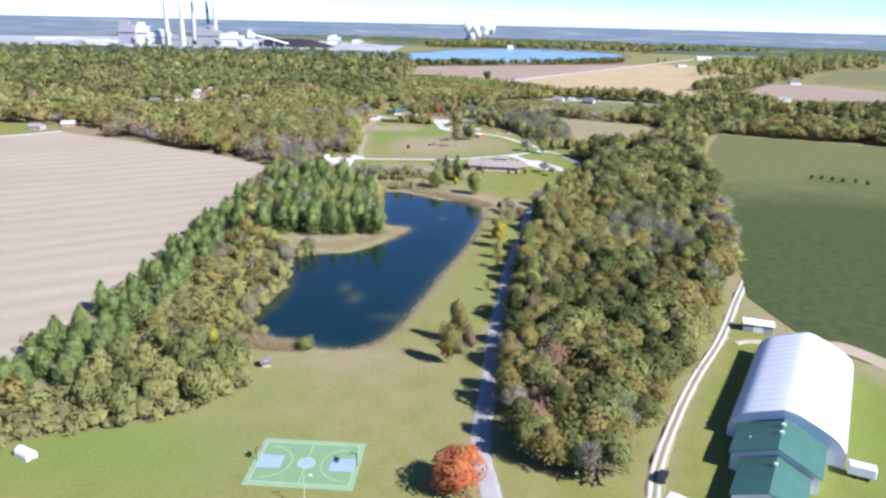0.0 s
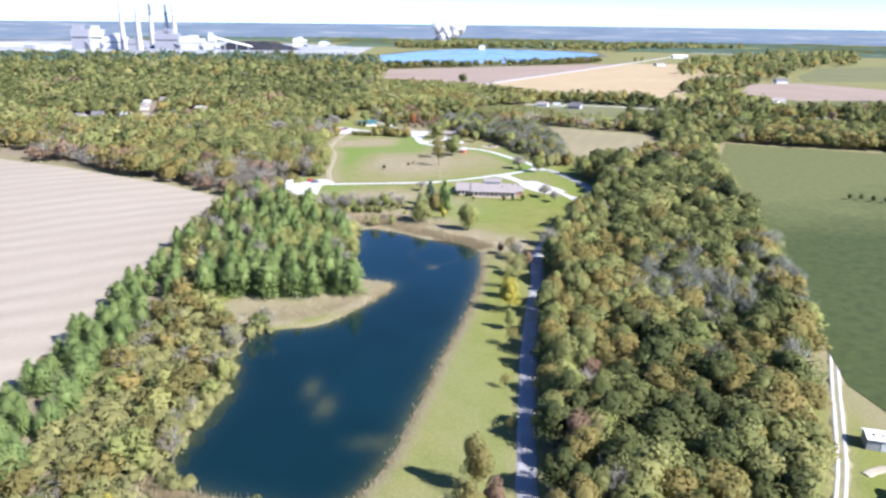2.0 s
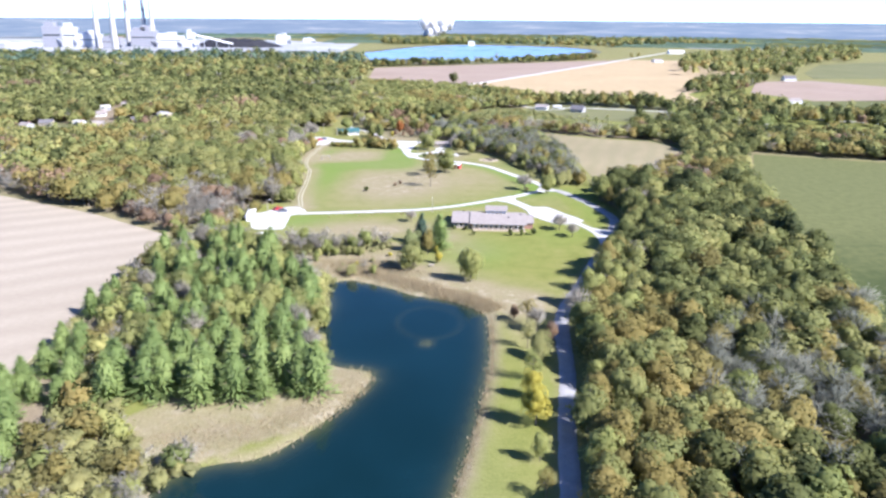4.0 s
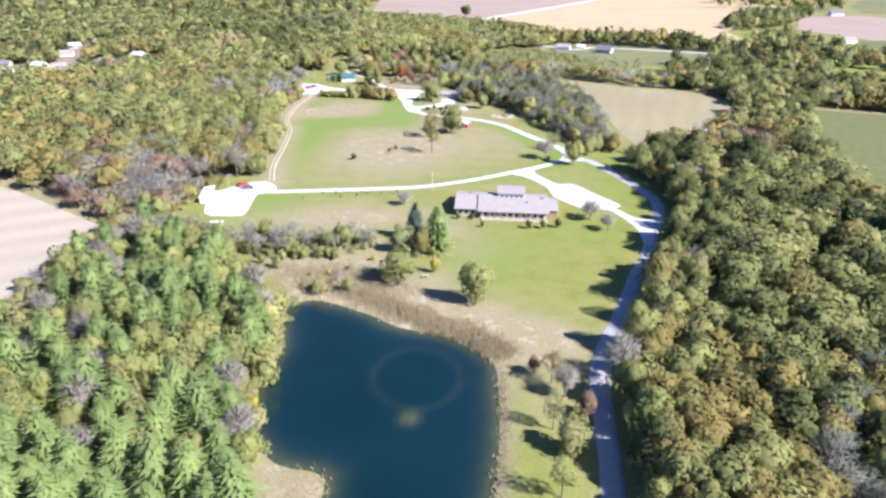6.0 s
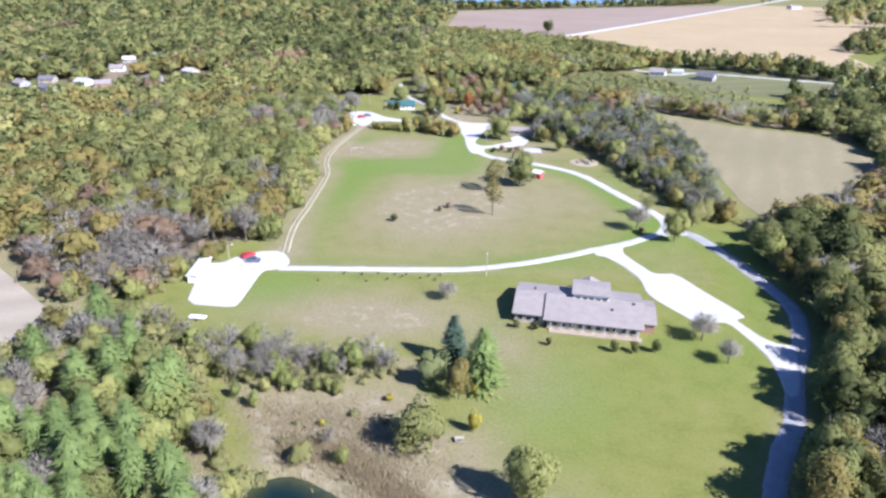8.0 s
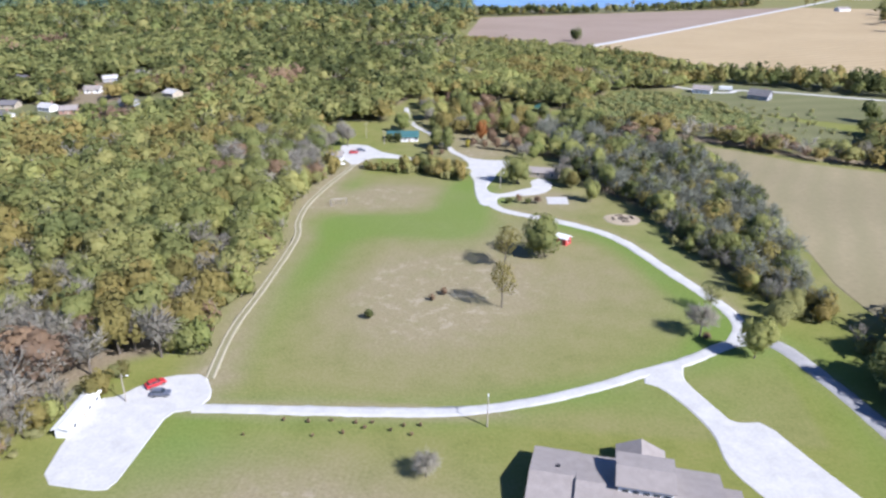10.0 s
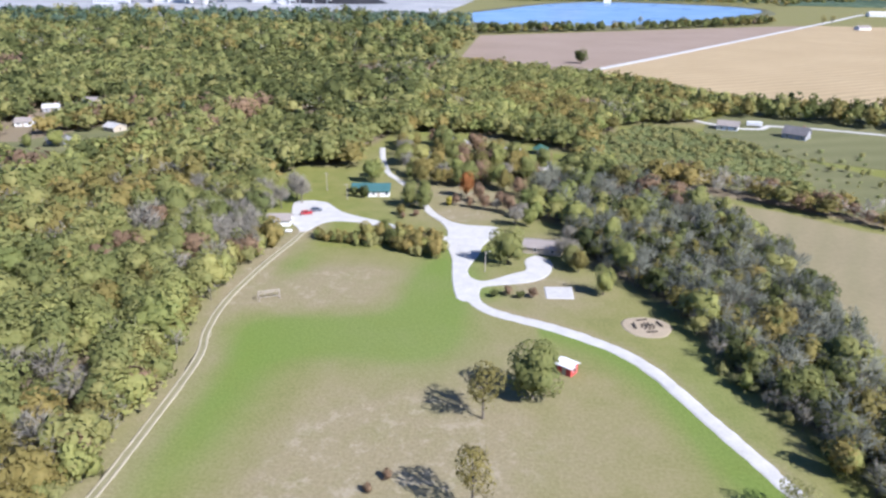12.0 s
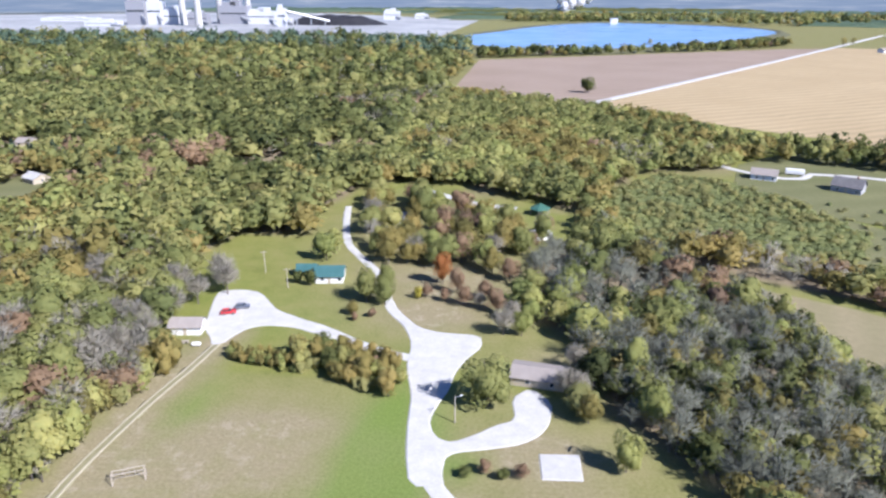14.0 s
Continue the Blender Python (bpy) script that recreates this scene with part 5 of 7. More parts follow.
PROFILE = [tuple(p) for p in spline(HALF, 0.7)]
PROFILE += [(20 - x, z) for x, z in PROFILE[-2::-1]]


def fabric_cover():
    """The skin, drawn taut between hoops every 3 m so that it sags a little."""
    rows = np.arange(0, 50.1, 1.5)
    v, f = [], []
    n = len(PROFILE)
    for k, yy in enumerate(rows):
        s = 0.0 if k % 2 == 0 else 0.3
        for x, z in PROFILE:
            v.append((10.4 + 1.2 * (x - 10) * (1 - s / 10), yy, 1.04 * z * (1 - s / 8)))
    for k in range(len(rows) - 1):
        f += [(k * n + j, k * n + j + 1, (k + 1) * n + j + 1, (k + 1) * n + j) for j in range(n - 1)]
    bm = bmesh.new()
    vs = [bm.verts.new(p) for p in v]
    for q in f:
        bm.faces.new([vs[i] for i in q])
    bm.faces.new([vs[i] for i in range(n)][::-1])
    bm.faces.new([vs[(len(rows) - 1) * n + i] for i in range(n)])
    bmesh.ops.recalc_face_normals(bm, faces=bm.faces)
    return bm


cover = part("cover", fabric_cover(), FABRIC, hoop, "white stretched fabric skin")
for face in cover.data.polygons:
    face.use_smooth = len(face.vertices) == 4
for k in range(17):
    seam = bmesh.new()
    for (xa, za), (xb, zb) in zip(PROFILE[:-1:2], PROFILE[2::2]):
        tube(seam, (10.4 + 1.2 * (xa - 10), 3.0 * k + 0.02, 1.04 * za + 0.02), (10.4 + 1.2 * (xb - 10), 3.0 * k + 0.02, 1.04 * zb + 0.02), 0.07, 0.07, 5)
    part("seam", seam, STEEL if k in (0, 16) else FABRIC, hoop, "raised seam over a hoop")
part("end_cap", box(bmesh.new(), 9.4, 11.4, -0.9, 0.6, 9.6, 10.7, 0.1), WHITE, hoop, "white vent box at the ridge")
for k in range(16):
    yy = 1.5 + k * 3.0
    for xx in (-1.75, 22.55):
        part("hoop_post", tube(bmesh.new(), (xx, yy, 0), (xx, yy, 2.6), 0.08, 0.08, 6), STEEL, hoop, "steel hoop post")
front = empty("barn_front", pose(67.6, 140, 0, 0, 0, -30.5), "white barn building with green metal roofs against the hoop barn", "barn")
part("wall", gable_walls(1.5, 18.5, -13, -0.3, 4.2, 8.0, "y"), WHITE, front)
part("roof", slope_roof(1.5, 18.5, -13, -0.3, 4.2, 8.0, 0.5, "y"), GREENROOF, front, "green standing-seam metal roof")
part("wall", gable_walls(4, 16.5, -27, -13.1, 3.6, 6.4, "y"), WHITE, front)
part("roof", slope_roof(4, 16.5, -27, -13.8, 3.6, 6.4, 0.5, "y"), GREENROOF, front, "green standing-seam metal roof")
for yy in (-3.5, -7.0):
    part("roof_vent", box(bmesh.new(), 9.6, 10.4, yy, yy + 0.6, 7.7, 8.7, 0.05), WHITE, front, "white ridge vent")
part("roof_vent", box(bmesh.new(), 9.9, 10.6, -17.4, -16.8, 6.1, 7.1, 0.05), WHITE, front, "white ridge vent")
for xx in (4.2, 5.8):
    part("vent_pipe", tube(bmesh.new(), (xx, -7.6, 4.8), (xx, -7.6, 5.9), 0.12, 0.12, 8), WHITE, front, "white vent pipe")
for yy in (-11, -8, -5, -2.5):
    window(front, 18.5, yy, 1.2, 1.1, 1.1, "x")
part("door", box(bmesh.new(), 8.4, 11.6, -27.07, -27.01, 0.05, 3.0), GREYWALL, front, "grey sliding door")
tank = empty("white_trailer", pose(89.4, 126, 0, 0, 0, -26), "small white trailer beside the barn", "trailer")
part("body", box(bmesh.new(), -2.6, 2.6, -1.2, 1.2, 0.7, 3.0, 0.15), WHITE, tank)
for xx in (-1.2, 1.2):
    for yy in (-1.15, 1.15):
        part("wheel", tube(bmesh.new(), (xx, yy - 0.12, 0.4), (xx, yy + 0.12, 0.4), 0.4, 0.4, 12), BLACK, tank, "black wheel")
part("drawbar", box(bmesh.new(), 2.6, 4.0, -0.08, 0.08, 0.6, 0.75), STEEL, tank, "steel drawbar")
shed = empty("equipment_shed", pose(98.6, 200, 0, 0, 0, -18), "grey shed with a white roof and dark roof vents", "shed")
part("wall", box(bmesh.new(), -4.3, 4.3, -2.2, 2.2, 0, 2.7), GREYWALL, shed)
part("roof", slope_roof(-4.3, 4.3, -2.2, 2.2, 2.7, 3.3, 0.3), WHITE, shed, "white low roof")
part("door", box(bmesh.new(), -1.4, 1.4, -2.27, -2.21, 0.05, 2.3), WHITE, shed, "pale sliding door")
for k in range(4):
    part("roof_vent", box(bmesh.new(), -3.3 + 2.0 * k, -2.7 + 2.0 * k, -1.2, -0.6, 3.0, 3.45, 0.04), BLACK, shed, "dark roof vent")
ribbon("lane_barn", spline([(46, 118), (52, 114), (60, 112), (70, 110)], 2), 5, 0.2, GRAVEL, "pale drive before the barn", 0.2)
ribbon("lane_shed", spline([(88, 190), (93, 192), (100, 190), (107, 186)], 2), 2.6, 0.2, RUT, "pale drive to the shed", 0.2)
sheet("earth_patch", spline([(112, 190), (120, 182), (127, 168), (134, 158), (139, 163), (131, 176), (121, 192)], 3, True), 0.24, SAND, "pale bare earth beside the barn", "earth")

# lodge
lodge = empty("lodge", pose(23.5, 435.6, 0, 0, 0, -7), "long low lodge with a grey shingle roof and tan walls", "building")
part("wall", gable_walls(0, 23.4, 0, 19, 3.0, 5.3), TANWALL, lodge)
part("roof", slope_roof(0, 23.4, 0, 19, 3.0, 5.3, 1.0), GREYROOF, lodge, "grey shingle roof")
part("wing_wall", gable_walls(-8.6, -0.9, 1.6, 19.5, 2.9, 5.0), TANWALL, lodge)
part("wing_roof", slope_roof(-8.6, -1.3, 1.6, 19.5, 2.9, 5.0, 0.7), GREYROOF, lodge, "grey shingle roof")
part("link_wall", box(bmesh.new(), -0.95, 0.05, 3, 17, 0, 2.9), BRICKWALL, lodge)
part("east_wall", gable_walls(23.45, 27.2, 3, 16, 2.8, 4.3), BRICKWALL, lodge)
part("east_roof", slope_roof(24.9, 27.2, 3, 16, 2.8, 4.3, 0.5), GREYROOF, lodge, "grey shingle roof")
part("clerestory", box(bmesh.new(), 6.2, 15.4, 8.6, 17.0, 3.5, 6.6), WHITE, lodge, "raised white-walled clerestory")
part("clerestory_roof", slope_roof(6.2, 15.4, 8.6, 17.0, 6.6, 7.2, 0.5), GREYROOF, lodge, "grey shingle roof")
part("rear_wing_wall", gable_walls(6.5, 14.5, 19.05, 24, 2.8, 4.6, "y"), TANWALL, lodge)
part("rear_wing_roof", slope_roof(6.5, 14.5, 20.1, 24, 2.8, 4.6, 0.6, "y"), GREYROOF, lodge, "grey shingle roof")
part("terrace", box(bmesh.new(), 0.6, 24.0, -2.2, -0.02, 0, 0.2), SAND, lodge, "pale concrete terrace")
part("roof_vent", box(bmesh.new(), 16, 16.7, 5.0, 5.7, 4.0, 4.75, 0.05), BLACK, lodge, "dark roof vent")
part("roof_vent", box(bmesh.new(), 21.5, 22.2, 8.0, 8.7, 4.8, 5.5, 0.05), BLACK, lodge, "dark roof vent")
part("roof_vent", box(bmesh.new(), -4.6, -4.0, 13, 13.6, 4.2, 4.9, 0.05), BLACK, lodge, "dark roof vent")
for k in range(10):
    window(lodge, 1.2 + 2.2 * k, 0, 0.9, 1.5, 1.4)
for k in range(3):
    window(lodge, -7.9 + 2.2 * k, 1.6, 0.9, 1.5, 1.4)
for k in range(9):
    part("porch_post", box(bmesh.new(), 0.9 + 2.75 * k, 1.05 + 2.75 * k, -0.75, -0.6, 0.25, 2.75), WHITE, lodge, "white porch post")
for k in range(5):
    window(lodge, 6.8 + 1.75 * k, 8.6, 4.9, 1.3, 1.0)
part("door", box(bmesh.new(), 27.21, 27.26, 8, 9.2, 0.05, 2.1), WHITE, lodge, "white door")

# cabins, sheds and far houses
house(-47, 700, 8, 9, 7, 2.7, 4.9, WHITE, TEALROOF, "white cabin with a teal metal roof by the wood", "cabin")
porch = empty("picnic_shelter", pose(-56, 703, 0, 0, 0, 8), "open shelter with a teal metal roof beside the cabin", "shelter")
part("roof", slope_roof(-3, 3, -2.5, 2.5, 2.5, 3.8, 0.5), TEALROOF, porch, "teal metal roof")
for xx in (-2.8, 2.8):
    for yy in (-2.3, 2.3):
        part("post", box(bmesh.new(), xx - 0.1, xx + 0.1, yy - 0.1, yy + 0.1, 0, 2.6), POLEWOOD, porch)
pav = empty("pavilion", pose(22, 781, 0, 0, 0, 20), "open pavilion with a green hipped roof", "pavilion")
bm = bmesh.new()
ring = [bm.verts.new((4.8 * math.cos(k * math.pi / 3), 4.8 * math.sin(k * math.pi / 3), 2.7)) for k in range(6)]
top = bm.verts.new((0, 0, 5.0))
for k in range(6):
    bm.faces.new((ring[k], ring[(k + 1) % 6], top))
bm.faces.new(ring[::-1])
part("roof", bm, GREENROOF, pav, "green metal roof")
for k in range(6):
    c, s = 4.2 * math.cos(k * math.pi / 3), 4.2 * math.sin(k * math.pi / 3)
    part("post", box(bmesh.new(), c - 0.1, c + 0.1, s - 0.1, s + 0.1, 0, 2.75), POLEWOOD, pav)
house(-76.6, 658.6, 8, 8.6, 5.6, 2.6, 4.2, WHITE, GREYROOF, "white shed with a grey roof beside the parked cars", "shed", windows=1)
house(27.0, 567.2, -34, 3.7, 3.2, 2.6, 3.3, REDWALL, WHITE, "small red shed with a white roof on the lawn", "shed", windows=0)
house(-47, 169.5, 15, 2.2, 2.0, 1.7, 2.4, TANWALL, DARKROOF, "small weathered shed by the pond", "shed", windows=0)
hut = empty("arched_hut", pose(-87.5, 126.5, 0, 0, 0, 62), "small white arched hut at the edge of the brush", "shed")
arch = [(1.2 * math.cos(a), 0.7 + 1.3 * math.sin(a)) for a in np.linspace(0, math.pi, 13)]
part("cover", prism(bmesh.new(), [(1.2, 0)] + arch + [(-1.2, 0)], -2.1, 2.1), FABRIC, hut, "white arched sheet cover")
part("door", box(bmesh.new(), -0.45, 0.45, -2.16, -2.11, 0.05, 1.7), GREYWALL, hut, "grey door")
house(-78.6, 458, 95, 13, 2.8, 2.3, 2.7, WHITE, WHITE, "long white-roofed shed beside the parking area", "shed", windows=4)
house(22, 645, -8, 13, 8, 2.4, 3.5, TANWALL, GREYROOF, "low building with a shallow grey roof under bare trees", "park_building", windows=2)
house(22, 750, 25, 7, 5, 2.4, 3.4, WHITE, WHITE, "small white-roofed shed among the trees", "shed", windows=1)
house(39, 748, 10, 6, 5, 2.4, 3.4, WHITE, WHITE, "small white-roofed shed among the trees", "shed", windows=1)
house(135, 856, -20, 12, 9, 3.0, 5.2, WHITE, GREYROOF, "white farmhouse with a grey roof on the far lawn")
house(168, 837, -35, 13, 9, 3.2, 6.6, GREYWALL, DARKROOF, "large grey house with a dark roof on the far lawn", chimney=True)
house(431, 913, 10, 17, 11, 3.0, 5.5, WHITE, GREYROOF, "white farmhouse among dark trees")
house(368, 881, 25, 12, 9, 3.0, 5.2, WHITE, GREYROOF, "white farm cottage among dark trees")
house(581, 1200, 0, 18, 11, 4.0, 7.5, WHITE, DARKROOF, "white farmhouse at the edge of the fields")
house(531, 1640, 20, 22, 12, 4.0, 7.0, WHITE, GREYROOF, "white farmhouse beside the far fields")
house(705, 1994, 0, 40, 18, 6.0, 9.0, WHITE, WHITE, "distant long white farm building")
for k, (hx, hy) in enumerate(HOUSES_WEST):
    house(hx, hy, (k * 37) % 60 - 30, 10 + (k * 5) % 5, 7.5 + k % 2, 2.8, 4.8, (GREYWALL, TANWALL, WHITE, BRICKWALL)[k % 4], (GREYROOF, DARKROOF, CONCRETE)[k % 3], "house with a %s roof among the western trees" % ("grey", "dark", "pale")[k % 3], chimney=k % 2 == 0)
camper = empty("camper_van", pose(153, 866, 0, 0, 0, -12), "white camper van parked by the far house", "camper")
part("body", box(bmesh.new(), -4.5, 4.5, -1.2, 1.2, 0.6, 3.2, 0.2), WHITE, camper)
part("windscreen", box(bmesh.new(), 4.44, 4.53, -1.0, 1.0, 1.6, 2.6), GLASS, camper, "dark windscreen")
for xx in (-2.8, 3.0):
    for yy in (-1.15, 1.15):
        part("wheel", tube(bmesh.new(), (xx, yy - 0.12, 0.42), (xx, yy + 0.12, 0.42), 0.42, 0.42, 12), BLACK, camper, "black wheel")


def car(x, y, rz, paint, label):
    """A parked car: body, cabin glass, roof, four wheels, lamps."""
    ob = empty("car", pose(x, y, 0.24, 0, 0, rz), label, "car", "parked cars")
    bm = bmesh.new()
    prism(bm, [(-2.2, 0.3), (2.2, 0.3), (2.25, 0.75), (1.9, 0.95), (0.9, 1.02), (-2.0, 1.05), (-2.25, 0.8)], -0.88, 0.88)
    bmesh.ops.bevel(bm, geom=bm.edges[:], offset=0.06, segments=1, affect="EDGES")
    body = part("body", bm, paint, ob)
    part("cabin", prism(bmesh.new(), [(-1.9, 1.0), (0.95, 1.0), (0.35, 1.46), (-1.5, 1.46)], -0.76, 0.76), GLASS, ob, "dark car windows")
    part("roof", box(bmesh.new(), -1.5, 0.32, -0.72, 0.72, 1.45, 1.52, 0.03), paint, ob)
    for xx in (-1.35, 1.4):
        for yy in (-0.84, 0.84):
            w = part("wheel", tube(bmesh.new(), (xx, yy - 0.1, 0.32), (xx, yy + 0.1, 0.32), 0.33, 0.33, 14), BLACK, ob, "black tyre")
            part("rim", tube(bmesh.new(), (xx, yy - 0.11, 0.32), (xx, yy + 0.11, 0.32), 0.19, 0.19, 10), STEEL, w, "steel rim")
    for yy in (-0.65, 0.65):
        part("headlight", box(bmesh.new(), 2.2, 2.28, yy - 0.16, yy + 0.16, 0.62, 0.76), WHITE, ob, "clear headlight")
    return ob


def paint(name, c):
    m, n, l, p = nodes_of(name)
    l.new(ramp_node(m.node_tree, noise_node(m.node_tree, 1.5), [(0.3, c), (0.7, tuple(v * 1.2 for v in c))]), p.inputs["Base Color"])
    p.inputs["Roughness"].default_value, p.inputs["Coat Weight"].default_value = 0.35, 0.5
    return m


RED, DARK, BLUEGREY = paint("red_car_paint", (0.4, 0.02, 0.025)), paint("black_car_paint", (0.02, 0.02, 0.024)), paint("grey_car_paint", (0.09, 0.1, 0.13))
car(46.8, 123.6, 61, DARK, "black car on the gravel track by the barn")
car(-69.8, 670.3, 20, RED, "red car parked on white gravel")
car(-67.2, 674.6, 20, BLUEGREY, "dark grey car parked on white gravel")
car(-65.4, 467.8, 8, BLUEGREY, "dark grey car parked on the gravel lot")
car(-68.3, 471.2, 48, RED, "red car parked at the lot's edge")


def pole(x, y, h, rz, label, lamp=True):
    ob = empty("utility_pole", pose(x, y, 0, 0, 0, rz), label, "pole", "poles of the park")
    part("shaft", tube(bmesh.new(), (0, 0, -0.3), (0, 0, h), 0.16, 0.1, 8), POLEWOOD, ob)
    if lamp:
        part("arm", tube(bmesh.new(), (0, 0, h - 0.5), (1.3, 0, h - 0.1), 0.05, 0.04, 6), STEEL, ob, "steel lamp arm")
        part("lamp_head", box(bmesh.new(), 1.1, 1.7, -0.16, 0.16, h - 0.22, h - 0.02, 0.04), WHITE, ob, "pale lamp head")
    else:
        part("crossarm", box(bmesh.new(), -1.1, 1.1, -0.06, 0.06, h - 0.6, h - 0.45), POLEWOOD, ob)
    return ob


pole(7.1, 465.2, 7, 90, "weathered wooden lamp pole on the lawn beside the lane")
pole(-71.9, 464.8, 7, 0, "weathered wooden lamp pole beside the parking area")
pole(3.3, 624.4, 7, 20, "weathered lamp pole beside the white gravel lane")
pole(-70.6, 702.6, 8, 10, "weathered power pole with a crossarm by the wood", False)
pole(-58.7, 691.2, 7, 10, "weathered power pole by the cabin", False)
pole(-25.5, 112.2, 7.6, 0, "pale lamp pole beside the basketball court")

# basketball court
court = empty("basketball_court", pose(-27.9, 126.3, 0, 0, 0, -3), "green basketball court with pale blue keys", "court")
part("border", box(bmesh.new(), -11.4, 11.4, -8.3, 8.3, 0.02, 0.1), COURTEDGE, court, "pale green border")
part("surface", box(bmesh.new(), -10.2, 10.2, -6.9, 6.9, 0.05, 0.115), COURTGREEN, court, "green playing surface")
for sx in (-1, 1):
    part("key", box(bmesh.new(), min(sx * 10.1, sx * 5.2), max(sx * 10.1, sx * 5.2), -2.2, 2.2, 0.06, 0.13), COURTBLUE, court, "pale blue key")


def arc_strip(cx, cy, r0, r1, a0, a1, z, steps=28):
    bm = bmesh.new()
    vs = [[bm.verts.new((cx + r * math.cos(a), cy + r * math.sin(a), zz)) for a in np.linspace(a0, a1, steps)] for r, zz in ((r0, 0.09), (r0, z), (r1, z), (r1, 0.09))]
    for i in range(3):
        for k in range(steps - 1):
            bm.faces.new((vs[i][k], vs[i + 1][k], vs[i + 1][k + 1], vs[i][k + 1]))
    return bm


part("centre_circle", tube(bmesh.new(), (0, 0, 0.06), (0, 0, 0.13), 1.75, 1.75, 32), COURTBLUE, court, "pale blue centre circle")
part("circle_line", arc_strip(0, 0, 1.7, 1.88, 0, 6.2832, 0.145), LINEPAINT, court, "pale painted line")
for sx in (-1, 1):
    part("arc_line", arc_strip(sx * 8.6, 0, 5.35, 5.5, (math.pi / 2 if sx > 0 else -math.pi / 2), (math.pi * 1.5 if sx > 0 else math.pi / 2), 0.14), LINEPAINT, court, "pale painted line")
for x0, x1, y0, y1 in ((-10.3, 10.3, -7.0, -6.86), (-10.3, 10.3, 6.86, 7.0), (-10.3, -10.16, -6.86, 6.86), (10.16, 10.3, -6.86, 6.86), (-0.07, 0.07, -6.86, -1.9), (-0.07, 0.07, 1.9, 6.86)):
    part("line", box(bmesh.new(), x0, x1, y0, y1, 0.06, 0.14), LINEPAINT, court, "pale painted line")


def hoop_stand(x, y, rz):
    ob = empty("basketball_hoop", pose(x, y, 0, 0, 0, rz), "basketball hoop on a dark steel post at the court", "hoop", "hoops of the court")
    part("post", tube(bmesh.new(), (0, 0, -0.2), (0, 0, 3.2), 0.1, 0.09, 8), BLACK, ob)
    part("arm", tube(bmesh.new(), (0, 0, 3.1), (1.3, 0, 3.4), 0.07, 0.06, 6), BLACK, ob)
    b = part("backboard", box(bmesh.new(), 1.3, 1.36, -0.9, 0.9, 2.9, 4.0), STACKTOP, ob, "dark backboard")
    ring = bmesh.new()
    for k in range(12):
        a0, a1 = k * 0.5236, (k + 1) * 0.5236
        tube(ring, (1.62 + 0.23 * math.cos(a0), 0.23 * math.sin(a0), 3.05), (1.62 + 0.23 * math.cos(a1), 0.23 * math.sin(a1), 3.05), 0.02, 0.02, 4)
    part("rim", ring, RED, b, "red rim")


hoop_stand(-38.7, 127, -3)
hoop_stand(-17.1, 125.6, 177)

# concrete slab, fire circle, goal, benches
sheet("gravel_glade", [(-42, 775), (-35, 776), (-33, 762), (-37, 758), (-41, 764)], 0.14, GRAVEL, "pale gravel patch in the glade", "gravel")
sheet("concrete_slab", [(22.2, 615.3), (30.2, 616.2), (30.6, 608.2), (22.8, 607.6)], 0.12, CONCRETE, "square pale concrete slab on the grass", "slab")
sheet("sand_circle", [(49.5 + 6.3 * math.cos(a) * (1 + 0.06 * math.sin(3 * a)), 593 + 6.0 * math.sin(a) * (1 + 0.05 * math.cos(2 * a))) for a in np.linspace(0, 6.2, 28)], 0.16, SAND, "pale sand circle round a fire pit", "sand")
pit = empty("fire_pit", pose(49.8, 593.4, 0.16), "charred log pile in a ring of stones", "fire pit")
for k in range(9):
    a = k * 0.698
    part("stone", tube(bmesh.new(), (1.7 * math.cos(a), 1.7 * math.sin(a), 0), (1.7 * math.cos(a), 1.7 * math.sin(a), 0.35), 0.36, 0.24, 7), CHAR, pit, "sooty stone")
for k in range(6):
    a = k * 1.05
    part("log", tube(bmesh.new(), (1.1 * math.cos(a), 1.1 * math.sin(a), 0.15), (-0.3 * math.cos(a), -0.3 * math.sin(a), 0.9), 0.16, 0.12, 7), CHAR, pit, "charred log")
for a in (0.4, 1.9, 3.3, 4.9):
    lg = empty("log_bench", pose(49.8 + 3.6 * math.cos(a), 593.4 + 3.4 * math.sin(a), 0.16, 0, 0, math.degrees(a) + 90), "dark log bench by the fire pit", "bench", "benches round the fire pit")
    part("log", tube(bmesh.new(), (-1.4, 0, 0.28), (1.4, 0, 0.28), 0.26, 0.24, 8), CHAR, lg)
    for s in (-0.9, 0.9):
        part("foot", box(bmesh.new(), s - 0.1, s + 0.1, -0.2, 0.2, 0, 0.12), CHAR, lg)
goal = empty("goal_frame", pose(-57.8, 595.6, 0, 0, 0, 26), "pale boxy goal frame on the dry lawn", "goal")
for gx in (-3.0, 3.0):
    part("post", tube(bmesh.new(), (gx, 0, 0), (gx, 0, 2.6), 0.11, 0.11, 6), POLEWOOD, goal)
    part("top_bar", tube(bmesh.new(), (gx, 0, 2.6), (gx, 1.3, 2.6), 0.08, 0.08, 6), POLEWOOD, goal)
    part("back_bar", tube(bmesh.new(), (gx, 1.3, 2.6), (gx, 2.4, 0.06), 0.08, 0.08, 6), POLEWOOD, goal)
    part("ground_bar", tube(bmesh.new(), (gx, 0, 0.06), (gx, 2.4, 0.06), 0.07, 0.07, 6), POLEWOOD, goal)
for name, gy, gz in (("crossbar", 0, 2.6), ("rear_bar", 1.3, 2.6), ("ground_bar", 2.4, 0.06)):
    part(name, tube(bmesh.new(), (-3.0, gy, gz), (3.0, gy, gz), 0.1, 0.1, 6), POLEWOOD, goal)
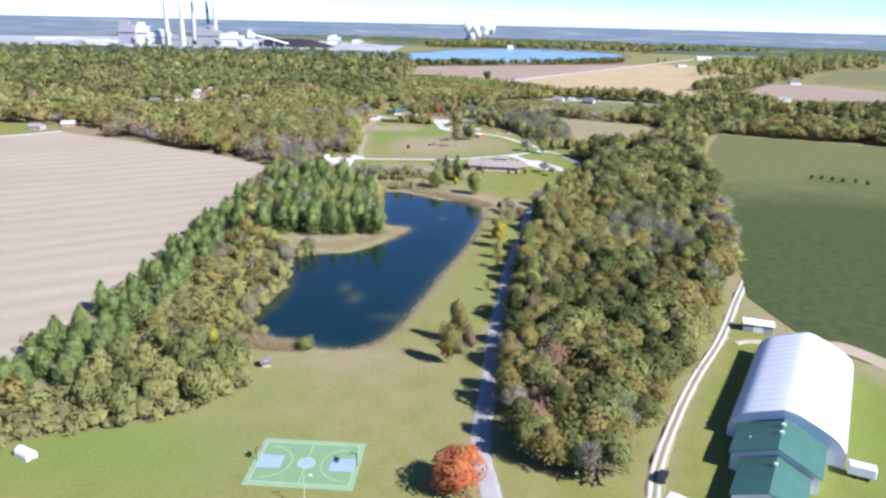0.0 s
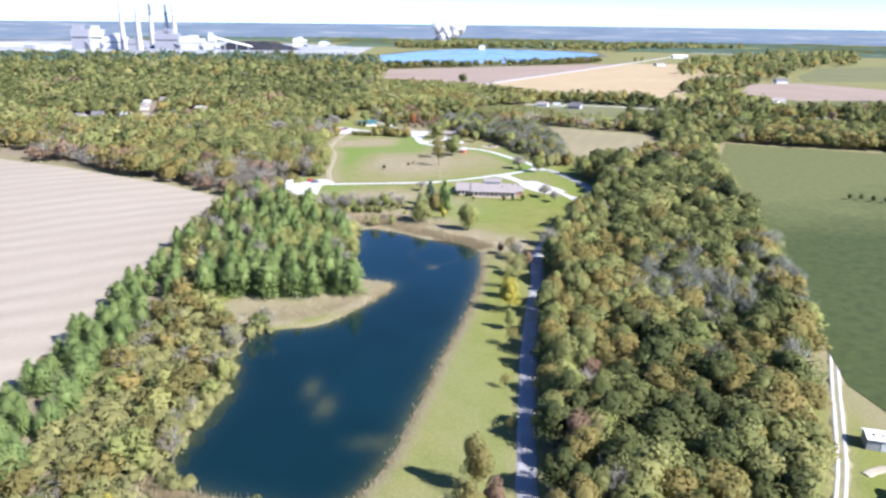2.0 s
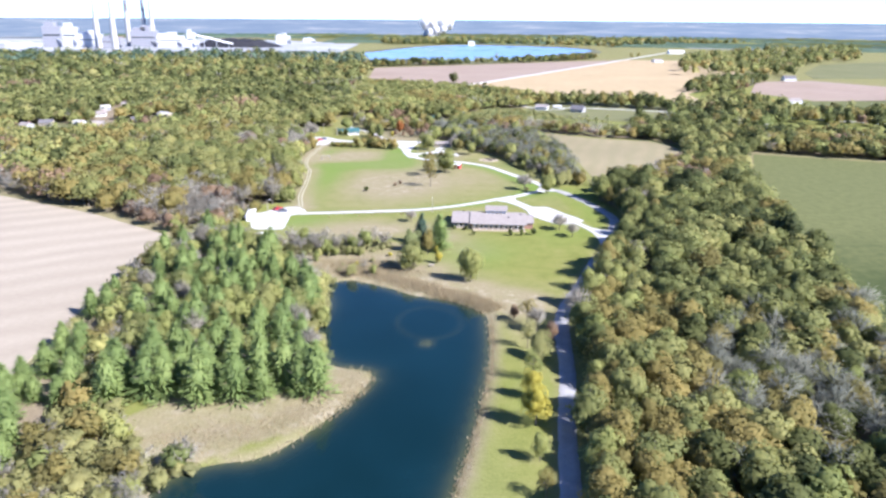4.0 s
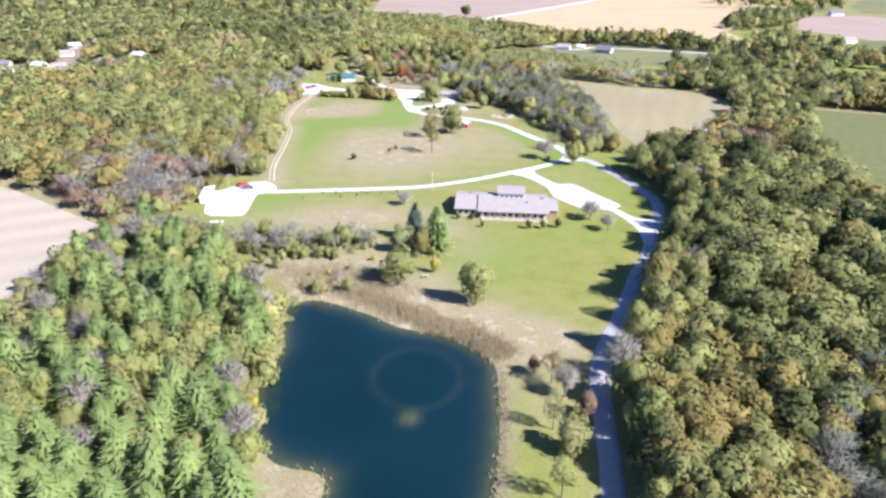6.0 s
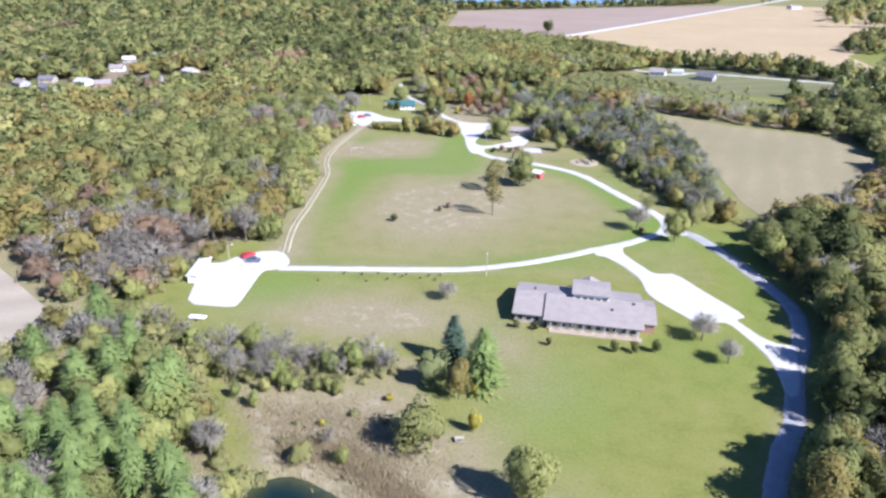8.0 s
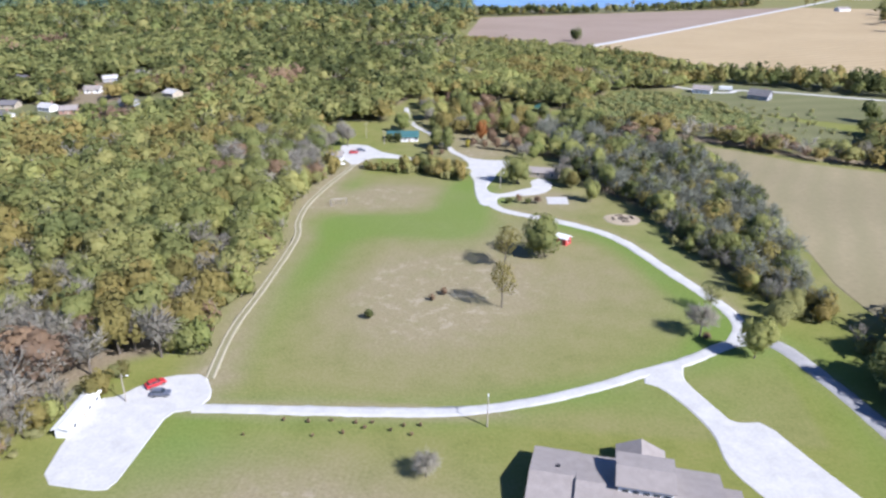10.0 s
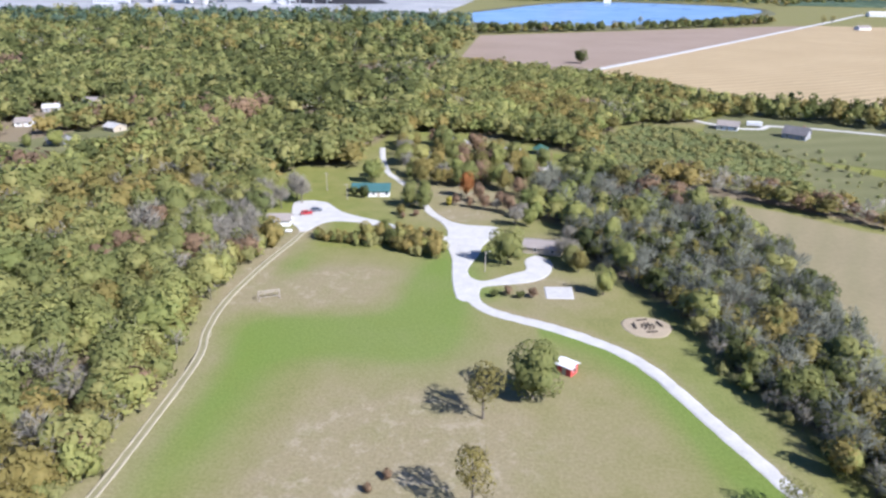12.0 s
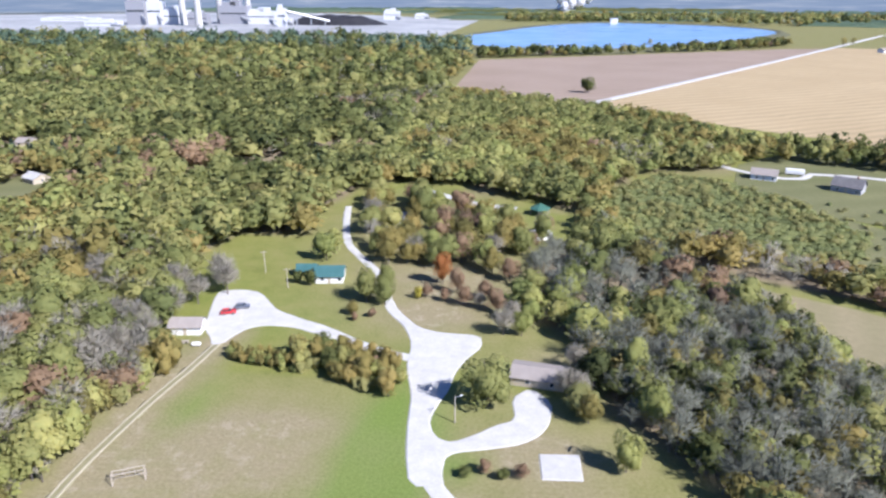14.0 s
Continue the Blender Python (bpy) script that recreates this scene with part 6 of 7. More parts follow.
for gx in (-1.0, 1.0):
    part("back_bar", tube(bmesh.new(), (gx, 1.3, 2.6), (gx, 2.4, 0.06), 0.06, 0.06, 6), POLEWOOD, goal)
tank = empty("gas_tank", pose(-70.3, 650.2, 0, 0, 0, 12), "white round-ended tank on dark feet on the dry lawn", "tank")
part("shell", tube(tube(tube(bmesh.new(), (-1.0, 0, 0.75), (1.0, 0, 0.75), 0.55, 0.55, 12), (1.0, 0, 0.75), (1.3, 0, 0.75), 0.55, 0.2, 12), (-1.0, 0, 0.75), (-1.3, 0, 0.75), 0.55, 0.2, 12), WHITE, tank)
for gx in (-0.7, 0.7):
    part("foot", box(bmesh.new(), gx - 0.1, gx + 0.1, -0.4, 0.4, 0, 0.3), CHAR, tank)
cart = empty("flat_trailer", pose(-68, 430.8, 0, 0, 0, -3), "white flat trailer on the grass by the brush", "trailer")
part("deck", box(bmesh.new(), -2.2, 2.2, -0.9, 0.9, 0.55, 0.85, 0.05), WHITE, cart)
for yy in (-0.95, 0.95):
    part("wheel", tube(bmesh.new(), (0, yy - 0.1, 0.33), (0, yy + 0.1, 0.33), 0.33, 0.33, 12), BLACK, cart, "black wheel")
for bx, by, br in ((3.5, 388, 10), (-74, 651.5, 25)):
    bench = empty("picnic_table", pose(bx, by, 0, 0, 0, br), "weathered wooden picnic table", "table", "picnic tables")
    part("top", box(bmesh.new(), -1.0, 1.0, -0.4, 0.4, 0.7, 0.76), POLEWOOD, bench)
    for yy in (-0.75, 0.75):
        part("seat", box(bmesh.new(), -1.0, 1.0, yy - 0.13, yy + 0.13, 0.42, 0.47), POLEWOOD, bench)
    for xx in (-0.7, 0.7):
        part("trestle", box(bmesh.new(), xx - 0.05, xx + 0.05, -0.8, 0.8, 0, 0.7), POLEWOOD, bench)


# ---- reservoir and power station ----
def bank(name, line, outer, inner, top, water, mat, label):
    """A ring dike: grass outer slope, flat crest, inner slope down to the water."""
    c = line.mean(0)
    d = (line - c) / np.linalg.norm(line - c, axis=1)[:, None]
    rings = [np.column_stack([line + d * o, np.full(len(line), z)]) for o, z in ((outer, -0.3), (outer * 0.35, top), (outer * 0.1, top), (-inner, water - 0.5))]
    n = len(line)
    quads = [(r * n + k, r * n + (k + 1) % n, (r + 1) * n + (k + 1) % n, (r + 1) * n + k) for r in range(3) for k in range(n)]
    setting(name, mesh_from(name, np.concatenate(rings), quads, np.full(len(quads), 4), [mat]), label, "embankment")


DIKE = plain("dike_grass", (0.06, 0.065, 0.035), (0.12, 0.115, 0.06), 0.95, 0.02, grain=0.3)
bank("reservoir_dike", RESERVOIR, 26, 8, 5.0, 3.2, DIKE, "dark grassy dike round the reservoir")
sheet("reservoir_water", RESERVOIR, 3.2, FARWATER, "bright blue reservoir water", "water")
intake = empty("intake_house", pose(205, 2380, 0), "white intake house at the reservoir's edge", "building")
part("wall", box(bmesh.new(), -9, 9, -7, 7, 0, 16), WHITE, intake)
part("roof", box(bmesh.new(), -9.6, 9.6, -7.6, 7.6, 16, 17), GREYROOF, intake)


def stack(x, y, h, r, sooty):
    ob = empty("chimney_stack", pose(x, y, 0), "tall %s power station chimney" % ("concrete and dark-topped" if sooty else "pale concrete"), "chimney", "chimneys of the power station")
    part("shaft", tube(bmesh.new(), (0, 0, 0), (0, 0, h * 0.74), r, r * 0.66, 20), CONCRETE, ob)
    part("upper_shaft", tube(bmesh.new(), (0, 0, h * 0.74), (0, 0, h), r * 0.64, r * 0.5, 20), STACKTOP if sooty else CONCRETE, ob)
    part("gallery", tube(bmesh.new(), (0, 0, h * 0.735), (0, 0, h * 0.75), r * 0.9, r * 0.9, 20), STEEL, ob, "steel gallery")
    part("cap", tube(bmesh.new(), (0, 0, h), (0, 0, h + 1.5), r * 0.56, r * 0.56, 20), STEEL, ob)


for x, y, h, r, sooty in ((-842, 2186, 127, 9, False), (-777, 2132, 120, 9, False), (-806, 2317, 128, 9, True), (-800, 2438, 131, 9, True), (-771, 2420, 129, 9, False)):
    stack(x, y, h, r, sooty)
PALECLAD = ribbed("pale_cladding", (0.42, 0.43, 0.45), (0.55, 0.55, 0.56), 3.0)
GREYCLAD = ribbed("grey_cladding", (0.2, 0.2, 0.22), (0.28, 0.28, 0.3), 3.0)


def works(x, y, w, d, h, mat, label, steps=2):
    """A power-station block: body, stepped upper storey, window band, rooftop plant, ducts."""
    ob = empty("power_station_block", pose(x, y, 0, 0, 0, 8), label, "industrial building", "blocks of the power station")
    part("body", box(bmesh.new(), -w / 2, w / 2, -d / 2, d / 2, 0, h), mat, ob)
    part("window_band", box(bmesh.new(), -w * 0.45, w * 0.45, -d / 2 - 0.3, -d / 2 - 0.05, h * 0.55, h * 0.62), GLASS, ob, "dark window band")
    for k in range(steps):
        ww = w * (0.5 - 0.16 * k)
        part("upper_block", box(bmesh.new(), -w * 0.4 + k * w * 0.3, -w * 0.4 + k * w * 0.3 + ww, -d * 0.35, d * 0.35, h + 0.01, h * (1.2 + 0.12 * k)), mat, ob)
    part("duct", tube(bmesh.new(), (w * 0.3, -d / 2, h * 0.4), (w * 0.62, -d * 0.7, h * 0.2), 3, 3, 10), STEEL, ob, "steel duct")
    return ob


works(-965, 2205, 46, 50, 56, GREYCLAD, "tall grey boiler house of the power station", 1)
works(-925, 2215, 34, 40, 54, PALECLAD, "pale boiler house of the power station", 1)
works(-880, 2230, 60, 40, 34, PALECLAD, "pale turbine hall of the power station")
works(-815, 2210, 50, 34, 26, GREYCLAD, "grey plant block between the chimneys")
works(-745, 2270, 70, 40, 44, GREYCLAD, "grey boiler block of the power station")
works(-680, 2290, 74, 44, 30, PALECLAD, "pale plant hall of the power station")
works(-612, 2250, 44, 26, 16, PALECLAD, "low pale plant building")
works(-1010, 2120, 80, 30, 12, PALECLAD, "low pale storehouse of the power station")
works(-585, 2165, 20, 18, 42, PALECLAD, "pale coal transfer tower", 1)
works(-400, 2560, 46, 26, 24, PALECLAD, "distant pale industrial building")
works(-330, 2660, 40, 24, 12, PALECLAD, "distant low industrial building")
works(-1250, 2350, 150, 30, 8, PALECLAD, "long low pale storehouse")
conv = empty("coal_conveyor", pose(-585, 2165, 0), "long inclined coal conveyor", "conveyor")
part("gallery", tube(bmesh.new(), (0, 0, 38), (95, 70, 10), 3, 3, 6), STEEL, conv)
for f in (0.3, 0.6, 0.9):
    part("trestle", tube(bmesh.new(), (95 * f, 70 * f, 0), (95 * f, 70 * f, 38 - 28 * f - 2), 1.4, 1.0, 6), STEEL, conv)


def mound(name, x, y, a, b, h, mat, label, category):
    g = np.linspace(-1, 1, 25)
    u, v = np.meshgrid(g, g)
    r = np.clip(1 - np.hypot(u, v), 0, 1)
    z = h * np.minimum(r * 2.2, 1) * (0.85 + 0.15 * np.sin(u * 9) * np.cos(v * 7)) - 0.4
    i = np.arange(625).reshape(25, 25)
    q = np.stack([i[:-1, :-1], i[:-1, 1:], i[1:, 1:], i[1:, :-1]], -1).reshape(-1, 4)
    return tagged(new(name, mesh_from(name, np.stack([x + u * a, y + v * b, z], -1).reshape(-1, 3), q, np.full(len(q), 4), [mat])), label, category)


mound("coal_pile", -490, 2290, 135, 60, 24, plain("coal", (0.01, 0.01, 0.014), (0.03, 0.03, 0.035), 0.8, 0.05), "long black coal pile of the power station", "coal pile")
bpy.data.objects["coal_pile"]["kind"] = "stuff"
# steam drifting from a distant cooling stack
STEAM = foliage("steam", [(0.82, 0.82, 0.82), (0.86, 0.86, 0.86)], 0.5)
bm = bmesh.new()
for k in range(110):
    f = k / 109
    m = Matrix.Translation((104 + 60 * f + rng.normal(0, 6 + 24 * f), 3300 + rng.normal(0, 14), 4 + 62 * f)) @ Matrix.Scale(10 + 10 * f + rng.uniform(0, 6), 4)
    bmesh.ops.create_icosphere(bm, subdivisions=2, radius=1.0, matrix=m)
for v in bm.verts:
    v.co += noise.noise_vector(v.co * 0.08) * 7
me = bpy.data.meshes.new("steam_plume")
bm.to_mesh(me)
bm.free()
me.materials.append(STEAM)
me.shade_smooth()
tagged(new("steam_plume", me), "white steam plume drifting over the flats", "steam", kind="stuff")


# ---- single trees and shrubs of the park ----
def single(kind, x, y, height, label, seed, wide=1.0, name="tree", category="tree", group=""):
    return tree(kind, x, y, height / {"scarlet_low": 11.8, "olive_thin": 12.2, "willow_thin": 12.2, "lime_thin": 12.2, "oak_low": 11.8, "dark_low": 11.8, "olive_low": 11.8, "lime_low": 11.8, "rust_low": 11.8, "gold_low": 11.8, "oak": 12.8, "dark": 12.8, "olive": 12.0, "lime": 11.6, "gold": 11.2, "rust": 11.4, "orange": 11.4, "scarlet": 11.4, "grey": 12.6, "brush": 4.0, "scrub": 4.0, "willow": 6.8, "pine": 15.6, "spruce": 15.6}[kind],
                label, category, group, seed, name, wide * (0.84 if kind in ("oak", "dark", "olive", "lime", "gold", "rust", "orange") else 1.0), fine=True)


single("scarlet_low", 3.9, 117.5, 11.5, "scarlet and orange maple beside the lane", 1, 1.38)
single("olive_low", 2.2, 173, 14, "tall tan-gold tree beside the lane", 2, 0.62)
single("olive", 5.0, 186, 13, "tan-brown tree beside the lane", 3, 0.7)
single("rust", 8.0, 179, 9, "rust-brown tree beside the lane", 4, 0.8)
single("grey", 19.5, 138, 11, "bare grey tree at the wood's edge", 5, 0.8)
for k, (bx, by, h, kind) in enumerate(((61.5, 358, 16, "oak"), (66.5, 371, 15, "olive"), (71.5, 383, 16, "oak"), (54, 345, 15, "lime"), (93.5, 410, 15, "dark"))):
    single(kind, bx, by, h, "tall leafy tree at the bend of the lane", 90 + k, 0.95, group="tall trees at the lane's bend")
single("lime", 26, 128, 7, "yellow-green young tree at the wood's edge", 6, 0.7)
single("grey", 31, 122, 11, "bare grey tree at the wood's edge", 7, 0.8)
single("gold", 23.6, 278, 11, "bright yellow tree beside the lane", 8, 0.85)
single("gold", 24.6, 290, 9, "bright yellow tree beside the lane", 9, 0.8)
single("lime", 22.0, 264, 8, "pale yellow-green tree beside the lane", 10, 0.7)
single("willow", 30.3, 311, 9.5, "pale cream-leaved tree beside the lane", 11, 0.8)
for k, (bx, by, h, kind) in enumerate(((21.0, 252, 7, "olive_thin"), (26.6, 299, 9, "lime_thin"), (28.5, 318, 8.5, "willow_thin"), (14.8, 206, 5, "olive_thin"), (31.0, 334, 9, "olive_thin"), (16.0, 228, 4.5, "olive_thin"))):
    single(kind, bx, by, h, "thin %s tree between lane and pond" % {"olive_thin": "tan", "lime_thin": "yellow-green", "willow_thin": "cream-leaved"}[kind], 50 + k, 0.9, group="trees between lane and pond")
single("grey", 33.0, 329, 9, "bare pinkish tree between pond and lane", 12, 1.0)
single("rust", 36.0, 322, 6.5, "russet shrubby tree beside the lane", 13, 1.0)
single("rust", 27.5, 338, 5.0, "russet small tree by the pond", 13, 1.0)
single("lime_low", 17.0, 371.5, 14.2, "bright yellow-green tree on the lawn by the pond", 14, 0.95)
single("oak_low", -4.2, 385.5, 12.5, "dull green round tree by the reeds", 15, 1.2)
single("willow", -26.2, 378.5, 5.6, "pale sage-green bush at the water", 71, 0.95, "bush", "bush")
single("lime_low", -18.1, 378.5, 5.2, "yellow-green bush at the water", 72, 0.8, "bush", "bush")
single("gold_low", -24.8, 390, 1.8, "bright yellow small bush in the reeds", 73, 1.0, "bush", "bush")
single("gold_low", -12.3, 400, 2.0, "bright yellow small bush by the thicket", 74, 1.2, "bush", "bush")
single("pine", 7.5, 407, 15.5, "green pine beside the lodge lawn", 16, 1.5, "pine_tree")
single("spruce", 0.6, 416, 13.5, "dark green pine beside the lodge lawn", 17, 1.2, "pine_tree")
single("olive", 2.5, 402, 10, "tan autumn tree among the pines", 18, 0.8)
single("scrub", -3.2, 407, 9, "sage-green tree by the brush", 19, 0.62)
single("gold_low", 6.2, 391, 5.5, "bright yellow shrub by the reeds", 20, 0.75, "shrub", "shrub")
single("gold_low", 6.0, 403.6, 3.5, "bright yellow shrub by the reeds", 21, 0.8, "shrub", "shrub")
for k, (bx, by, h) in enumerate(((39.4, 425.4, 3.4), (44.2, 425.4, 3.4), (49.6, 426.4, 3.8))):
    single("dark_low", bx, by, h, "clipped green conifer before the lodge", k, 0.95, "shrub", "shrub", "shrubs before the lodge")
single("dark_low", 23.6, 427, 2.4, "small green shrub before the lodge", 3, 0.9, "shrub", "shrub", "shrubs before the lodge")
single("dark_low", 15.6, 435, 2.4, "small green shrub at the lodge wall", 4, 1.3, "shrub", "shrub", "shrubs before the lodge")
single("dark_low", 20.6, 434.6, 2.2, "small green shrub at the lodge wall", 5, 1.3, "shrub", "shrub", "shrubs before the lodge")
single("grey", 62.5, 433.4, 8, "bare grey tree on the lodge lawn", 22, 1.5)
single("grey", 66, 423, 7, "bare grey tree on the lodge lawn", 23, 1.3)
single("grey", -3.5, 449, 6, "small bare tree on the lawn", 24, 1.5)
single("lime_low", 70, 499.5, 12.5, "yellow-green tree at the lane fork", 25, 0.95)
single("willow", 80, 516, 10, "pale yellow-green tree by the lane fork", 26, 0.95)
single("willow", 86, 522, 9, "pale yellow-green tree by the lane fork", 27, 0.95)
single("grey", 59.2, 509, 10, "bare pinkish tree on the lawn by the fork", 28, 1.35)
single("rust_low", 60.5, 507.4, 2.2, "low brown bush under the bare tree", 13, 1.6, "bush", "bush")
single("willow_thin", 64.8, 523, 9, "pale yellow-green small tree beside the lane", 29, 1.1)
single("olive_thin", 8.0, 518.6, 15, "tall half-bare olive tree on the lawn", 30, 0.85)
single("olive_thin", 8.0, 546, 14, "half-bare olive-brown tree on the lawn", 31, 1.1)
single("oak_low", 18.6, 555, 14.5, "full green tree on the lawn by the red shed", 32, 1.32)
single("dark_low", -27, 508, 3.2, "small dark green bush on the dry lawn", 6, 1.2, "bush", "bush")
single("rust_low", -8.6, 524.4, 2.4, "small brown bush on the dry lawn", 7, 1.3, "bush", "bush")
single("rust_low", -11.6, 520.4, 2.2, "small brown bush on the dry lawn", 8, 1.3, "bush", "bush")
single("oak_low", 10.2, 632, 15, "full green tree on the gravel island", 33, 1.12)
single("dark_low", 7.2, 606.5, 2.6, "low green shrub on the grass island", 9, 1.6, "shrub", "shrub")
single("dark_low", 15.0, 606.5, 2.6, "low green shrub on the grass island", 10, 1.6, "shrub", "shrub")
single("rust", 11.3, 608, 3.2, "reddish half-bare shrub on the grass island", 11, 1.3, "shrub", "shrub")
single("rust", 18.6, 607.6, 3.4, "reddish half-bare shrub on the grass island", 12, 1.3, "shrub", "shrub")
single("orange", -9.4, 701, 12, "bright orange maple in the glade", 34, 0.8)
single("rust", -4, 694, 9, "russet tree in the glade", 35, 0.8)
single("rust", 5, 691, 7, "dark red shrubby tree in the glade", 36, 1.1)
single("gold_low", -15.6, 688.5, 4.5, "bright yellow shrub in the glade", 37, 0.9, "shrub", "shrub")
single("grey", 14, 676, 8, "bare grey tree by the gravel lot", 38, 1.0)
for k, (bx, by, h, kind) in enumerate(((-31.5, 671, 3, "rust_low"), (-27, 674, 3.2, "rust_low"), (-13, 690, 5, "rust"), (-7, 688, 4.5, "rust"), (-1, 686, 7, "rust"), (4, 684, 6, "grey"), (9, 682, 8, "rust"), (-14, 715, 10, "oak"), (-4, 722, 11, "oak"), (6, 712, 10, "olive"), (12, 706, 9, "rust"), (-24, 717, 8, "olive"), (-38, 726, 7, "oak"), (-30, 738, 9, "oak"))):
    single(kind, bx, by, h, {"rust_low": "low brown bush in the glade", "rust": "russet half-bare tree in the glade", "grey": "bare pinkish tree in the glade", "oak": "full green tree in the glade", "olive": "olive-brown tree in the glade"}[kind], 110 + k, 1.1, "bush" if kind == "rust_low" else "tree", "bush" if kind == "rust_low" else "tree", group="trees of the glade")
single("oak", -31, 684, 13, "full green tree beside the cabin", 39, 1.0)
single("oak", -26, 690, 11, "full green tree beside the cabin", 40, 1.0)
single("olive_low", -33, 675, 5, "small brown shrub beside the cabin", 41, 1.2, "shrub", "shrub")
single("grey", 31, 650, 9, "bare grey tree by the gravel spur", 42, 1.0)
single("grey", 31, 637, 8.5, "bare grey tree by the gravel spur", 43, 1.1)
single("dark", 88, 700, 6, "dark green tree at the hay field's edge", 44, 1.0)
single("oak_low", -38.5, 179.5, 4.8, "round green bush at the pond's end", 45, 1.5, "bush", "bush")
for k, (bx, by, h) in enumerate(((-67.8, 176.5, 7.5), (-64, 177.5, 7.5), (-71.5, 178, 6.5))):
    single("gold_low", bx, by, h, "bright yellow young tree among the brush", k, 0.6)
single("grey", -33, 318, 7, "bare white-barked tree at the pond", 46, 0.8)
single("grey", -36, 313, 8, "bare white-barked tree at the pond", 47, 0.8)
single("gold_low", -33, 326, 4, "yellow shrub at the pond's edge", 48, 0.9, "shrub", "shrub")
single("dark_low", 65, 1153, 15, "lone dark tree in the bare field", 49, 1.3)
single("dark", 5, 1055, 13, "lone dark tree at the field's edge", 50, 0.9)
for k, (bx, by) in enumerate(((229, 429), (234, 427), (239, 424), (244, 421), (250, 418), (255, 414))):
    single("dark", bx, by, 4.0, "small dark tree in the pasture", k, 1.1, group="trees in the pasture")
for k, (bx, by) in enumerate(((190, 1650), (320, 1640), (335, 1655), (350, 1640), (500, 1720), (520, 1735))):
    single("olive_thin", bx, by, 17, "thin tree by the far lane", k, 0.8)
for k, (bx, by) in enumerate(((-42, 456.5), (-35.5, 462.2), (-30.2, 462.3), (-25.4, 463.2), (-20.2, 463.0), (-18, 461.6), (-16.8, 463.6), (-10, 463.2), (-6.6, 463.8), (-28, 458), (-22, 459.5), (-8, 460.5), (-12.5, 461.5))):
    single("rust_low", bx, by, 1.1 if k % 3 else 0.9, "low dark rounded shrub beside the lane", k, 1.0, "shrub", "shrub", "shrubs beside the lane")
for k, (bx, by, h) in enumerate(((-258, 824, 13), (-251, 833, 12), (-245, 842, 13), (-264, 832, 11), (-238, 834, 12), (-271, 893, 15), (-262, 898, 14), (-224, 822, 11), (-230, 829, 12), (-191, 818, 16), (-205, 832, 11), (-270, 842, 12), (-192, 866, 12), (-88, 794, 12), (-98, 850, 13), (-91, 832, 12), (-85, 799, 10))):
    single("spruce", bx, by, h, "dark blue-green spruce by the western houses" if bx < -150 else "dark blue-green spruce in the wood", k, 1.15, "spruce_tree", "tree", "spruces of the western wood")
for k, (bx, by, h) in enumerate(((-224, 834, 11), (-300, 866, 9), (-234, 758, 11), (-217, 748, 9), (-285, 716, 6), (-330, 742, 7), (-250, 756, 8))):
    single("lime_low", bx, by, h, "pale yellow-green tree by the western houses", 80 + k, 1.15, group="pale trees of the clearing")
woods("loop_hedge", rng, scatter(rng, [(-40, 640), (-28, 636), (-20, 633), (-13, 632), (-11, 638), (-13, 648), (-18, 651), (-30, 650), (-42, 651)], 3.0), ["olive_low", "willow", "rust_low", "lime_low", "dark_low"], [0.34, 0.34, 0.05, 0.12, 0.15], 0.8, "mixed brown and green hedge along the lane", (0.4, 0.62))
woods("loop_bushes", rng, scatter(rng, [(-61, 647), (-57, 644), (-47, 641), (-39, 640), (-40, 647), (-50, 650), (-58, 650)], 2.4), ["olive_low", "lime_low"], [0.6, 0.4], 0.6, "low olive bushes along the lane", (0.22, 0.34))
woods("pond_thicket", rng, scatter(rng, [(-64, 424), (-48, 420), (-34, 416), (-18, 418), (-11, 415), (-12, 408), (-20, 404), (-30, 402), (-44, 401), (-58, 408)], 2.9), ["brush", "grey", "willow", "lime_low"], [0.42, 0.34, 0.18, 0.06], 0.6, "grey and tan thicket north of the pond", (0.45, 0.75))
woods("shore_bushes", rng, np.array([(-34, 401.5), (-36.5, 402.5), (-29, 402), (-24, 401.5), (-26.5, 402.5), (-40, 400.5), (-46, 398), (-48, 392), (-45, 386), (-43, 380), (-41, 395)]), ["oak_low", "lime_low"], [0.55, 0.45], 0.9, "green and yellow-green bushes by the pond", (0.3, 0.45))
shore = np.array([p for p in POND if (p[0] < -45 and 188 < p[1] < 266) or (p[0] < -30 and 316 < p[1] < 372)])
shore = np.concatenate([shore + rng.normal(0, 0.8, shore.shape) + (dx, 0) for dx in (-0.2, -1.8, -3.4)])
woods("bank_brush", rng, shore, ["willow", "brush", "grey", "lime_low"], [0.42, 0.42, 0.06, 0.1], 0.6, "tan and yellow-green brush along the water", (0.5, 0.85), lift=lambda x, y: -0.5)
for k, (bx, by) in enumerate(((-82.7, 648), (-84, 664), (-88, 652), (-82, 676), (-92, 668), (-80, 690), (-96, 658), (-86, 640), (-90, 680), (-99, 672), (-76, 684), (-101, 650), (-94, 641))):
    single("grey", bx, by, 11 + k % 3, "bare grey tree at the wood's edge by the shed", k, 1.1, group="bare trees by the shed")
glade = scatter(rng, [(-58, 708), (-28, 716), (-8, 712), (12, 716), (24, 738), (32, 772), (8, 786), (-24, 796), (-52, 795), (-58, 770), (-50, 742)], 8.5, 0.2, [(WOODLANE, 5.5), ([(-38, 813), (-26, 806), (-8, 792), (6, 788)], 15), ([(22, 781), (20, 768)], 10), ([(-41, 774), (-35, 758)], 8)])
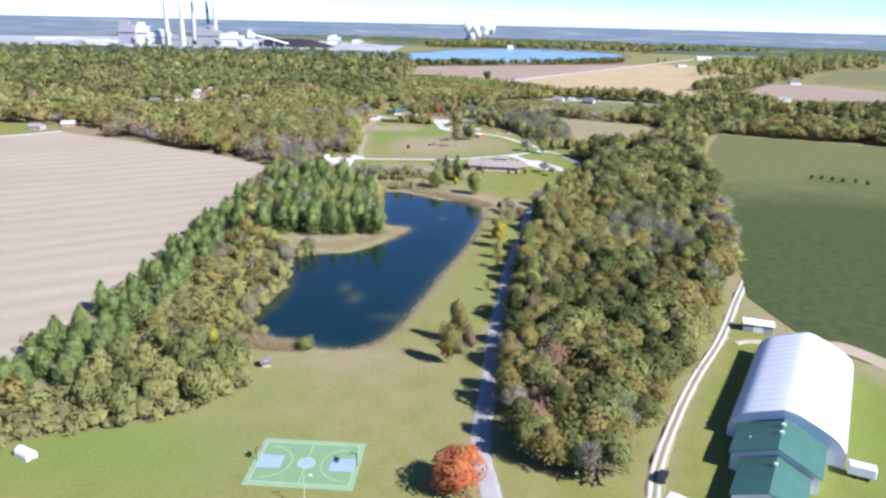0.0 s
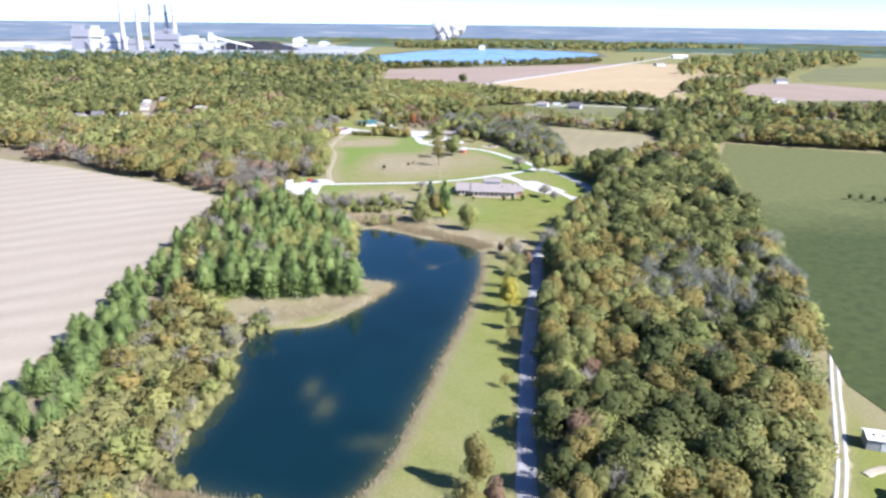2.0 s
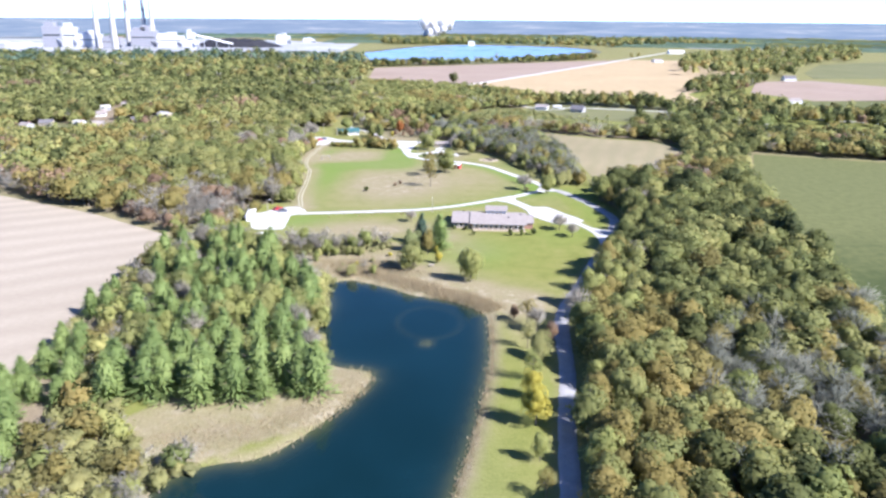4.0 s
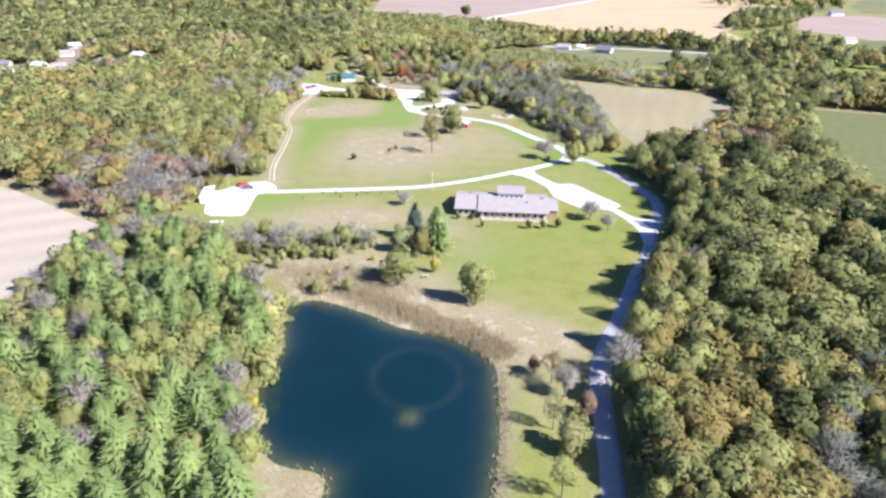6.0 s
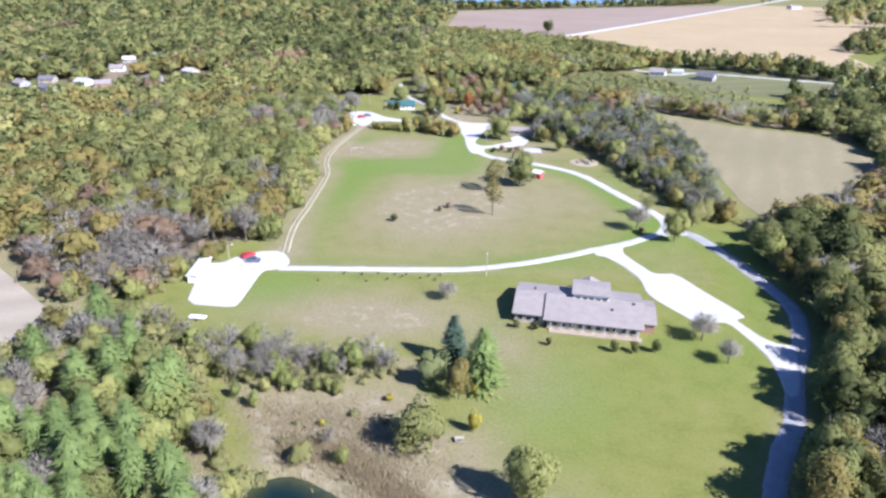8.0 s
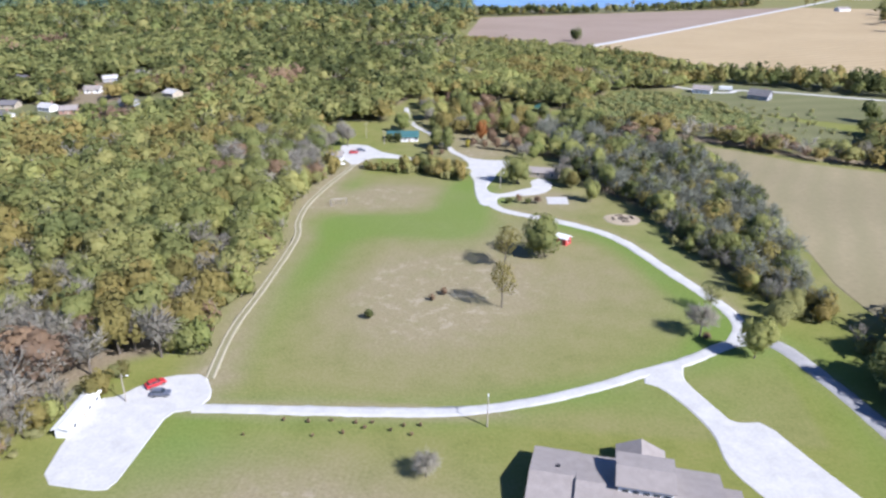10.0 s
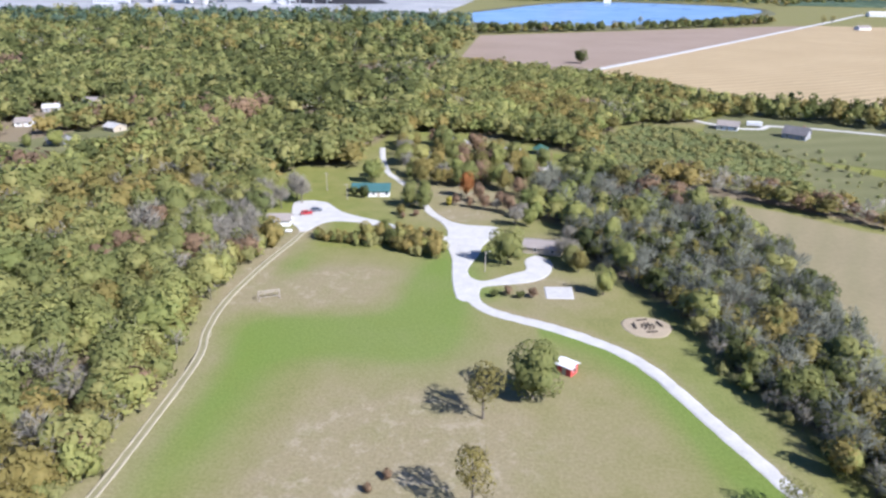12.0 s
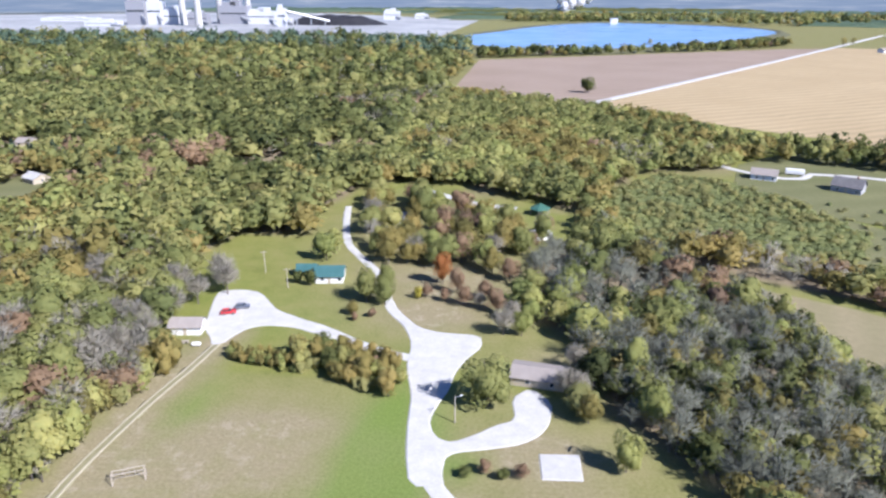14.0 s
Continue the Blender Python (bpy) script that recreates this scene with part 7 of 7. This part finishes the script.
for k, (bx, by, h, kind, w) in enumerate(((28.5, 638, 9, "grey", 1.1), (31, 632, 9.5, "willow", 1.0), (33, 628, 8.5, "olive_low", 1.0), (39.4, 612, 10, "lime_low", 0.9), (47, 628, 12, "lime_low", 0.9), (44.6, 645, 13, "lime", 0.9), (12, 668, 9, "grey", 1.2), (17, 668, 9, "lime_low", 0.9), (-25, 683, 10, "oak_low", 1.0), (-32, 688, 9, "oak_low", 1.0), (-52, 694, 6, "dark_low", 1.0), (-57, 695.5, 5, "dark_low", 1.0))):
    single(kind, bx, by, h, {"grey": "bare grey tree beside the gravel", "willow": "pale leafy tree beside the gravel", "olive_low": "olive bushy tree beside the gravel", "lime_low": "yellow-green bushy tree at the wood's edge", "lime": "yellow-green tree at the wood's edge", "oak_low": "full green tree in the glade", "dark_low": "dark green bush in the glade"}[kind], 60 + k, w)
woods("glade_trees", rng, glade, ["oak", "olive", "lime", "grey", "rust"], [0.3, 0.3, 0.14, 0.16, 0.1], 1.2, "scattered autumn trees of the glade", (0.7, 1.1))
woods("wood_edge_brush", rng, np.concatenate([scatter(rng, poly, 3.2, 0.12, [(NORTH, 5), (MAIN, 5)]) for poly in (
    [(62, 575), (70, 555), (78, 535), (86, 522), (92, 516), (96, 520), (90, 545), (80, 565), (70, 590)],
    [(-84, 440), (-108, 434), (-110, 446), (-86, 458), (-80, 478), (-76, 476)], [(-70, 486), (-66, 520), (-69, 556), (-76, 580), (-80, 580), (-74, 540), (-76, 490)],
    [(94, 506), (110, 512), (150, 504), (150, 498), (108, 498)])]), ["brush", "olive_low", "grey", "willow", "lime_low"], [0.3, 0.2, 0.15, 0.2, 0.15], 0.55, "brush along the edge of the woods", (0.4, 0.75))

edge = np.concatenate([TRACK[::2] - (4.2, 0), (TRACK[::2] - (13, 0))[::-1]])
edge_places = scatter(rng, edge, 4.4, 0.05, [(TRACK, 4.2), (LOOP, 9), (PAD_NORTH + PAD_NORTH[:1], 9)])
edge_places = edge_places[(edge_places[:, 1] < 645) & (edge_places[:, 1] > 482)]
woods("track_edge_trees", rng, edge_places, ["lime_low", "olive_low", "oak_low", "grey", "rust_low", "willow"], [0.25, 0.25, 0.24, 0.1, 0.08, 0.08], 0.45, "leafy trees and bushes along the track", (0.45, 0.95))


def reed_blades(rng, p, hmin, hmax):
    """Upright dry blades in tufts."""
    n = len(p)
    a = rng.uniform(0, 6.283, n)
    h = rng.uniform(hmin, hmax, n)
    w = rng.uniform(0.08, 0.2, n)
    base = np.column_stack([p, np.full(n, -0.5)])
    side = np.stack([np.cos(a), np.sin(a), 0 * a], -1) * w[:, None]
    tip = base + np.stack([rng.normal(0, 0.16, n), rng.normal(0, 0.16, n), h + 0.4], -1)
    return np.stack([base - side, base + side, tip], 1)


def reeds(name, poly_line, width, count, hmin, hmax, label):
    line = np.asarray(poly_line)
    k = rng.integers(0, len(line) - 1, count)
    f = rng.random((count, 1))
    p = line[k] * (1 - f) + line[k + 1] * f + rng.normal(0, 1, (count, 2)) * width * 0.42
    keep = ~inside(p[:, 0], p[:, 1], POND) | (away(p[:, 0], p[:, 1], POND, True) < 1.2)
    return tagged(new(name, tris_mesh(name, reed_blades(rng, p[keep], hmin, hmax), LEAF["reed"])), label, "reeds", kind="stuff")


woods("reed_bushes", rng, np.array([(-24, 390), (-19, 394), (-30, 390), (-31, 384), (-12, 392), (-22, 384)]), ["brush", "grey"], [0.7, 0.3], 0.9, "scattered tan bushes among the reeds", (0.25, 0.45))
reeds("reeds_north", spline([(-30, 382), (-20, 381), (-10, 374), (0, 366), (6, 361), (14, 356), (22, 347)], 1.5), 5.0, 13000, 0.7, 1.6, "tall dry tan reeds along the pond")
reeds("dead_grass_north", spline([(-40, 392), (-30, 391), (-20, 390), (-10, 384), (-4, 378)], 1.5), 12, 9000, 0.3, 0.9, "rough dead grass between thicket and pond")
reeds("reeds_east", spline([(22, 352), (20.5, 335), (18, 312), (10, 276), (1, 246), (-5, 222), (-13, 195), (-21, 183), (-31, 180), (-41, 182)], 1.5), 2.0, 4000, 0.15, 0.5, "low dry grass along the pond bank")
reeds("reeds_west", spline([(-42, 181), (-52, 183), (-60, 192)], 1.5), 4, 4000, 1.0, 2.0, "tall dry reeds at the pond's end")
reeds("dry_grass_spit", spline([(-62, 276), (-50, 276), (-38, 280), (-28, 290), (-20, 302)], 1.5), 9, 7000, 0.2, 0.7, "dry tan grass on the spit")
